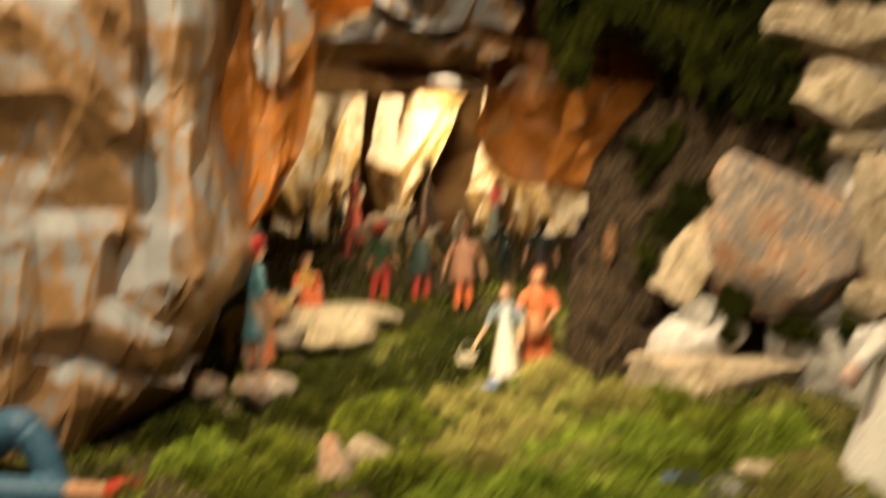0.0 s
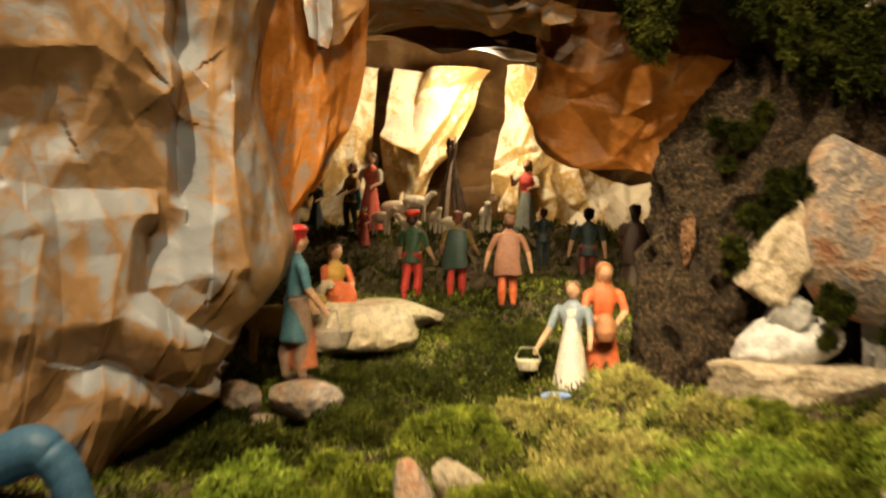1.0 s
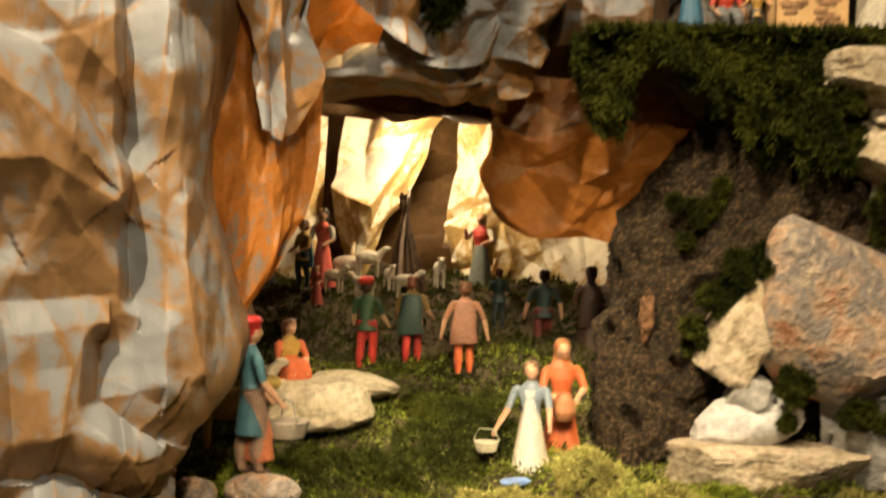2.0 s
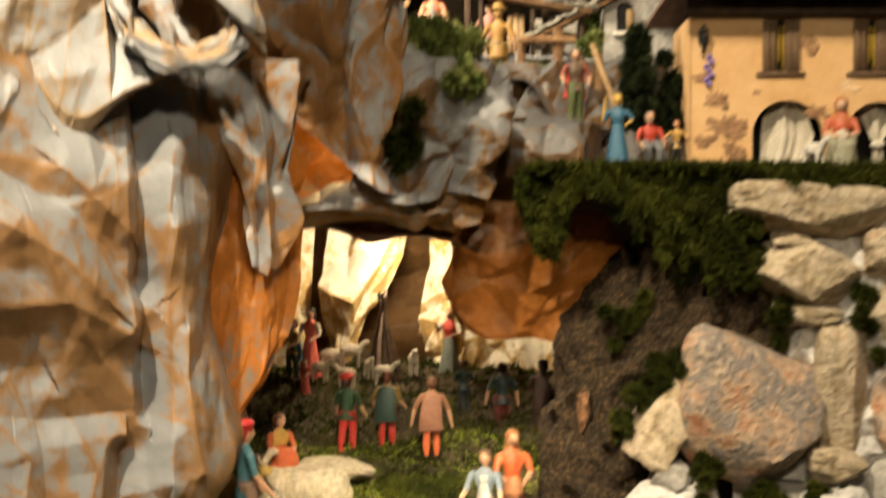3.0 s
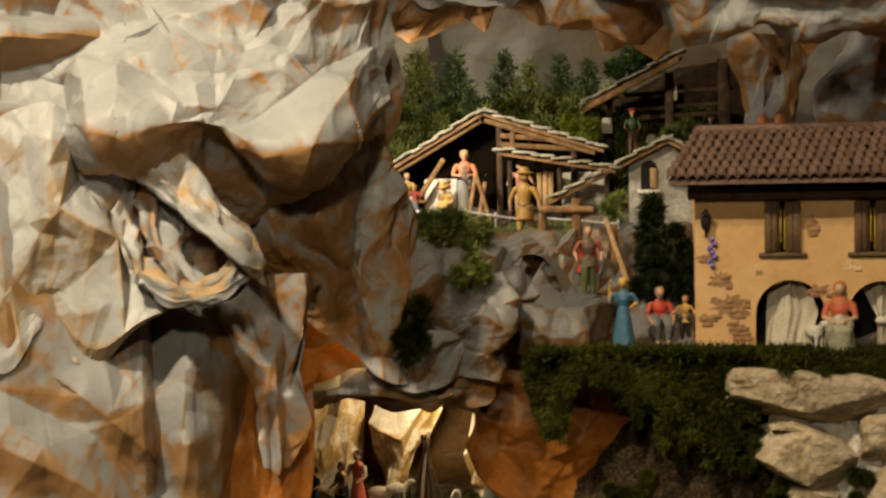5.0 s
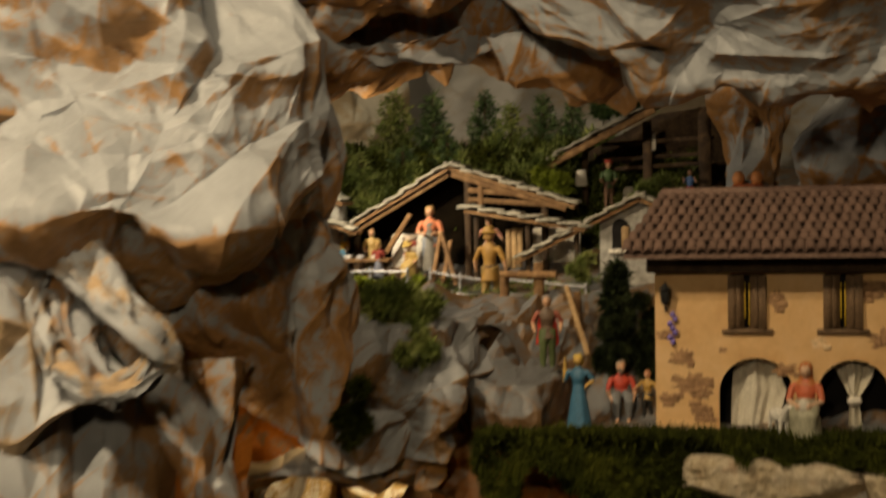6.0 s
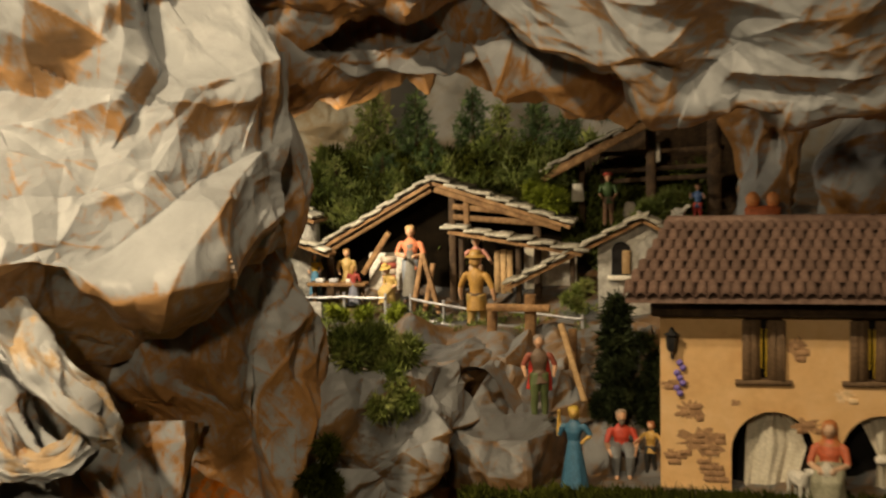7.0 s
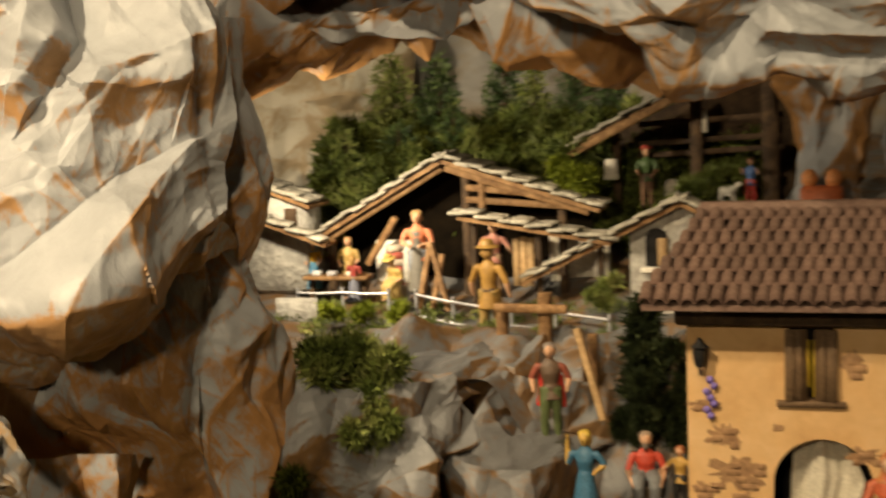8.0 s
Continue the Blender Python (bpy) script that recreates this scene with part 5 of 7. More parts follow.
def arch_wall():
    """The front wall as upright strips, cut by two arched openings and two windows, with thickness."""
    s = Shape()

    def opening_top(x):
        for a, b in ARCHES:
            if a < x < b:
                c, r = (a + b) / 2, (b - a) / 2
                return HZ0 + 0.062 + math.sqrt(max(0.0, r * r - (x - c) ** 2))
        return None

    xs = sorted({HX0, HX1, *[a + (b - a) * (0.5 - 0.5 * math.cos(math.pi * i / 24)) for a, b in ARCHES for i in range(25)], *[x for w in WINDOWS for x in w]})
    w0, w1 = 0.412, 0.484
    for x, nx in zip(xs[:-1], xs[1:]):
        mid = (x + nx) / 2
        window = any(a < mid < b for a, b in WINDOWS)
        lo = opening_top(mid)
        za, zb = (opening_top(x + 1e-6) or HZ0, opening_top(nx - 1e-6) or HZ0) if lo else (HZ0, HZ0)
        if lo:
            za, zb = max(za, HZ0 + 0.062), max(zb, HZ0 + 0.062)
        spans = [((za, zb), (w0, w0)), ((w1, w1), (HZ1, HZ1))] if window else [((za, zb), (HZ1, HZ1))]
        for (a, b), (c, d) in spans:
            v = [(x, HY, a), (nx, HY, b), (nx, HY, d), (x, HY, c), (x, HY + 0.012, a), (nx, HY + 0.012, b), (nx, HY + 0.012, d), (x, HY + 0.012, c)]
            s.add(v, [(0, 1, 2, 3), (7, 6, 5, 4), (0, 4, 5, 1), (3, 2, 6, 7)], M_WALL)
    for a, b in ARCHES:
        for x in (a, b):
            s.add([(x, HY, HZ0), (x, HY + 0.012, HZ0), (x, HY + 0.012, HZ0 + 0.062), (x, HY, HZ0 + 0.062)], [(0, 1, 2, 3)], M_WALL)
    return s


front = part("front_wall", arch_wall(), house, smooth=False)
bm = bmesh.new()
bm.from_mesh(front.data)
bmesh.ops.remove_doubles(bm, verts=bm.verts, dist=1e-5)
bm.to_mesh(front.data)
bm.free()
s = Shape()
s.box(((HX0 + 0.006), HY + 0.112, (HZ0 + HZ1) / 2), (0.012, 0.2, HZ1 - HZ0), M_WALL, bevel=0.05)
part("side_wall", s, house)
s = Shape()
s.box(((HX1 - 0.006), HY + 0.112, (HZ0 + HZ1) / 2), (0.012, 0.2, HZ1 - HZ0), M_WALL, bevel=0.05)
part("side_wall", s, house)
# added black board: the house's inner darkness as a colour
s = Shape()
s.box(((HX0 + HX1) / 2, HY + 0.055, (HZ0 + HZ1) / 2), (HX1 - HX0 - 0.03, 0.004, HZ1 - HZ0), M_UNLIT, bevel=0.05)
part("dark_inside", s, house, "black board in place of the unlit inside")
s = Shape()
s.box(((HX0 + HX1) / 2, HY - 0.004, HZ1 + 0.007), (HX1 - HX0 + 0.02, 0.02, 0.024), M_WOOD_DARK)
part("eave_beam", s, house, "dark wooden beam under the roof")
for i in range(9):
    s = Shape()
    s.bar((HX0 + 0.01 + i * 0.045, HY - 0.045, HZ1 + 0.018), (HX0 + 0.01 + i * 0.045, HY + 0.02, HZ1 + 0.030), 0.007, 0.008, M_WOOD_DARK)
    part("rafter", s, house)


def shutter_window(x0, x1):
    # black plate painted as the unlit room behind the shutters
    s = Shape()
    s.box(((x0 + x1) / 2, HY + 0.014, 0.448), (x1 - x0 + 0.004, 0.003, 0.076), M_UNLIT)
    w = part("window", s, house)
    s = Shape()
    s.box(((x0 + x1) / 2, HY + 0.006, 0.410), (x1 - x0 + 0.022, 0.022, 0.006), M_SHUTTER)
    part("window_sill", s, w, "worn brown sill")
    for k, (a, b, turn) in enumerate(((x0 - 0.003, x0 + 0.018, 14), (x1 - 0.018, x1 + 0.003, -14))):
        s = Shape()
        s.box(((a + b) / 2, HY - 0.003, 0.448), (b - a, 0.004, 0.070), M_SHUTTER, (0, 0, turn))
        for j in (-1, 1):
            s.box(((a + b) / 2 + 0.0035 * j, HY - 0.0055, 0.448), (0.006, 0.0022, 0.066), M_SHUTTER, (0, 0, turn))
        part("shutter", s, w, "half open brown shutter")
    s = Shape()
    s.box((x0 + 0.0190, HY - 0.002, 0.450), (0.0014, 0.004, 0.046), M_YELLOW)
    s.box((x1 - 0.0190, HY - 0.002, 0.445), (0.0014, 0.004, 0.056), M_YELLOW)
    part("yellow_edge", s, w, "yellow painted shutter edge")


for a, b in WINDOWS:
    shutter_window(a, b)


def patch(cx, cz, w, h, mat, seed, name="bare_patch"):
    """Painted bare masonry: a few brick shaped dabs lying on the wall."""
    r = random.Random(seed)
    s = Shape()
    n = 34
    reach = [r.uniform(0.45, 1.15) for a in range(n)]
    rim = [(cx + w * 0.58 * math.cos(2 * math.pi * a / n) * reach[a], cz + h * 0.5 * math.sin(2 * math.pi * a / n) * reach[a]) for a in range(n)]
    s.add([(cx, HY - 0.0008, cz)] + [(x, HY - 0.0008, z) for x, z in rim], [(0, 1 + k, 1 + (k + 1) % n) for k in range(n)], mat)
    ob = part(name, s, house, "painted patch of bare masonry")
    for j in range(max(1, int(h / 0.007))):
        z = cz - h / 2 + (j + 0.5) * 0.007
        x = cx - w / 2 + r.uniform(0, 0.012)
        while x < cx + w / 2 - 0.004:
            l = r.uniform(0.007, 0.016)
            if r.random() < 0.62:
                s = Shape()
                s.box((x + l / 2, HY - 0.0008, z), (l - 0.0006, 0.0012, 0.0064), mat, bevel=0.3)
                part("brick", s, ob)
            x += l
    return ob


for k, (cx, cz, w, h) in enumerate([(0.334, 0.338, 0.052, 0.034), (0.322, 0.375, 0.03, 0.026), (0.445, 0.449, 0.022, 0.03), (0.305, 0.405, 0.03, 0.012), (0.345, 0.305, 0.03, 0.03),
                                     (0.555, 0.462, 0.05, 0.03), (0.585, 0.40, 0.05, 0.03), (0.375, 0.385, 0.012, 0.008), (0.302, 0.32, 0.018, 0.02), (0.62, 0.34, 0.05, 0.05), (0.455, 0.36, 0.03, 0.02)]):
    patch(cx, cz, w, h, M_PATCH, 400 + k)
for k, (cx, cz, w, h) in enumerate([(0.495, 0.395, 0.022, 0.018), (0.352, 0.325, 0.01, 0.012)]):
    patch(cx, cz, w, h, M_PATCH_PALE, 450 + k, "pale_patch")
s = Shape()
for k in range(7):
    s.ball((0.311 + 0.004 * math.sin(k * 2.1), HY - 0.004, 0.432 - 0.006 * k), (0.004, 0.003, 0.004), paint((0.22, 0.16, 0.55)), 6, 4)
part("flowers", s, house, "violet flowers trailing down the corner")
s = Shape()
s.tube([(0.302, HY - 0.012, 0.446), (0.302, HY - 0.012, 0.449), (0.302, HY - 0.012, 0.463), (0.302, HY - 0.012, 0.466)], [0.003, 0.0055, 0.007, 0.002], M_IRON, 6)
lantern = part("wall_lantern", s, house, "black iron lantern on the corner")
s = Shape()
s.tube([(0.302, HY - 0.012, 0.466), (0.302, HY - 0.012, 0.470), (0.302, HY - 0.012, 0.475)], [0.009, 0.004, 0.001], M_IRON, 6)
s.tube([(0.302, HY + 0.002, 0.440), (0.302, HY - 0.01, 0.438), (0.302, HY - 0.012, 0.446)], 0.0012, M_IRON, 6)
part("bracket", s, lantern)


def curtain(points, mat, name, label):
    """A cloth strip hanging in folds from the arch, given as (z, left, right)."""
    zs = np.linspace(points[0][0], points[-1][0], 40)
    left, right = [np.interp(zs[::-1], [p[0] for p in points][::-1], [p[k] for p in points][::-1])[::-1] for k in (1, 2)]
    s = Shape()
    n = 40
    verts = [(left[i] + (right[i] - left[i]) * k / (n - 1), HY + 0.024 + 0.0045 * math.sin(k * 0.26 + 0.5 * math.sin(i * 0.11)) + 0.0012 * math.sin(k * 0.9 + i * 0.08), zs[i]) for i in range(40) for k in range(n)]
    faces = [(i * n + k, i * n + k + 1, i * n + n + k + 1, i * n + n + k) for i in range(39) for k in range(n - 1)]
    s.add(verts, faces, mat)
    return part(name, s, house, label)


curtain([(0.374, 0.405, 0.430), (0.355, 0.388, 0.447), (0.33, 0.386, 0.456), (0.268, 0.384, 0.440)], M_CLOTH, "arch_curtain", "cream cloth curtain drawn across the arch")
curtain([(0.372, 0.510, 0.570), (0.350, 0.522, 0.564), (0.322, 0.536, 0.548), (0.312, 0.536, 0.548), (0.268, 0.533, 0.553)], M_CLOTH, "tied_curtain", "cream curtain tied in the middle")
s = Shape()
s.box((0.542, HY + 0.022, 0.317), (0.018, 0.014, 0.011), M_WHITE, bevel=0.3)
part("curtain_tie", s, house, "white tie")

EAVE, RIDGE = (1.098, 0.514), (1.262, 0.584)
s = Shape()
for (ya, za), (yb, zb) in ((EAVE, RIDGE), ((1.43, 0.514), RIDGE)):
    v = [(0.252, ya, za), (0.72, ya, za), (0.72, yb, zb), (0.252 + 0.045, yb, zb)]
    s.add(v + [(x, y, z - 0.006) for x, y, z in v], [(0, 1, 2, 3), (7, 6, 5, 4), (0, 4, 5, 1), (0, 3, 7, 4)], M_TILE)
roof = part("roof", s, house, "brown tiled roof", smooth=False)


def tile_mesh():
    s = Shape()
    n, rows = 7, ((0.0, 1.0, 0.0), (0.030, 0.86, 0.0004))
    verts = []
    for y, k, dz in rows:
        for thick in (0.0, 0.0018):
            for i in range(n):
                t = math.pi * i / (n - 1)
                verts.append((-(0.0068 * k - thick) * math.cos(t), y, dz + (0.0068 * k - thick) * math.sin(t)))
    faces = []
    for i in range(n - 1):
        faces += [(i, i + 1, 2 * n + i + 1, 2 * n + i), (n + i + 1, n + i, 3 * n + i, 3 * n + i + 1), (n + i, n + i + 1, i + 1, i)]
    s.add(verts, faces, M_TILE)
    return s.mesh("tile")


TILE = tile_mesh()
rise = math.degrees(math.atan2(RIDGE[1] - EAVE[1], RIDGE[0] - EAVE[0]))
run = math.hypot(RIDGE[1] - EAVE[1], RIDGE[0] - EAVE[0])
ROWS = 7
r = random.Random(5)
for j in range(ROWS):
    f = (j + 0.0) / ROWS
    y, z = EAVE[0] + (RIDGE[0] - EAVE[0]) * f - 0.004, EAVE[1] + (RIDGE[1] - EAVE[1]) * f + 0.001
    x0 = 0.256 + 0.045 * f
    for i in range(int((0.72 - x0) / 0.0135)):
        ob = new("tile", TILE)
        ob.parent = roof
        ob.matrix_world = pose(x0 + 0.0135 * i + r.uniform(-0.0008, 0.0008), y + r.uniform(-0.001, 0.001), z + r.uniform(0, 0.0012), rise - 0.6 + r.uniform(-0.7, 0.7), 0, r.uniform(-3, 3))
s = Shape()
s.tube([(0.292, RIDGE[0], RIDGE[1] + 0.004), (0.5, RIDGE[0], RIDGE[1] + 0.005), (0.72, RIDGE[0], RIDGE[1] + 0.004)], 0.008, M_TILE, 8)
part("ridge_cap", s, roof)

# ---- huts, fences and trees of the village ----
SLATE = Shape()
SLATE.box((0, 0, 0), (0.021, 0.024, 0.0045), M_SLATE, bevel=0.25)
SLATE = SLATE.mesh("slab")


def slab_roof(parent, a, b, depth, label, seed, cover=True):
    """A sloping roof plane from its upper gable point a to its lower one b, running back by depth, covered with stone slabs."""
    r = random.Random(seed)
    a, b = Vector(a), Vector(b)
    down = (b - a).normalized()
    n = Vector((-down.z, 0, down.x))
    n = n if n.z > 0 else -n
    s = Shape()
    v = [a, b, b + Vector((0, depth, 0)), a + Vector((0, depth, 0))]
    s.add(v + [p - n * 0.005 for p in v], [(0, 1, 2, 3), (7, 6, 5, 4), (0, 4, 5, 1), (1, 5, 6, 2), (2, 6, 7, 3), (3, 7, 4, 0)], M_WOOD)
    roof = part("roof", s, parent, label, smooth=False)
    length = (b - a).length
    tilt = math.degrees(math.atan2(-down.z, abs(down.x)))
    turn = tilt if down.x > 0 else -tilt
    for j in range(int(depth / 0.021)):
        for i in range(int(length / 0.0155) + 1):
            if j > 2 and r.random() < 0.15:
                continue
            ob = new("slab", SLATE)
            ob.parent = roof
            c = a + down * (0.0155 * i) + Vector((0, 0.006 + 0.021 * j, 0)) + n * (0.003 + 0.0022 * (i % 2) + r.uniform(0, 0.0012))
            ob.matrix_world = pose(*c, r.uniform(-4, 4), turn - 5 * (1 if down.x > 0 else -1) + r.uniform(-4, 4), r.uniform(-12, 12))
    return roof


def beam(parent, p, q, w, mat=None, name="beam", label=""):
    s = Shape()
    s.bar(p, q, w, w, mat or M_WOOD)
    return part(name, s, parent, label)


chalet = thing("chalet", "dark timber chalet with a stone slab roof and open gable", "house", "village houses")
slab_roof(chalet, (-0.048, 1.452, 0.634), (-0.228, 1.452, 0.532), 0.065, "whitish stone slab roof", 501)
slab_roof(chalet, (-0.048, 1.452, 0.634), (0.150, 1.452, 0.570), 0.065, "whitish stone slab roof", 502)
# near-black colour here replaces the shade inside the chalet
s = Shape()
s.add([(-0.20, 1.512, 0.44), (0.13, 1.512, 0.44), (0.13, 1.512, 0.570), (-0.048, 1.512, 0.628), (-0.20, 1.512, 0.542)], [(0, 1, 2, 3, 4)], surface("boards coloured as dark inside", [(0.004, 0.003, 0.002), (0.010, 0.007, 0.004)], 70, 0.95, 0.3, 250, spec=0.03))
part("back_wall", s, chalet, "timber back wall coloured as the dark inside")
for x, z in ((-0.022, 0.625), (0.10, 0.58), (-0.205, 0.535)):
    beam(chalet, (x, 1.475, 0.45), (x, 1.475, z), 0.010, M_WOOD_DARK, "post")
for p, q in (((-0.05, 1.463, 0.622), (-0.215, 1.463, 0.528)), ((-0.045, 1.463, 0.622), (0.135, 1.463, 0.565)), ((-0.02, 1.47, 0.597), (0.09, 1.47, 0.586)), ((-0.02, 1.47, 0.582), (0.11, 1.47, 0.572)),
             ((-0.155, 1.47, 0.500), (-0.115, 1.47, 0.560)), ((0.0, 1.468, 0.57), (0.0, 1.468, 0.612))):
    beam(chalet, p, q, 0.008, M_WOOD)
s = Shape()
s.box((-0.125, 1.50, 0.50), (0.055, 0.01, 0.055), M_WHITE)
part("white_wall", s, chalet, "white plastered wall piece")
s = Shape()
s.box((0.115, 1.50, 0.505), (0.075, 0.01, 0.06), M_WHITE)
part("white_wall", s, chalet, "white plastered wall piece")
for k in range(3):
    s = Shape()
    s.box((0.045 + 0.009 * k, 1.455, 0.505), (0.008, 0.003, 0.06 + 0.003 * (k == 1)), M_WOOD_PALE)
    part("door_board", s, chalet, "pale wooden board")

shed = thing("lean_to", "low lean-to with a stone slab roof against the chalet", "shed", "village houses")
slab_roof(shed, (-0.015, 1.405, 0.568), (0.170, 1.405, 0.536), 0.045, "whitish stone slab roof", 503)
for x in (0.0, 0.08, 0.155):
    beam(shed, (x, 1.425, 0.45), (x, 1.425, 0.555 - 0.16 * x), 0.007, M_WOOD_DARK, "post")

tower = thing("chapel", "small white stone house with a steep slab roof and arched window", "house", "village houses")
slab_roof(tower, (0.252, 1.41, 0.582), (0.060, 1.41, 0.486), 0.045, "grey stone slab roof", 504)
slab_roof(tower, (0.252, 1.41, 0.582), (0.315, 1.41, 0.548), 0.045, "grey stone slab roof", 505)
s = Shape()
s.add([(0.19, 1.425, 0.42), (0.31, 1.425, 0.42), (0.31, 1.425, 0.545), (0.252, 1.425, 0.575), (0.19, 1.425, 0.545), (0.19, 1.50, 0.42), (0.31, 1.50, 0.42), (0.31, 1.50, 0.545), (0.252, 1.50, 0.575), (0.19, 1.50, 0.545)],
      [(0, 1, 2, 3, 4), (9, 8, 7, 6, 5), (0, 5, 6, 1), (1, 6, 7, 2), (4, 9, 5, 0)], M_STONE_GREY)
part("wall", s, tower, "white plastered gable wall", smooth=False)
# arched black face painted as the chapel's unlit inside
s = Shape()
s.add([(0.222 + 0.013 * math.cos(a), 1.4225, 0.537 + 0.013 * math.sin(a)) for a in [math.pi * k / 8 for k in range(9)]] + [(0.209, 1.4225, 0.505), (0.235, 1.4225, 0.505)], [(10, 0, 1, 2, 3, 4, 5, 6, 7, 8, 9)], M_UNLIT)
win = part("window", s, tower)
s = Shape()
s.box((0.229, 1.421, 0.522), (0.011, 0.004, 0.032), M_WOOD_PALE)
part("shutter", s, win, "pale wooden shutter")
s = Shape()
s.box((0.222, 1.418, 0.501), (0.036, 0.012, 0.006), M_WHITE)
part("window_sill", s, win)

hut = thing("barn", "dark open barn with a stone slab roof under the overhang", "house", "village houses")
slab_roof(hut, (0.275, 1.515, 0.727), (0.100, 1.515, 0.640), 0.065, "stone slab roof with a brown edge board", 506)
beam(hut, (0.27, 1.510, 0.716), (0.103, 1.510, 0.632), 0.009, M_WOOD, "edge_board", "reddish brown edge board")
s = Shape()
s.add([(0.14, 1.64, 0.52), (0.40, 1.64, 0.52), (0.40, 1.64, 0.73), (0.27, 1.64, 0.715), (0.14, 1.64, 0.65)], [(0, 1, 2, 3, 4)], M_WOOD_DARK)
part("back_wall", s, hut, "dark back wall")
for x, w, z in ((0.255, 0.014, 0.70), (0.345, 0.020, 0.72), (0.155, 0.009, 0.655)):
    beam(hut, (x, 1.56, 0.52), (x, 1.56, z), w, M_WOOD_DARK, "post")
for z in (0.625, 0.64, 0.665):
    beam(hut, (0.18, 1.58, z), (0.36, 1.58, z + 0.008), 0.007, M_WOOD_DARK, "beam")
annex = thing("stable", "small stable with a slab roof beside the paper rock", "house", "village houses")
slab_roof(annex, (-0.315, 1.43, 0.617), (-0.215, 1.43, 0.580), 0.07, "stone slab roof", 507)
slab_roof(annex, (-0.315, 1.40, 0.580), (-0.185, 1.40, 0.535), 0.04, "stone slab roof", 508)
s = Shape()
s.box((-0.27, 1.47, 0.53), (0.09, 0.06, 0.13), M_STONE_GREY)
part("wall", s, annex, "grey plastered wall")
s = Shape()
s.box((-0.245, 1.438, 0.565), (0.016, 0.006, 0.022), M_WOOD_DARK)
part("window", s, annex)


def fence(label, pts, rails):
    f = thing("fence", label, "fence", "village fences")
    for p in pts:
        s = Shape()
        s.tube([(p[0], p[1], p[2] - 0.035), (p[0], p[1], p[2] + 0.006)], 0.0022, M_WIRE, 6)
        part("post", s, f)
    for dz in rails:
        for p, q in zip(pts[:-1], pts[1:]):
            s = Shape()
            s.tube([(p[0], p[1] - 0.003, p[2] + dz), ((p[0] + q[0]) / 2, p[1] - 0.003, (p[2] + q[2]) / 2 + dz - 0.001), (q[0], q[1] - 0.003, q[2] + dz)], 0.0019, M_WIRE, 6)
            part("rail", s, f)


fence("whitish rail fence before the chalet", [(-0.225, 1.40, 0.474), (-0.165, 1.40, 0.475), (-0.105, 1.40, 0.474)], (0.0,))
fence("whitish rail fence along the path", [(-0.068, 1.395, 0.474), (-0.02, 1.39, 0.466), (0.03, 1.385, 0.460)], (0.0, -0.026))
fence("whitish rail fence before the chapel", [(0.055, 1.38, 0.462), (0.11, 1.37, 0.458), (0.175, 1.36, 0.452)], (0.0, -0.022))

cross = thing("wooden_post", "brown wooden signpost with a crossbar", "signpost")
beam(cross, (0.113, 1.30, 0.38), (0.114, 1.30, 0.492), 0.014, M_WOOD, "post")
beam(cross, (0.058, 1.292, 0.476), (0.140, 1.292, 0.475), 0.0095, M_WOOD, "crossbar")
beam(cross, (0.060, 1.31, 0.40), (0.062, 1.31, 0.472), 0.012, M_WOOD, "post")
plank = thing("plank", "pale wooden plank leaning on the rock", "plank")
beam(plank, (0.160, 1.245, 0.462), (0.192, 1.215, 0.370), 0.007, M_WOOD_PALE, "board")
beam(plank, (0.172, 1.27, 0.34), (0.172, 1.27, 0.452), 0.010, M_WOOD, "stake")


def cone_tree(label, at, height, radius, n, mat, seed, trunk=True):
    """A small fir: a tapered trunk with limbs, and needles along every limb."""
    t = thing("fir_tree", label, "tree", "trees of the crib")
    r = np.random.default_rng(seed)
    s = Shape()
    at = np.array(at, float)
    s.tube([at - [0, 0, 0.02], at + [0, 0, height * 0.5], at + [0, 0, height * 0.97]], [height * 0.03, height * 0.018, height * 0.004], M_WOOD_DARK, 6)
    roots, ways = [], []
    limbs = 46
    for k in range(limbs):
        f = (k + 0.5) / limbs
        z = height * (0.08 + 0.90 * f)
        ln = radius * (1 - f) ** 0.8 * r.uniform(0.65, 1.2) + height * 0.02
        a = k * 2.4 + r.uniform(-0.4, 0.4)
        d = np.array([math.cos(a), math.sin(a), 0.28])
        base = at + [0, 0, z]
        s.tube([base, base + d * ln * 0.9], [height * 0.006, height * 0.002], M_WOOD_DARK, 4)
        m = max(6, int(n * (ln / radius) / limbs))
        u = r.uniform(0.1, 1.0, (m, 1))
        roots.append(base + d * ln * u + r.normal(0, 0.06 * ln, (m, 3)))
        ways.append(d * 0.7 + r.normal(0, 0.6, (m, 3)))
    part("trunk", s, t)
    part("crown", blades("crown", np.concatenate(roots), np.concatenate(ways), height * 0.085, height * 0.018, mat, 0.4, seed), t, "dark green needles")
    return t


for k, (x, y, z, h, w) in enumerate([(-0.205, 1.74, 0.60, 0.155, 0.050), (-0.135, 1.75, 0.60, 0.150, 0.046), (-0.050, 1.80, 0.61, 0.145, 0.045), (0.00, 1.78, 0.60, 0.135, 0.040), (0.055, 1.80, 0.61, 0.135, 0.045), (0.105, 1.82, 0.62, 0.12, 0.04), (-0.235, 1.62, 0.53, 0.12, 0.04), (-0.17, 1.66, 0.55, 0.11, 0.045), (-0.095, 1.68, 0.56, 0.12, 0.045)]):
    cone_tree("green fir tree on the slope behind the chalet", (x, y, z), 1.12 * h, 1.15 * w, 3600, M_FIR if k % 3 else M_BUSH, 520 + k)
cone_tree("tall dark cypress beside the house", (0.228, 1.275, 0.29), 0.205, 0.023, 11000, M_CYPRESS, 540)
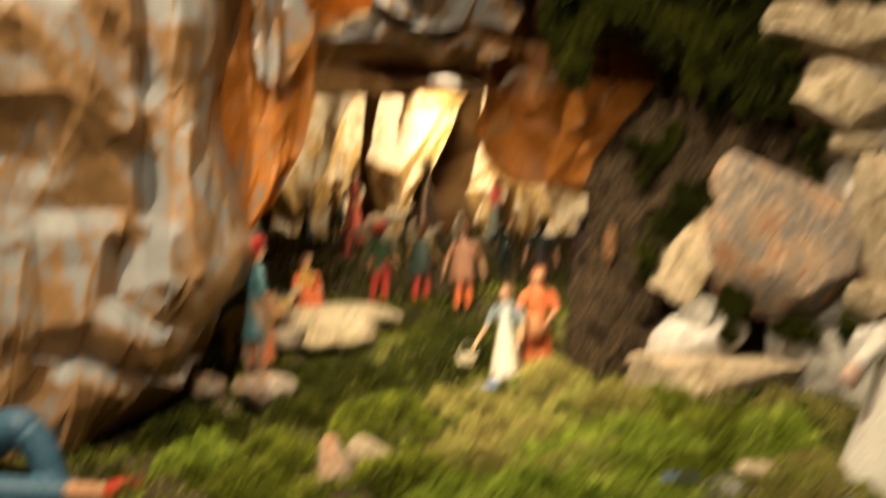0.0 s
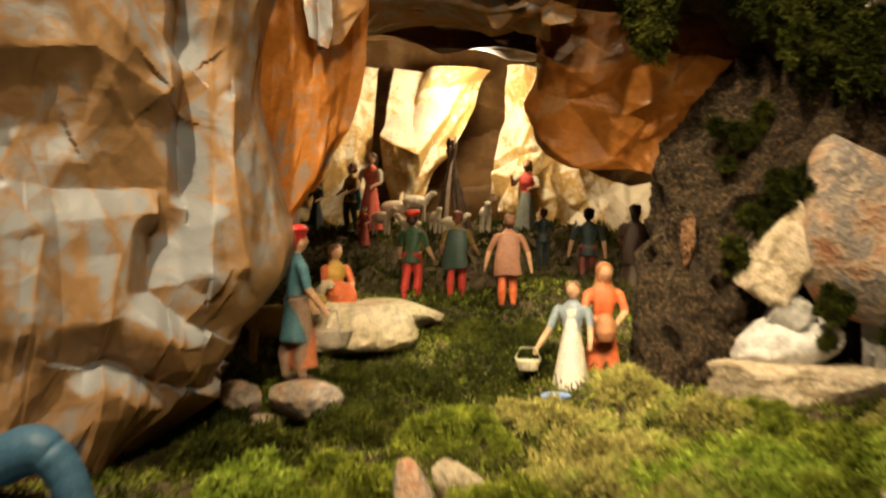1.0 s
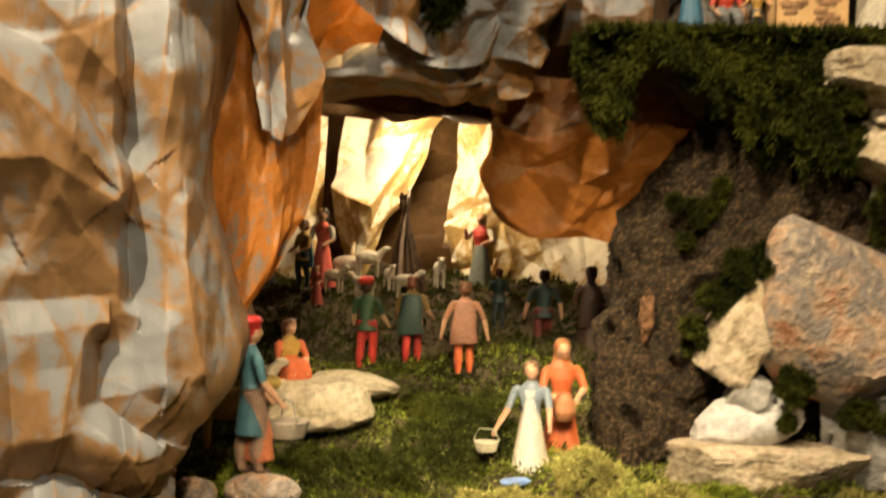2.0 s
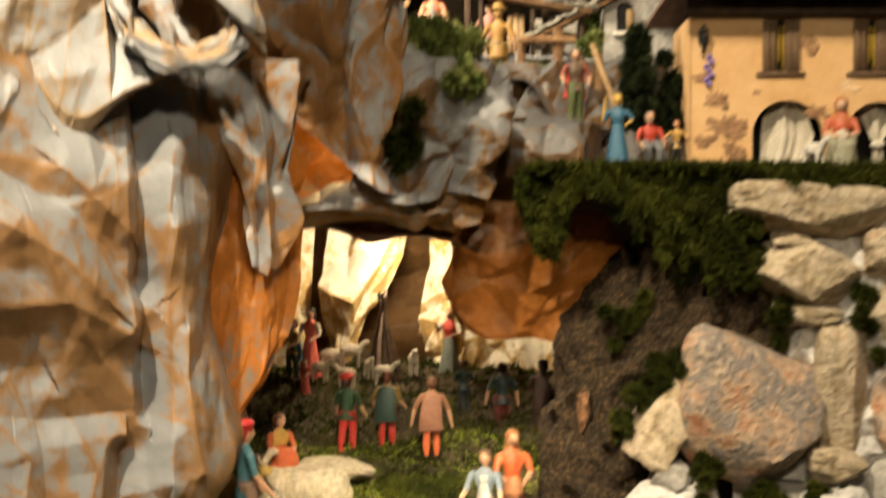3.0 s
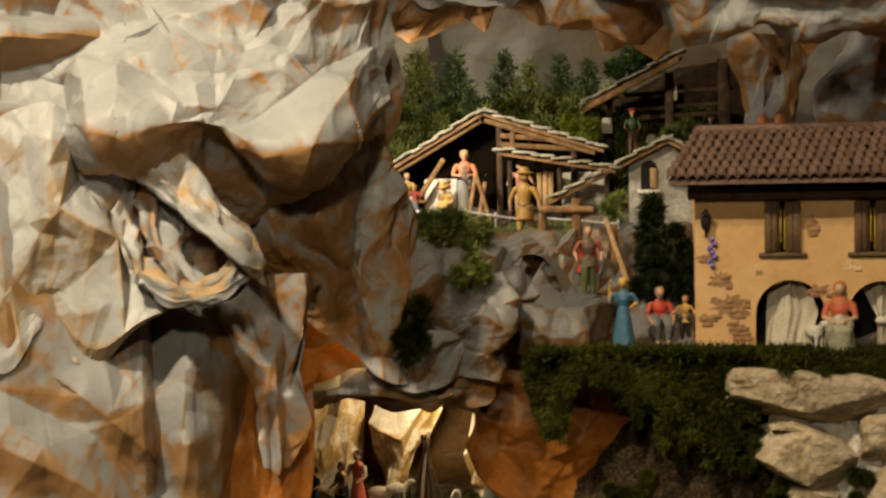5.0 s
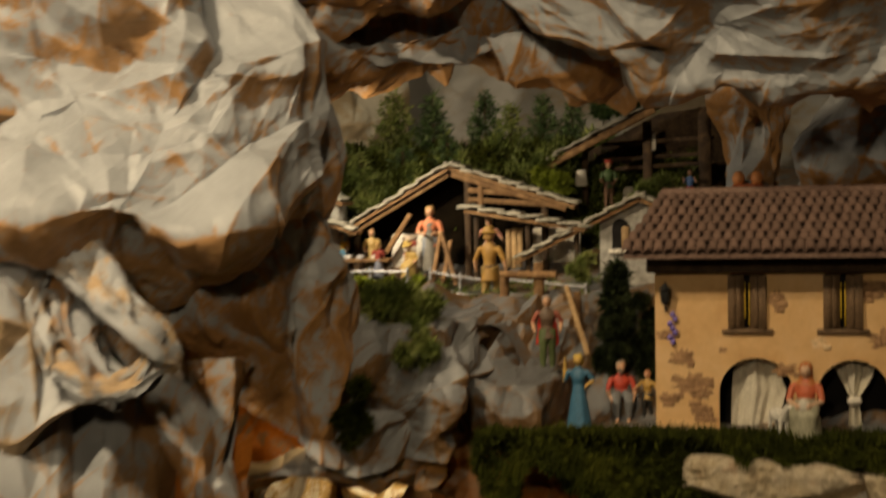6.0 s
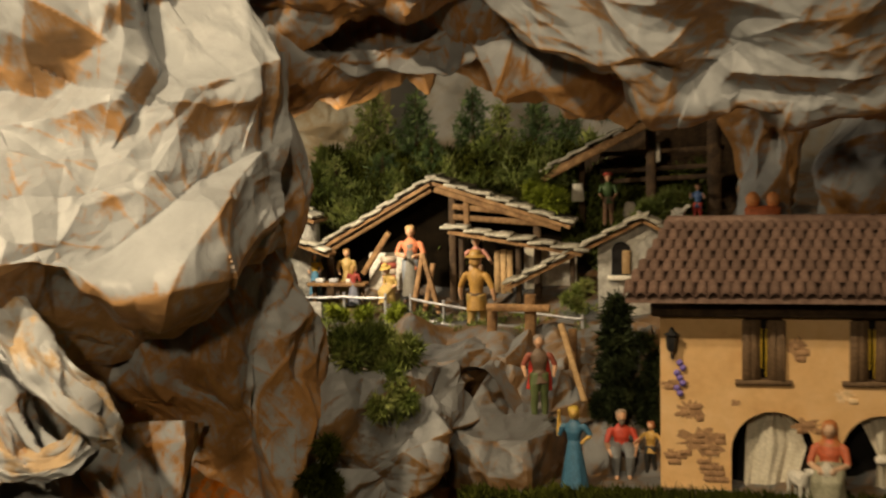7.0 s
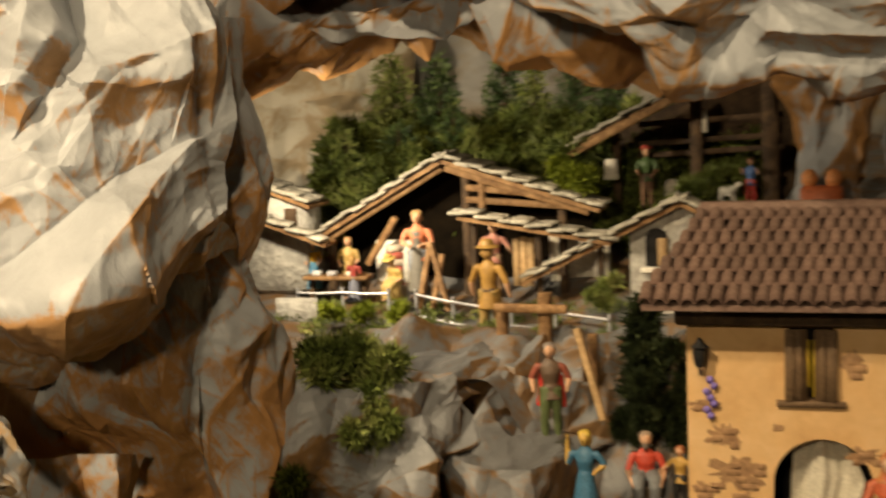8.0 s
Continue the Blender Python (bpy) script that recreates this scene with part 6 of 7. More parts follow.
cone_tree("small dark cypress beside the house", (0.275, 1.27, 0.29), 0.14, 0.030, 8000, M_CYPRESS, 541)


def slope_z(x, y):
    return terrace_z(x, y) + 0.012 + 0.055 * np.clip((y - 1.54) / 0.1, 0, 1) * np.clip((1.84 - y) / 0.1, 0, 1)


moss_carpet("village_moss", "mossy shrubs on the slope behind the chalet", -0.29, 0.34, 1.525, 1.88, 52000, lambda x, y: slope_z(x, y) + 0.016 * (lumps(x, y, 0.07, 31) + 0.8), M_BUSH, 0.016, 0.0040, 0.8, (0, -0.5), 551)
moss_carpet("village_dark_moss", "dark mossy shrubs on the slope behind the chalet", -0.29, 0.34, 1.53, 1.88, 32000, lambda x, y: slope_z(x, y) + 0.016 * (lumps(x, y, 0.07, 33) + 0.9), M_MOSS_DARK, 0.016, 0.0036, 0.8, (0, -0.5), 552)
moss_carpet("path_moss", "thin moss along the village fence", -0.25, 0.19, 1.34, 1.44, 7000, lambda x, y: terrace_z(x, y) + 0.002, M_BUSH, 0.009, 0.002, 0.8, (0, -0.3), 553, keep=lambda x, y: lumps(x, y, 0.05, 41) > 0.0)
moss_patch("leafy green shrub before the barn", (0.265, 1.46, 0.582), (0.05, 0.02, 0.016), 5000, M_BUSH, 0.013, 561, 0.4, "shrub", "shrub")
moss_patch("leafy green shrub beside the barn roof", (0.115, 1.50, 0.605), (0.045, 0.02, 0.022), 6000, M_MOSS, 0.013, 562, 0.4, "shrub", "shrub")
moss_patch("pale green leafy plant at the barn corner", (0.10, 1.53, 0.645), (0.028, 0.015, 0.016), 1200, M_BUSH, 0.018, 563, 0.6, "shrub", "shrub")
moss_patch("grey green tree crown at the backdrop", (0.21, 1.85, 0.74), (0.06, 0.03, 0.035), 6000, M_FIR, 0.016, 564, 0.5, "shrub", "shrub")
moss_patch("small green shrub before the chapel", (0.165, 1.38, 0.475), (0.018, 0.012, 0.016), 1600, M_BUSH, 0.010, 565, 0.5, "shrub", "shrub")
moss_patch("moss tuft below the chalet fence", (-0.10, 1.36, 0.455), (0.06, 0.015, 0.010), 2500, M_MOSS, 0.010, 566, 0.5)

# ---- painted figures ----
SKIN, FLESH = (0.62, 0.36, 0.22), (0.55, 0.30, 0.17)


def fused(shape, name, voxel):
    """Melts the pieces of a shape into one closed skin; every face keeps the paint of the piece it came from."""
    source = shape.mesh(name)
    ob = bpy.data.objects.new(name, source)
    scene.collection.objects.link(ob)
    mod = ob.modifiers.new("melt", "REMESH")
    mod.mode, mod.voxel_size, mod.adaptivity = "VOXEL", voxel, 0.0
    soft = ob.modifiers.new("soften", "SMOOTH")
    soft.factor, soft.iterations = 0.5, 3
    me = bpy.data.meshes.new_from_object(ob.evaluated_get(bpy.context.evaluated_depsgraph_get()))
    bpy.data.objects.remove(ob)
    tree = BVHTree.FromPolygons([v.co for v in source.vertices], [tuple(p.vertices) for p in source.polygons])
    paints = [p.material_index for p in source.polygons]
    me.materials.clear()
    for mat in shape.mats:
        me.materials.append(mat)
    slots = []
    for p in me.polygons:
        hit = tree.find_nearest(p.center)
        slots.append(paints[hit[2]] if hit[2] is not None else 0)
    me.polygons.foreach_set("material_index", slots)
    me.polygons.foreach_set("use_smooth", [True] * len(slots))
    me.update()
    return me


def figurine(label, at, h, yaw, top, bottom, hair=(0.10, 0.05, 0.03), skirt=True, apron=None, hat=None, arms=((0.15, -0.02, 0.62), (0.10, -0.14, 0.56)), arms_r=None, skin=SKIN, seated=False, lean=0.0, base=None, cape=None, sleeve=None, beard=None, group="crib figures", extra=None, turn=0.0, coat=0.44):
    """A painted crib figure as one plain mesh; its front looks along -y before it is turned."""
    s = Shape()
    T, B, S, H = paint(top), paint(bottom), paint(skin), paint(hair)
    lift = -0.24 if seated else 0.0
    ct, st = math.cos(radians(turn)), math.sin(radians(turn))

    def P(x, y, z):
        z = z + (lift if z > 0.3 else 0)
        return (x, y + lean * max(0.0, z - 0.45), z)

    def Q(x, y, z):
        """Places of the head, which may be turned aside."""
        return P(x * ct - y * st, x * st + y * ct, z)

    if base:
        s.tube([(0, 0, -0.01), (0, 0, 0.02), (0, 0, 0.03)], [0.17, 0.165, 0.15], paint(base), 14)
    if seated:
        for k in (-1, 1):
            s.tube([P(0.05 * k, 0.03, 0.57), (0.075 * k, -0.12, 0.31), (0.075 * k, -0.19, 0.25), (0.07 * k, -0.185, 0.13), (0.065 * k, -0.18, 0.03)], [0.075, 0.066, 0.056, 0.044, 0.030], B, 10)
            s.ball((0.065 * k, -0.215, 0.022), (0.028, 0.055, 0.024), S, 8, 5)
        if skirt:
            s.tube([(0, -0.11, 0.03), (0, -0.10, 0.12), (0, -0.09, 0.22), (0, -0.05, 0.31), (0, 0.0, 0.38)], [(0.16, 0.15), (0.15, 0.15), (0.135, 0.15), (0.11, 0.12), (0.075, 0.06)], B, 16)
        s.box((0, 0.06, 0.12), (0.24, 0.2, 0.24), paint((0.16, 0.12, 0.08)), bevel=0.2)
    elif skirt:
        n = 28
        rings = [(0.02, 0.150, 0.135), (0.03, 0.158, 0.142), (0.12, 0.146, 0.128), (0.24, 0.126, 0.110), (0.38, 0.104, 0.090), (0.50, 0.084, 0.068), (0.58, 0.070, 0.056)]
        verts = []
        for z, a, b in rings:
            for k in range(n):
                t = 2 * math.pi * k / n
                w = 1 + (0.10 * math.sin(5 * t + 7 * h) + 0.07 * math.sin(9 * t + 40 * h)) * (0.62 - z)
                verts.append((a * w * math.cos(t), b * w * math.sin(t), z))
        faces = [(i * n + k, i * n + (k + 1) % n, i * n + n + (k + 1) % n, i * n + n + k) for i in range(len(rings) - 1) for k in range(n)]
        s.add(verts, faces + [tuple(range(n - 1, -1, -1)), tuple(range(len(verts) - n, len(verts)))], B)
        for k in (-1, 1):
            s.ball((0.05 * k, -0.12, 0.018), (0.030, 0.055, 0.022), S, 8, 5)
    else:
        for k, step in ((-1, -0.035), (1, 0.03)):
            s.tube([(0.042 * k, 0, 0.55), (0.05 * k, -0.02 + 0.4 * step, 0.42), (0.052 * k, -0.012 + step, 0.28), (0.055 * k, 0.012 + step, 0.16), (0.056 * k, step, 0.03)], [0.064, 0.056, 0.042, 0.044, 0.026], B, 10)
            s.ball((0.058 * k, -0.03 + step, 0.022), (0.030, 0.060, 0.024), paint((0.10, 0.06, 0.04)), 8, 5)
    if apron:
        s.tube([(0, -0.062, 0.09), (0, -0.055, 0.3), (0, -0.045, 0.5), P(0, -0.030, 0.60), P(0, -0.024, 0.76)], [(0.105, 0.090), (0.085, 0.066), (0.062, 0.044), (0.048, 0.045), (0.05, 0.048)], paint(apron), 14)
    s.tube([P(0, 0, 0.50), P(0, 0.005, 0.60), P(0, -0.006, 0.70), P(0, 0.0, 0.77), P(0, 0.005, 0.812), P(0, 0.008, 0.845)], [(0.082, 0.064), (0.068, 0.052), (0.088, 0.066), (0.098, 0.054), (0.062, 0.042), (0.030, 0.030)], T, 14)
    if not skirt and not seated:
        s.tube([(0, 0, coat), (0, 0, 0.5 * coat + 0.27), (0, 0, 0.54)], [(0.112, 0.092), (0.094, 0.076), (0.076, 0.060)], T, 14)
        s.tube([(0, 0, 0.535), (0, 0, 0.565)], [(0.080, 0.064), (0.077, 0.061)], paint((0.09, 0.05, 0.03)), 14)
    if cape:
        s.tube([P(0, 0.055, 0.34), P(0.01, 0.06, 0.48), P(0, 0.052, 0.64), P(0, 0.03, 0.79)], [(0.145, 0.045), (0.13, 0.045), (0.118, 0.045), (0.085, 0.045)], paint(cape), 14)
    for k, (e, hd) in ((-1, arms), (1, arms_r or arms)):
        s.tube([P(0.085 * k, 0.002, 0.785), P(0.118 * k, 0.0, 0.755), P((0.12 + e[0]) / 2 * k, e[1] / 2, (0.755 + e[2]) / 2), P(e[0] * k, e[1], e[2])], [0.030, 0.036, 0.033, 0.030], paint(sleeve) if sleeve else T, 9)
        s.tube([P(e[0] * k, e[1], e[2]), P((e[0] + hd[0]) / 2 * k, (e[1] + hd[1]) / 2, (e[2] + hd[2]) / 2), P(hd[0] * k, hd[1], hd[2])], [0.028, 0.025, 0.017], S, 9)
        s.ball(P(hd[0] * k, hd[1] - 0.012, hd[2] - 0.012), (0.020, 0.026, 0.024), S, 8, 5)
    s.tube([P(0, 0.006, 0.81), Q(0, 0.0, 0.885)], 0.027, S, 9)
    s.ball(Q(0, -0.008, 0.925), (0.052, 0.060, 0.070), S, 14, 10)
    s.ball(Q(0, -0.022, 0.888), (0.034, 0.040, 0.034), S, 10, 7)
    s.ball(Q(0, -0.068, 0.918), (0.011, 0.014, 0.017), S, 7, 5)
    if not (hat and hat[0] == "scarf"):
        s.ball(Q(0, 0.010, 0.955), (0.062, 0.064, 0.052), H, 16, 10, 0.35)
        s.ball(Q(0, 0.032, 0.915), (0.058, 0.046, 0.062), H, 14, 9, 0.35)
    if skirt and not hat:
        s.tube([Q(0, 0.035, 0.95), Q(0.01, 0.052, 0.87), Q(0, 0.055, 0.79)], [0.048, 0.046, 0.026], H, 9)
    if beard:
        s.ball(Q(0, -0.052, 0.872), (0.036, 0.028, 0.046), paint(beard), 8, 6, 0.2)
    if hat:
        kind, col = hat
        if kind == "beret":
            s.tube([Q(0, 0.015, 0.958), Q(0, 0.018, 0.985), Q(0.012, 0.022, 1.02), Q(0.012, 0.022, 1.035)], [0.066, 0.092, 0.072, 0.025], paint(col), 14)
        elif kind == "scarf":
            s.ball(Q(0, 0.012, 0.940), (0.066, 0.066, 0.074), paint(col), 14, 9)
            s.tube([Q(0, 0.03, 0.93), Q(0, 0.03, 0.84), P(0, 0.01, 0.77)], [(0.058, 0.045), (0.066, 0.046), (0.105, 0.065)], paint(col), 14)
            s.ball(Q(0, -0.030, 0.922), (0.042, 0.046, 0.056), S, 10, 7)
        else:
            s.tube([Q(0, 0.008, 0.962), Q(0, 0.008, 0.974), Q(0, 0.01, 0.986), Q(0, 0.01, 1.035), Q(0, 0.01, 1.05)], [0.118, 0.112, 0.070, 0.058, 0.035], paint(col), 16)
    if extra:
        extra(s)
    me = fused(s, "figurine", 0.0105)
    me.transform(Matrix.Diagonal((1.10 * h, 1.10 * h, h, 1.0)))
    ob = part("figurine", me)
    ob.matrix_world = pose(*at, 0, 0, yaw)
    return tagged(ob, label, "figurine", group)


def basket(x, y, z, r, col=(0.35, 0.25, 0.13)):
    def add(s):
        s.tube([(x, y, z), (x, y, z + r * 0.9)], [r * 0.75, r], paint(col), 10)
        s.tube([(x - r, y, z + r), (x - r * 0.6, y, z + r * 1.9), (x + r * 0.6, y, z + r * 1.9), (x + r, y, z + r)], r * 0.1, paint(col), 6)
    return add


def jug(x, y, z, r, col=(0.45, 0.20, 0.09)):
    def add(s):
        s.tube([(x, y, z), (x, y, z + r * 0.8), (x, y, z + r * 1.8), (x, y, z + r * 2.4)], [r * 0.6, r, r * 0.8, r * 0.4], paint(col), 10)
    return add


RED, GREEN, TEAL, ORANGE, BROWN, OCHRE, BLUE, DARK = (0.50, 0.04, 0.03), (0.03, 0.08, 0.035), (0.06, 0.16, 0.20), (0.66, 0.15, 0.05), (0.20, 0.09, 0.045), (0.42, 0.24, 0.06), (0.07, 0.22, 0.36), (0.02, 0.03, 0.03)
CREAMY, PALE, YELLOW, PINK, STEEL = (0.60, 0.54, 0.42), (0.62, 0.60, 0.55), (0.60, 0.40, 0.10), (0.66, 0.24, 0.17), (0.22, 0.28, 0.33)


def gz(x, y):
    return float(ground_z(np.array(x), np.array(y)))


figurine("woman figure in teal dress with red hair and orange apron", (-0.276, 0.933, -0.194), 0.158, 118, TEAL, (0.30, 0.20, 0.14), (0.50, 0.03, 0.03), False, (0.60, 0.20, 0.09), ("beret", (0.50, 0.03, 0.03)), ((0.13, -0.03, 0.62), (0.10, -0.16, 0.46)), extra=basket(0, -0.24, 0.22, 0.13, (0.32, 0.28, 0.22)), coat=0.26)
figurine("kneeling girl figure in orange dress on the flat rock", (-0.268, 1.150, -0.145), 0.120, 35, (0.58, 0.36, 0.08), ORANGE, (0.22, 0.10, 0.05), True, None, None, ((0.14, -0.06, 0.62), (0.06, -0.2, 0.50)), seated=True, sleeve=ORANGE, turn=20)
figurine("woman figure in white apron carrying a basket", (0.014, 1.060, -0.219), 0.133, -10, STEEL, CREAMY, (0.20, 0.11, 0.055), True, PALE, None, ((0.17, 0.0, 0.60), (0.27, -0.05, 0.40)), ((0.15, -0.05, 0.62), (0.17, -0.16, 0.46)), extra=basket(-0.32, -0.08, 0.24, 0.10, (0.50, 0.46, 0.34)))
figurine("woman figure in orange robe holding a brown jug", (0.050, 1.105, -0.212), 0.146, 10, ORANGE, ORANGE, (0.25, 0.12, 0.06), True, None, ("scarf", (0.40, 0.16, 0.06)), ((0.15, -0.05, 0.62), (0.06, -0.17, 0.55)), extra=jug(-0.03, -0.2, 0.40, 0.09))
figurine("man figure in green coat with red beret and red trousers", (-0.188, 1.265, -0.127), 0.115, 160, GREEN, RED, (0.05, 0.02, 0.01), False, None, ("beret", (0.62, 0.05, 0.03)), ((0.15, -0.03, 0.62), (0.19, -0.10, 0.50)))
figurine("man figure in dark green waistcoat and red trousers", (-0.133, 1.300, -0.122), 0.113, 170, (0.20, 0.13, 0.03), RED, (0.16, 0.05, 0.02), False, None, None, ((0.16, 0.0, 0.62), (0.20, -0.12, 0.52)), cape=(0.03, 0.06, 0.05))
figurine("man figure in brown cloak seen from behind", (-0.065, 1.250, -0.128), 0.116, 180, (0.30, 0.14, 0.08), ORANGE, (0.12, 0.05, 0.02), False, None, None, ((0.19, 0.0, 0.60), (0.23, -0.04, 0.40)), cape=(0.27, 0.13, 0.08))
figurine("man figure in dark teal jacket among the crowd", (-0.023, 1.385, -0.082), 0.080, 175, (0.02, 0.05, 0.05), DARK, (0.10, 0.03, 0.015), False)
figurine("man figure in dark coat with dark red trousers", (0.036, 1.350, -0.112), 0.112, 185, (0.015, 0.035, 0.035), (0.12, 0.02, 0.015), (0.03, 0.015, 0.01), False, None, None, ((0.17, 0.0, 0.62), (0.20, -0.04, 0.44)))
figurine("cloaked dark brown figure beside the bark", (0.096, 1.340, -0.112), 0.118, 190, (0.06, 0.03, 0.018), (0.05, 0.025, 0.015), (0.03, 0.015, 0.01), True, None, None, cape=(0.05, 0.025, 0.015))
figurine("girl figure in red bodice and grey blue skirt with raised arm", (-0.050, 1.525, -0.042), 0.112, -15, (0.55, 0.07, 0.05), (0.22, 0.25, 0.22), (0.35, 0.22, 0.07), True, None, None, ((0.16, -0.02, 0.66), (0.16, -0.10, 0.80)), ((0.16, -0.05, 0.64), (0.06, -0.14, 0.62)), cape=YELLOW, sleeve=CREAMY)
figurine("woman figure in bright red dress with dark hair", (-0.270, 1.470, -0.040), 0.112, -25, (0.70, 0.14, 0.09), (0.68, 0.14, 0.10), (0.03, 0.02, 0.015), True, None, None, sleeve=CREAMY)
figurine("man figure with blue sash and ochre shirt", (-0.295, 1.455, -0.042), 0.098, -50, (0.45, 0.28, 0.08), (0.03, 0.06, 0.06), (0.14, 0.07, 0.03), False, None, None, cape=BLUE)
figurine("small child figure in red clothes among the sheep", (-0.272, 1.425, -0.060), 0.055, -20, (0.42, 0.09, 0.06), (0.40, 0.08, 0.06), (0.12, 0.06, 0.03), True)
figurine("dark seated figure with a tall black hat", (-0.352, 1.500, -0.040), 0.075, -30, (0.05, 0.06, 0.07), DARK, (0.02, 0.015, 0.01), True, None, ("brim", (0.015, 0.012, 0.01)), seated=False)
figurine("girl figure in long blue dress with yellow hair", (0.188, 1.130, 0.280), 0.101, -5, (0.05, 0.16, 0.27), (0.05, 0.16, 0.27), (0.60, 0.42, 0.08), True, None, None, ((0.17, 0.02, 0.64), (0.15, -0.03, 0.96)), ((0.18, 0.0, 0.66), (0.10, -0.06, 0.60)), skin=(0.60, 0.38, 0.10), base=(0.04, 0.04, 0.03))
figurine("bearded man figure in red jacket sitting on a log", (0.238, 1.200, 0.283), 0.106, 10, (0.50, 0.06, 0.035), (0.16, 0.17, 0.18), (0.30, 0.22, 0.16), False, None, None, ((0.16, -0.04, 0.62), (0.12, -0.18, 0.52)), seated=True, beard=(0.16, 0.13, 0.11))
figurine("boy figure in yellow shirt and black shorts", (0.274, 1.195, 0.283), 0.068, -20, (0.46, 0.28, 0.07), (0.02, 0.02, 0.02), (0.32, 0.12, 0.05), False, None, None, ((0.18, -0.02, 0.68), (0.24, -0.12, 0.62)))
figurine("soldier figure in green and red tunic with red cape", (0.136, 1.215, 0.346), 0.106, 10, (0.14, 0.09, 0.06), (0.10, 0.13, 0.05), (0.24, 0.20, 0.18), False, None, None, ((0.17, 0.0, 0.64), (0.15, -0.08, 0.55)), cape=RED, base=(0.05, 0.05, 0.04), sleeve=(0.30, 0.08, 0.05))
figurine("seated girl figure with orange hair and pale olive skirt", (0.478, 1.108, 0.279), 0.126, -10, (0.55, 0.13, 0.06), (0.34, 0.33, 0.24), (0.45, 0.15, 0.04), True, None, ("scarf", (0.48, 0.17, 0.055)), ((0.15, -0.05, 0.62), (0.05, -0.18, 0.60)), seated=True, sleeve=(0.55, 0.14, 0.065), skin=(0.66, 0.44, 0.30), extra=jug(0.0, -0.15, 0.28, 0.06, (0.60, 0.56, 0.48)))
figurine("ochre cloaked shepherd figure with a broad hat", (0.027, 1.385, 0.415), 0.122, 165, (0.38, 0.21, 0.05), (0.34, 0.22, 0.07), (0.30, 0.17, 0.05), False, None, ("brim", (0.32, 0.19, 0.05)), ((0.18, 0.0, 0.62), (0.19, -0.03, 0.50)), base=(0.20, 0.17, 0.06), coat=0.36)
figurine("man figure in orange shirt with a grey apron", (-0.075, 1.432, 0.463), 0.110, 5, (0.64, 0.22, 0.11), (0.20, 0.22, 0.26), (0.45, 0.28, 0.12), False, (0.16, 0.15, 0.13), None, ((0.16, -0.03, 0.63), (0.05, -0.16, 0.62)))
figurine("ochre figure working at a bench", (-0.174, 1.450, 0.460), 0.078, 10, (0.50, 0.34, 0.12), (0.40, 0.28, 0.10), (0.30, 0.17, 0.06), True)
figurine("small figure in yellow shirt and blue scarf", (-0.222, 1.450, 0.470), 0.062, 10, (0.62, 0.38, 0.04), BLUE, (0.20, 0.10, 0.04), True, None, ("scarf", (0.12, 0.25, 0.34)))
figurine("kneeling ochre figure with a straw hat", (-0.103, 1.425, 0.462), 0.072, -30, (0.52, 0.36, 0.12), (0.48, 0.34, 0.13), (0.30, 0.18, 0.06), True, None, ("brim", (0.50, 0.35, 0.10)), seated=True, lean=-0.5)
figurine("white haired man figure in pink shirt", (0.012, 1.470, 0.462), 0.092, 10, (0.62, 0.28, 0.22), (0.50, 0.34, 0.22), (0.60, 0.55, 0.45), False, None, None, ((0.18, -0.02, 0.66), (0.22, -0.08, 0.60)))
figurine("small dark figure behind the bench", (-0.155, 1.415, 0.460), 0.058, 170, (0.30, 0.05, 0.04), (0.16, 0.17, 0.22), (0.35, 0.20, 0.06), True)
figurine("hunter figure in green jacket with red cap", (0.194, 1.545, 0.562), 0.076, 5, (0.08, 0.14, 0.05), (0.25, 0.15, 0.10), (0.15, 0.07, 0.03), False, None, ("beret", (0.40, 0.06, 0.04)))
figurine("boy figure in blue shirt and red trousers", (0.322, 1.545, 0.562), 0.060, -20, (0.08, 0.16, 0.38), (0.48, 0.06, 0.05), (0.12, 0.06, 0.03), False, None, None, ((0.16, 0.0, 0.66), (0.14, -0.08, 0.80)))


def reclining():
    """The reclining man in blue: bent knees and one leg stretched out."""
    s = Shape()
    b, f = paint((0.055, 0.15, 0.26)), paint(FLESH)
    knee = smooth_line([(-0.60, 0.66, -0.25), (-0.53, 0.65, -0.246), (-0.48, 0.645, -0.240), (-0.440, 0.64, -0.226), (-0.416, 0.64, -0.246), (-0.402, 0.64, -0.280)], 40)
    s.tube([tuple(p) for p in knee], [float(q) * (1 + 0.02 * math.sin(1.9 * i)) for i, q in enumerate(np.interp(np.linspace(0, 1, 40), [0, 0.4, 0.6, 0.8, 1], [0.030, 0.022, 0.0215, 0.018, 0.016]))], b, 16)
    low = smooth_line([(-0.60, 0.63, -0.290), (-0.48, 0.62, -0.288), (-0.42, 0.622, -0.288), (-0.372, 0.63, -0.288)], 30)
    s.tube([tuple(p) for p in low], [float(q) * (1 + 0.06 * math.sin(1.7 * i) * (i > 18)) for i, q in enumerate(np.linspace(0.021, 0.0145, 30))], b, 16)
    s.tube([(-0.39, 0.625, -0.286), (-0.35, 0.625, -0.286), (-0.325, 0.625, -0.286)], [0.012, 0.011, 0.011], f, 10)
    s.tube([(-0.336, 0.625, -0.286), (-0.322, 0.625, -0.284), (-0.302, 0.625, -0.286), (-0.288, 0.625, -0.288)], [0.013, 0.016, 0.0145, 0.007], paint((0.55, 0.06, 0.03)), 12)
    s.tube([(-0.56, 0.64, -0.25), (-0.60, 0.625, -0.20), (-0.64, 0.62, -0.14)], [0.04, 0.046, 0.02], b, 12)
    s.ball((-0.655, 0.62, -0.105), (0.022, 0.025, 0.028), f, 10, 7)
    return tagged(part("figurine", fused(s, "figurine", 0.0022)), "reclining man figure in blue with red shoes", "figurine", "crib figures")


reclining()


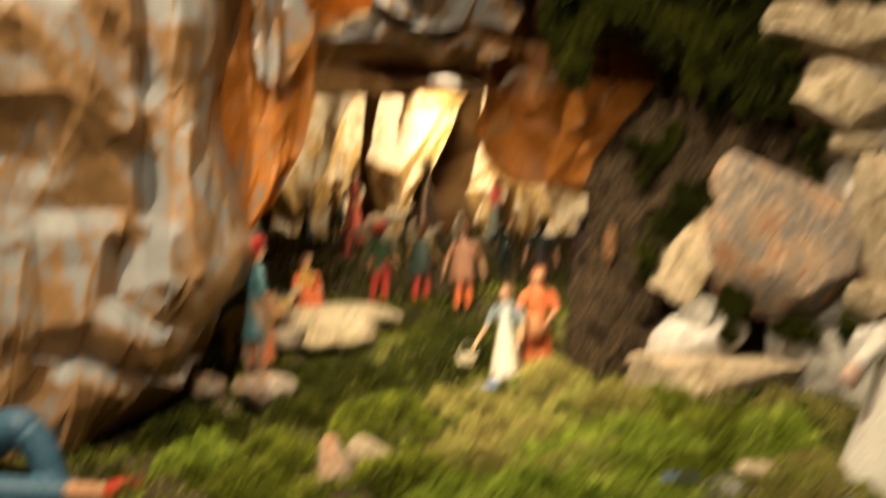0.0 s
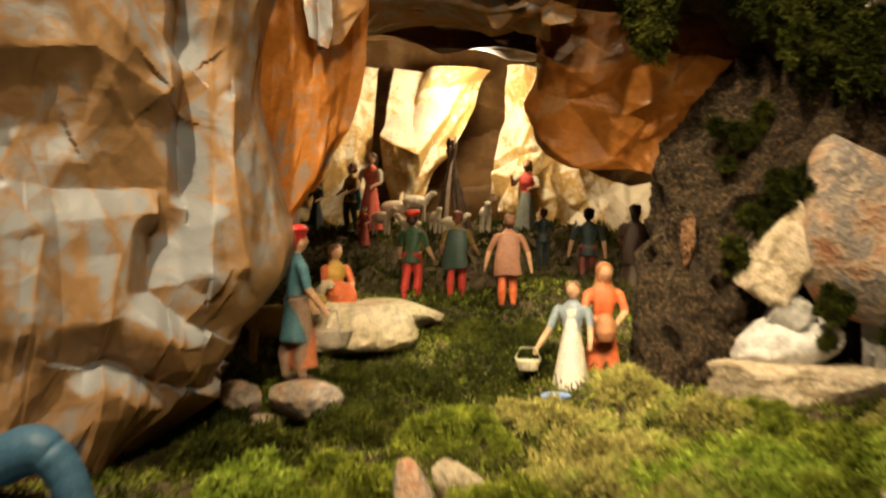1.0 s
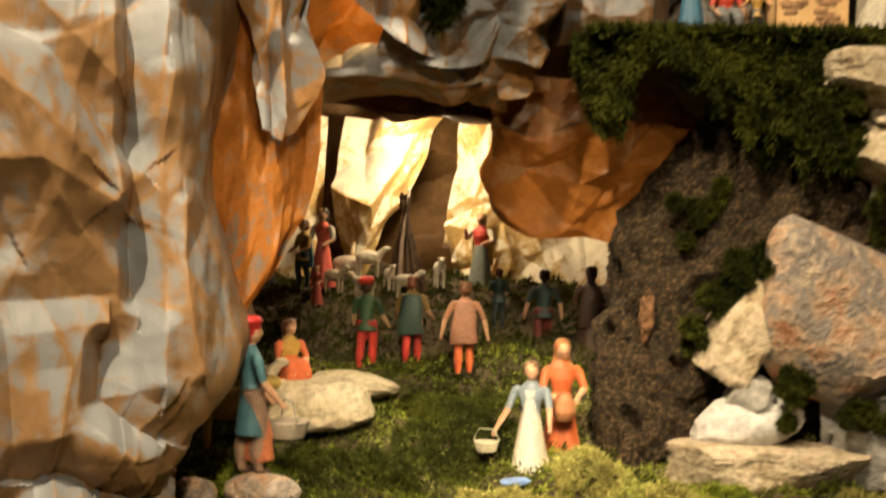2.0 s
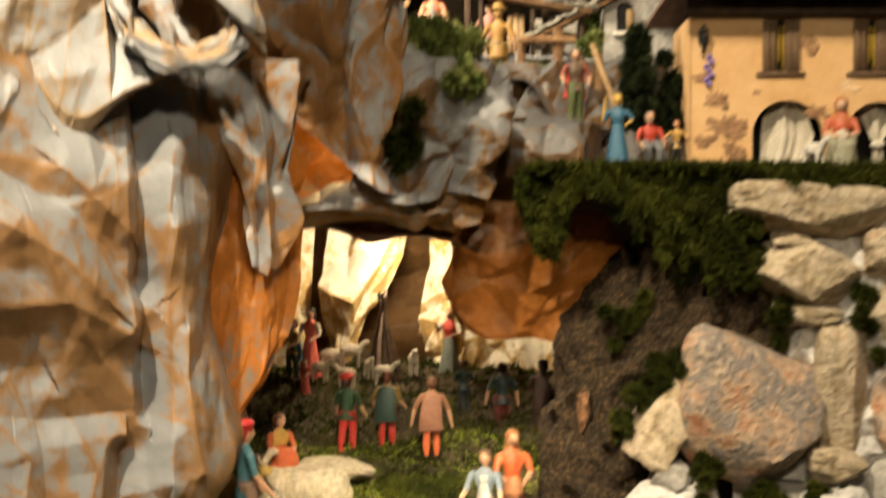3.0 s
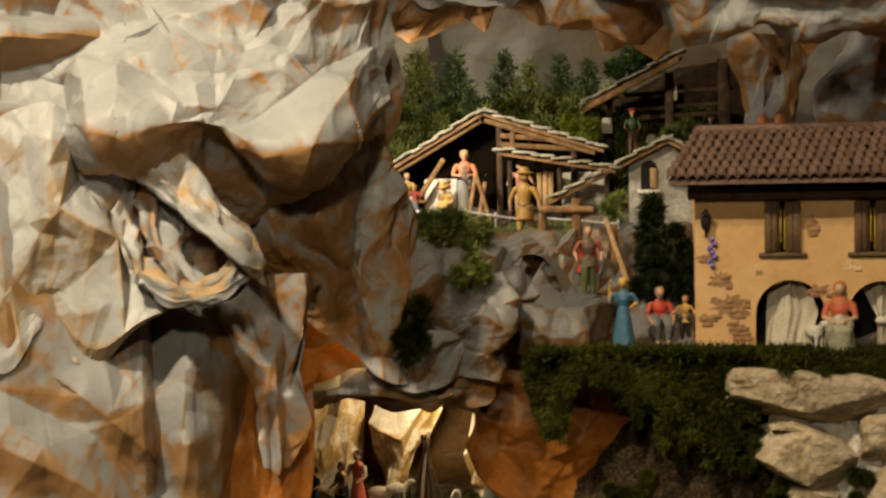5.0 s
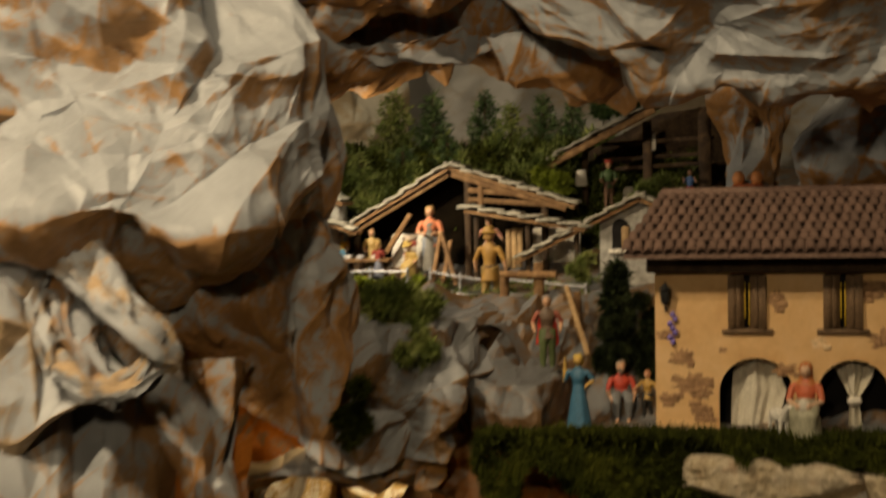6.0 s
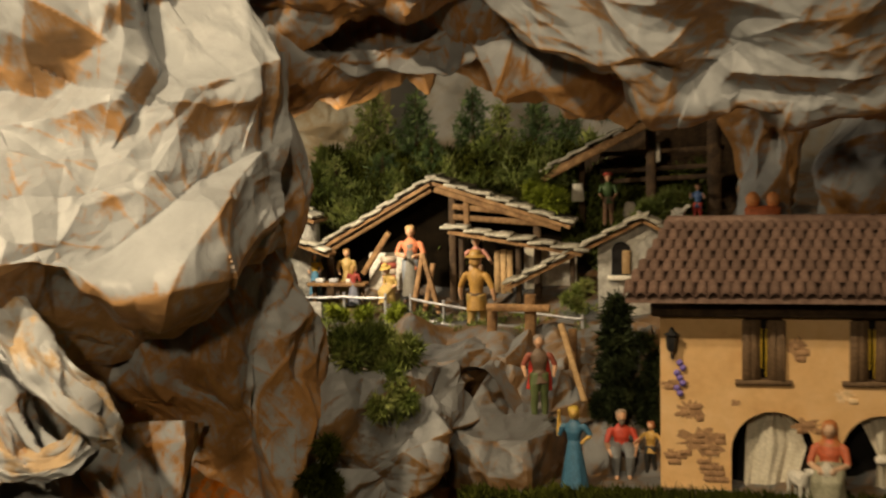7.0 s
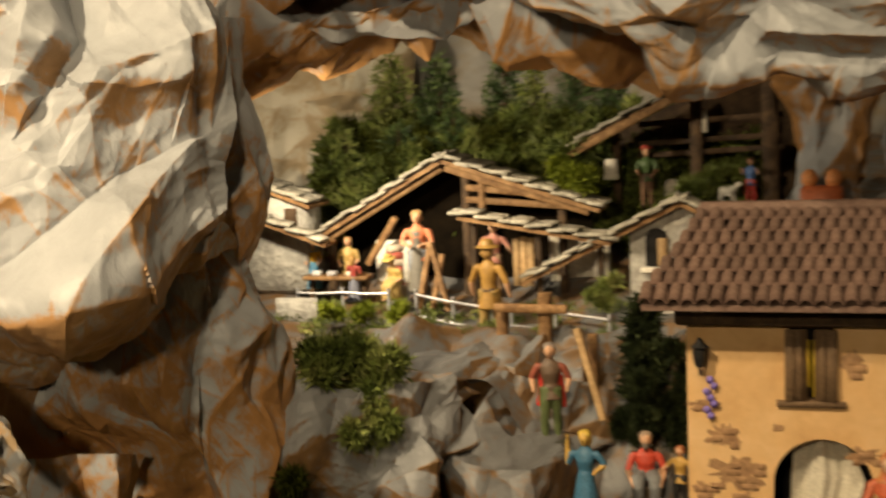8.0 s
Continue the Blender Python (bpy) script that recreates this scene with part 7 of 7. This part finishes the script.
def kneeling():
    """A kneeling figure in white that leans over a pale blue cloth at the edge of the moss."""
    s = Shape()
    w, c, f = paint((0.86, 0.85, 0.82)), paint((0.46, 0.58, 0.66)), paint((0.70, 0.50, 0.42))
    s.ball((0.385, 0.735, -0.295), (0.055, 0.05, 0.040), c, 16, 10, 0.5)
    s.tube([(0.44, 0.75, -0.30), (0.435, 0.745, -0.25), (0.445, 0.74, -0.19), (0.455, 0.74, -0.14), (0.460, 0.74, -0.115)], [0.060, 0.052, 0.038, 0.036, 0.016], w, 16)
    s.tube([(0.445, 0.735, -0.135), (0.415, 0.72, -0.125), (0.395, 0.71, -0.148)], [0.017, 0.016, 0.013], w, 10)
    s.ball((0.388, 0.708, -0.158), (0.011, 0.010, 0.013), f, 8, 6)
    s.ball((0.462, 0.735, -0.088), (0.020, 0.022, 0.026), f, 12, 8)
    s.ball((0.466, 0.742, -0.082), (0.023, 0.024, 0.026), w, 12, 8)
    return tagged(part("figurine", fused(s, "figurine", 0.0024)), "kneeling figure in white robe with pale blue cloth", "figurine", "crib figures")


kneeling()


def animal(label, at, ln, yaw, body, head=None, name="sheep", horns=False, tall=0.62, woolly=0.12):
    """A small standing animal as one plain mesh, its head along -y."""
    s = Shape()
    b, hd = paint(body), paint(head or body)
    s.ball((0, 0.05, tall), (0.20, 0.42, 0.22), b, 12, 8, woolly)
    s.tube([(0, -0.28, tall + 0.08), (0, -0.42, tall + 0.24)], [0.13, 0.10], b, 8)
    s.ball((0, -0.50, tall + 0.28), (0.085, 0.15, 0.10), hd, 10, 6)
    for k in (-1, 1):
        s.ball((0.10 * k, -0.42, tall + 0.34), (0.06, 0.03, 0.03), hd, 6, 4)
        for y in (-0.22, 0.32):
            s.tube([(0.10 * k, y, tall - 0.1), (0.10 * k, y, 0.0)], [0.065, 0.045], b, 7)
        if horns:
            s.tube([(0.04 * k, -0.44, tall + 0.36), (0.07 * k, -0.36, tall + 0.52), (0.08 * k, -0.26, tall + 0.54)], [0.025, 0.018, 0.006], paint((0.2, 0.15, 0.08)), 6)
    me = fused(s, name, 0.022)
    me.transform(Matrix.Scale(ln, 4))
    ob = part(name, me)
    ob.matrix_world = pose(*at, 0, 0, yaw)
    return tagged(ob, label, name, "animals of the crib")


WOOL = (0.56, 0.50, 0.38)
for x, y, ln, yaw, c in ((-0.235, 1.50, 0.055, 80, WOOL), (-0.205, 1.49, 0.045, 100, WOOL), (-0.250, 1.45, 0.040, 60, (0.45, 0.38, 0.26)), (-0.210, 1.44, 0.040, 250, (0.46, 0.40, 0.28)), (-0.150, 1.45, 0.040, 90, (0.5, 0.45, 0.34)), (-0.175, 1.46, 0.038, 20, WOOL)):
    animal("cream woolly sheep on the cave floor", (x, y, gz(x, y) + 0.004), ln, yaw, c)
animal("small white lamb among the sheep", (-0.107, 1.50, gz(-0.107, 1.5) + 0.004), 0.045, 10, (0.74, 0.70, 0.58))
animal("white lamb beside the seated girl", (0.445, 1.112, 0.279), 0.045, 30, (0.72, 0.70, 0.64))
animal("yellow ochre goat with horns on the moss", (-0.318, 1.06, gz(-0.318, 1.06)), 0.085, 100, (0.55, 0.38, 0.10), None, "goat", True, 0.75, 0.03)
animal("cream sheep beside the kneeling girl", (-0.300, 1.13, -0.155), 0.06, 70, (0.58, 0.50, 0.36))
animal("white goat on the chalet slope", (0.105, 1.545, 0.628), 0.030, 20, (0.70, 0.68, 0.6), None, "goat", True)
animal("white dog figure before the barn", (0.295, 1.54, 0.563), 0.032, 60, (0.66, 0.62, 0.54), None, "dog", False, 0.6, 0.05)

sticks = thing("stick_bundle", "bundle of dry sticks propped together like a tent", "sticks")
r = random.Random(9)
for k in range(13):
    a = 2 * math.pi * k / 13
    s = Shape()
    foot = (-0.153 + 0.029 * math.cos(a), 1.50 + 0.026 * math.sin(a), -0.045)
    tip = (-0.158 + 0.007 * math.cos(a + 2.6), 1.498 + 0.007 * math.sin(a + 2.6), 0.093 + r.uniform(-0.012, 0.010))
    mid = [(p + q) / 2 + r.uniform(-0.003, 0.003) for p, q in zip(foot, tip)]
    s.tube([foot, mid, tip], [0.0032, 0.0030, 0.0022], M_TWIG if k % 5 == 4 else M_WOOD_DARK, 6)
    part("stick", s, sticks)

crate = thing("crate", "red orange crate holding two terracotta jars", "crate")
s = Shape()
s.box((0.410, 1.40, 0.582), (0.046, 0.03, 0.034), paint((0.55, 0.15, 0.06)))
part("box", s, crate)
for k in (-1, 1):
    s = Shape()
    s.ball((0.410 + 0.013 * k, 1.398, 0.607), (0.0095, 0.0095, 0.011), paint((0.78, 0.32, 0.12)), 10, 7)
    part("jar", s, crate, "orange terracotta jar")
s = Shape()
s.box((0.414, 1.41, 0.53), (0.07, 0.06, 0.05), M_WOOD_DARK)
part("stand", s, crate)
bench = thing("work_bench", "wooden bench with small tools beside the chalet", "bench")
s = Shape()
s.box((-0.180, 1.425, 0.490), (0.085, 0.028, 0.005), M_WOOD)
part("bench_top", s, bench)
for x in (-0.215, -0.145):
    beam(bench, (x, 1.425, 0.45), (x, 1.425, 0.488), 0.006, M_WOOD_DARK, "leg")
for x, c in ((-0.205, (0.6, 0.6, 0.6)), (-0.185, (0.4, 0.4, 0.42)), (-0.160, (0.62, 0.58, 0.5))):
    s = Shape()
    s.box((x, 1.42, 0.4955), (0.012, 0.010, 0.006), paint(c))
    part("tool", s, bench)
ladder = thing("trestle", "wooden trestle leaning before the chalet", "trestle")
for p, q in (((-0.066, 1.40, 0.455), (-0.055, 1.42, 0.533)), ((-0.028, 1.40, 0.452), (-0.055, 1.42, 0.533)), ((-0.050, 1.405, 0.455), (-0.040, 1.42, 0.520))):
    beam(ladder, p, q, 0.0065, M_WOOD, "leg")
stack = thing("cloth_stack", "stack of red and white striped cloths", "cloth")
for k in range(6):
    s = Shape()
    s.box((-0.112, 1.452, 0.478 + 0.009 * k), (0.019, 0.016, 0.0085), paint((0.62, 0.52, 0.42) if k % 2 else (0.46, 0.12, 0.09)), (0, 0, 8 * k))
    part("cloth", s, stack)
for label, c, size in [("white cloth hanging under the barn roof", (0.152, 1.528, 0.612), (0.019, 0.006, 0.026)), ("white sack before the barn", (0.225, 1.55, 0.585), (0.02, 0.015, 0.024)), ("pale sack before the barn", (0.245, 1.555, 0.577), (0.018, 0.015, 0.016)), ("white bottle shaped jar in the barn", (0.265, 1.56, 0.668), (0.007, 0.007, 0.03))]:
    s = Shape()
    s.box(c, size, M_WHITE, (0, 0, 10), 0.8, 0.25)
    tagged(part("sack", s), label, "sack")
s = Shape()
s.box((-0.222, 1.388, 0.452), (0.055, 0.006, 0.034), M_STONE_GREY)
tagged(part("stone_parapet", s), "grey stone parapet below the village fence", "parapet")
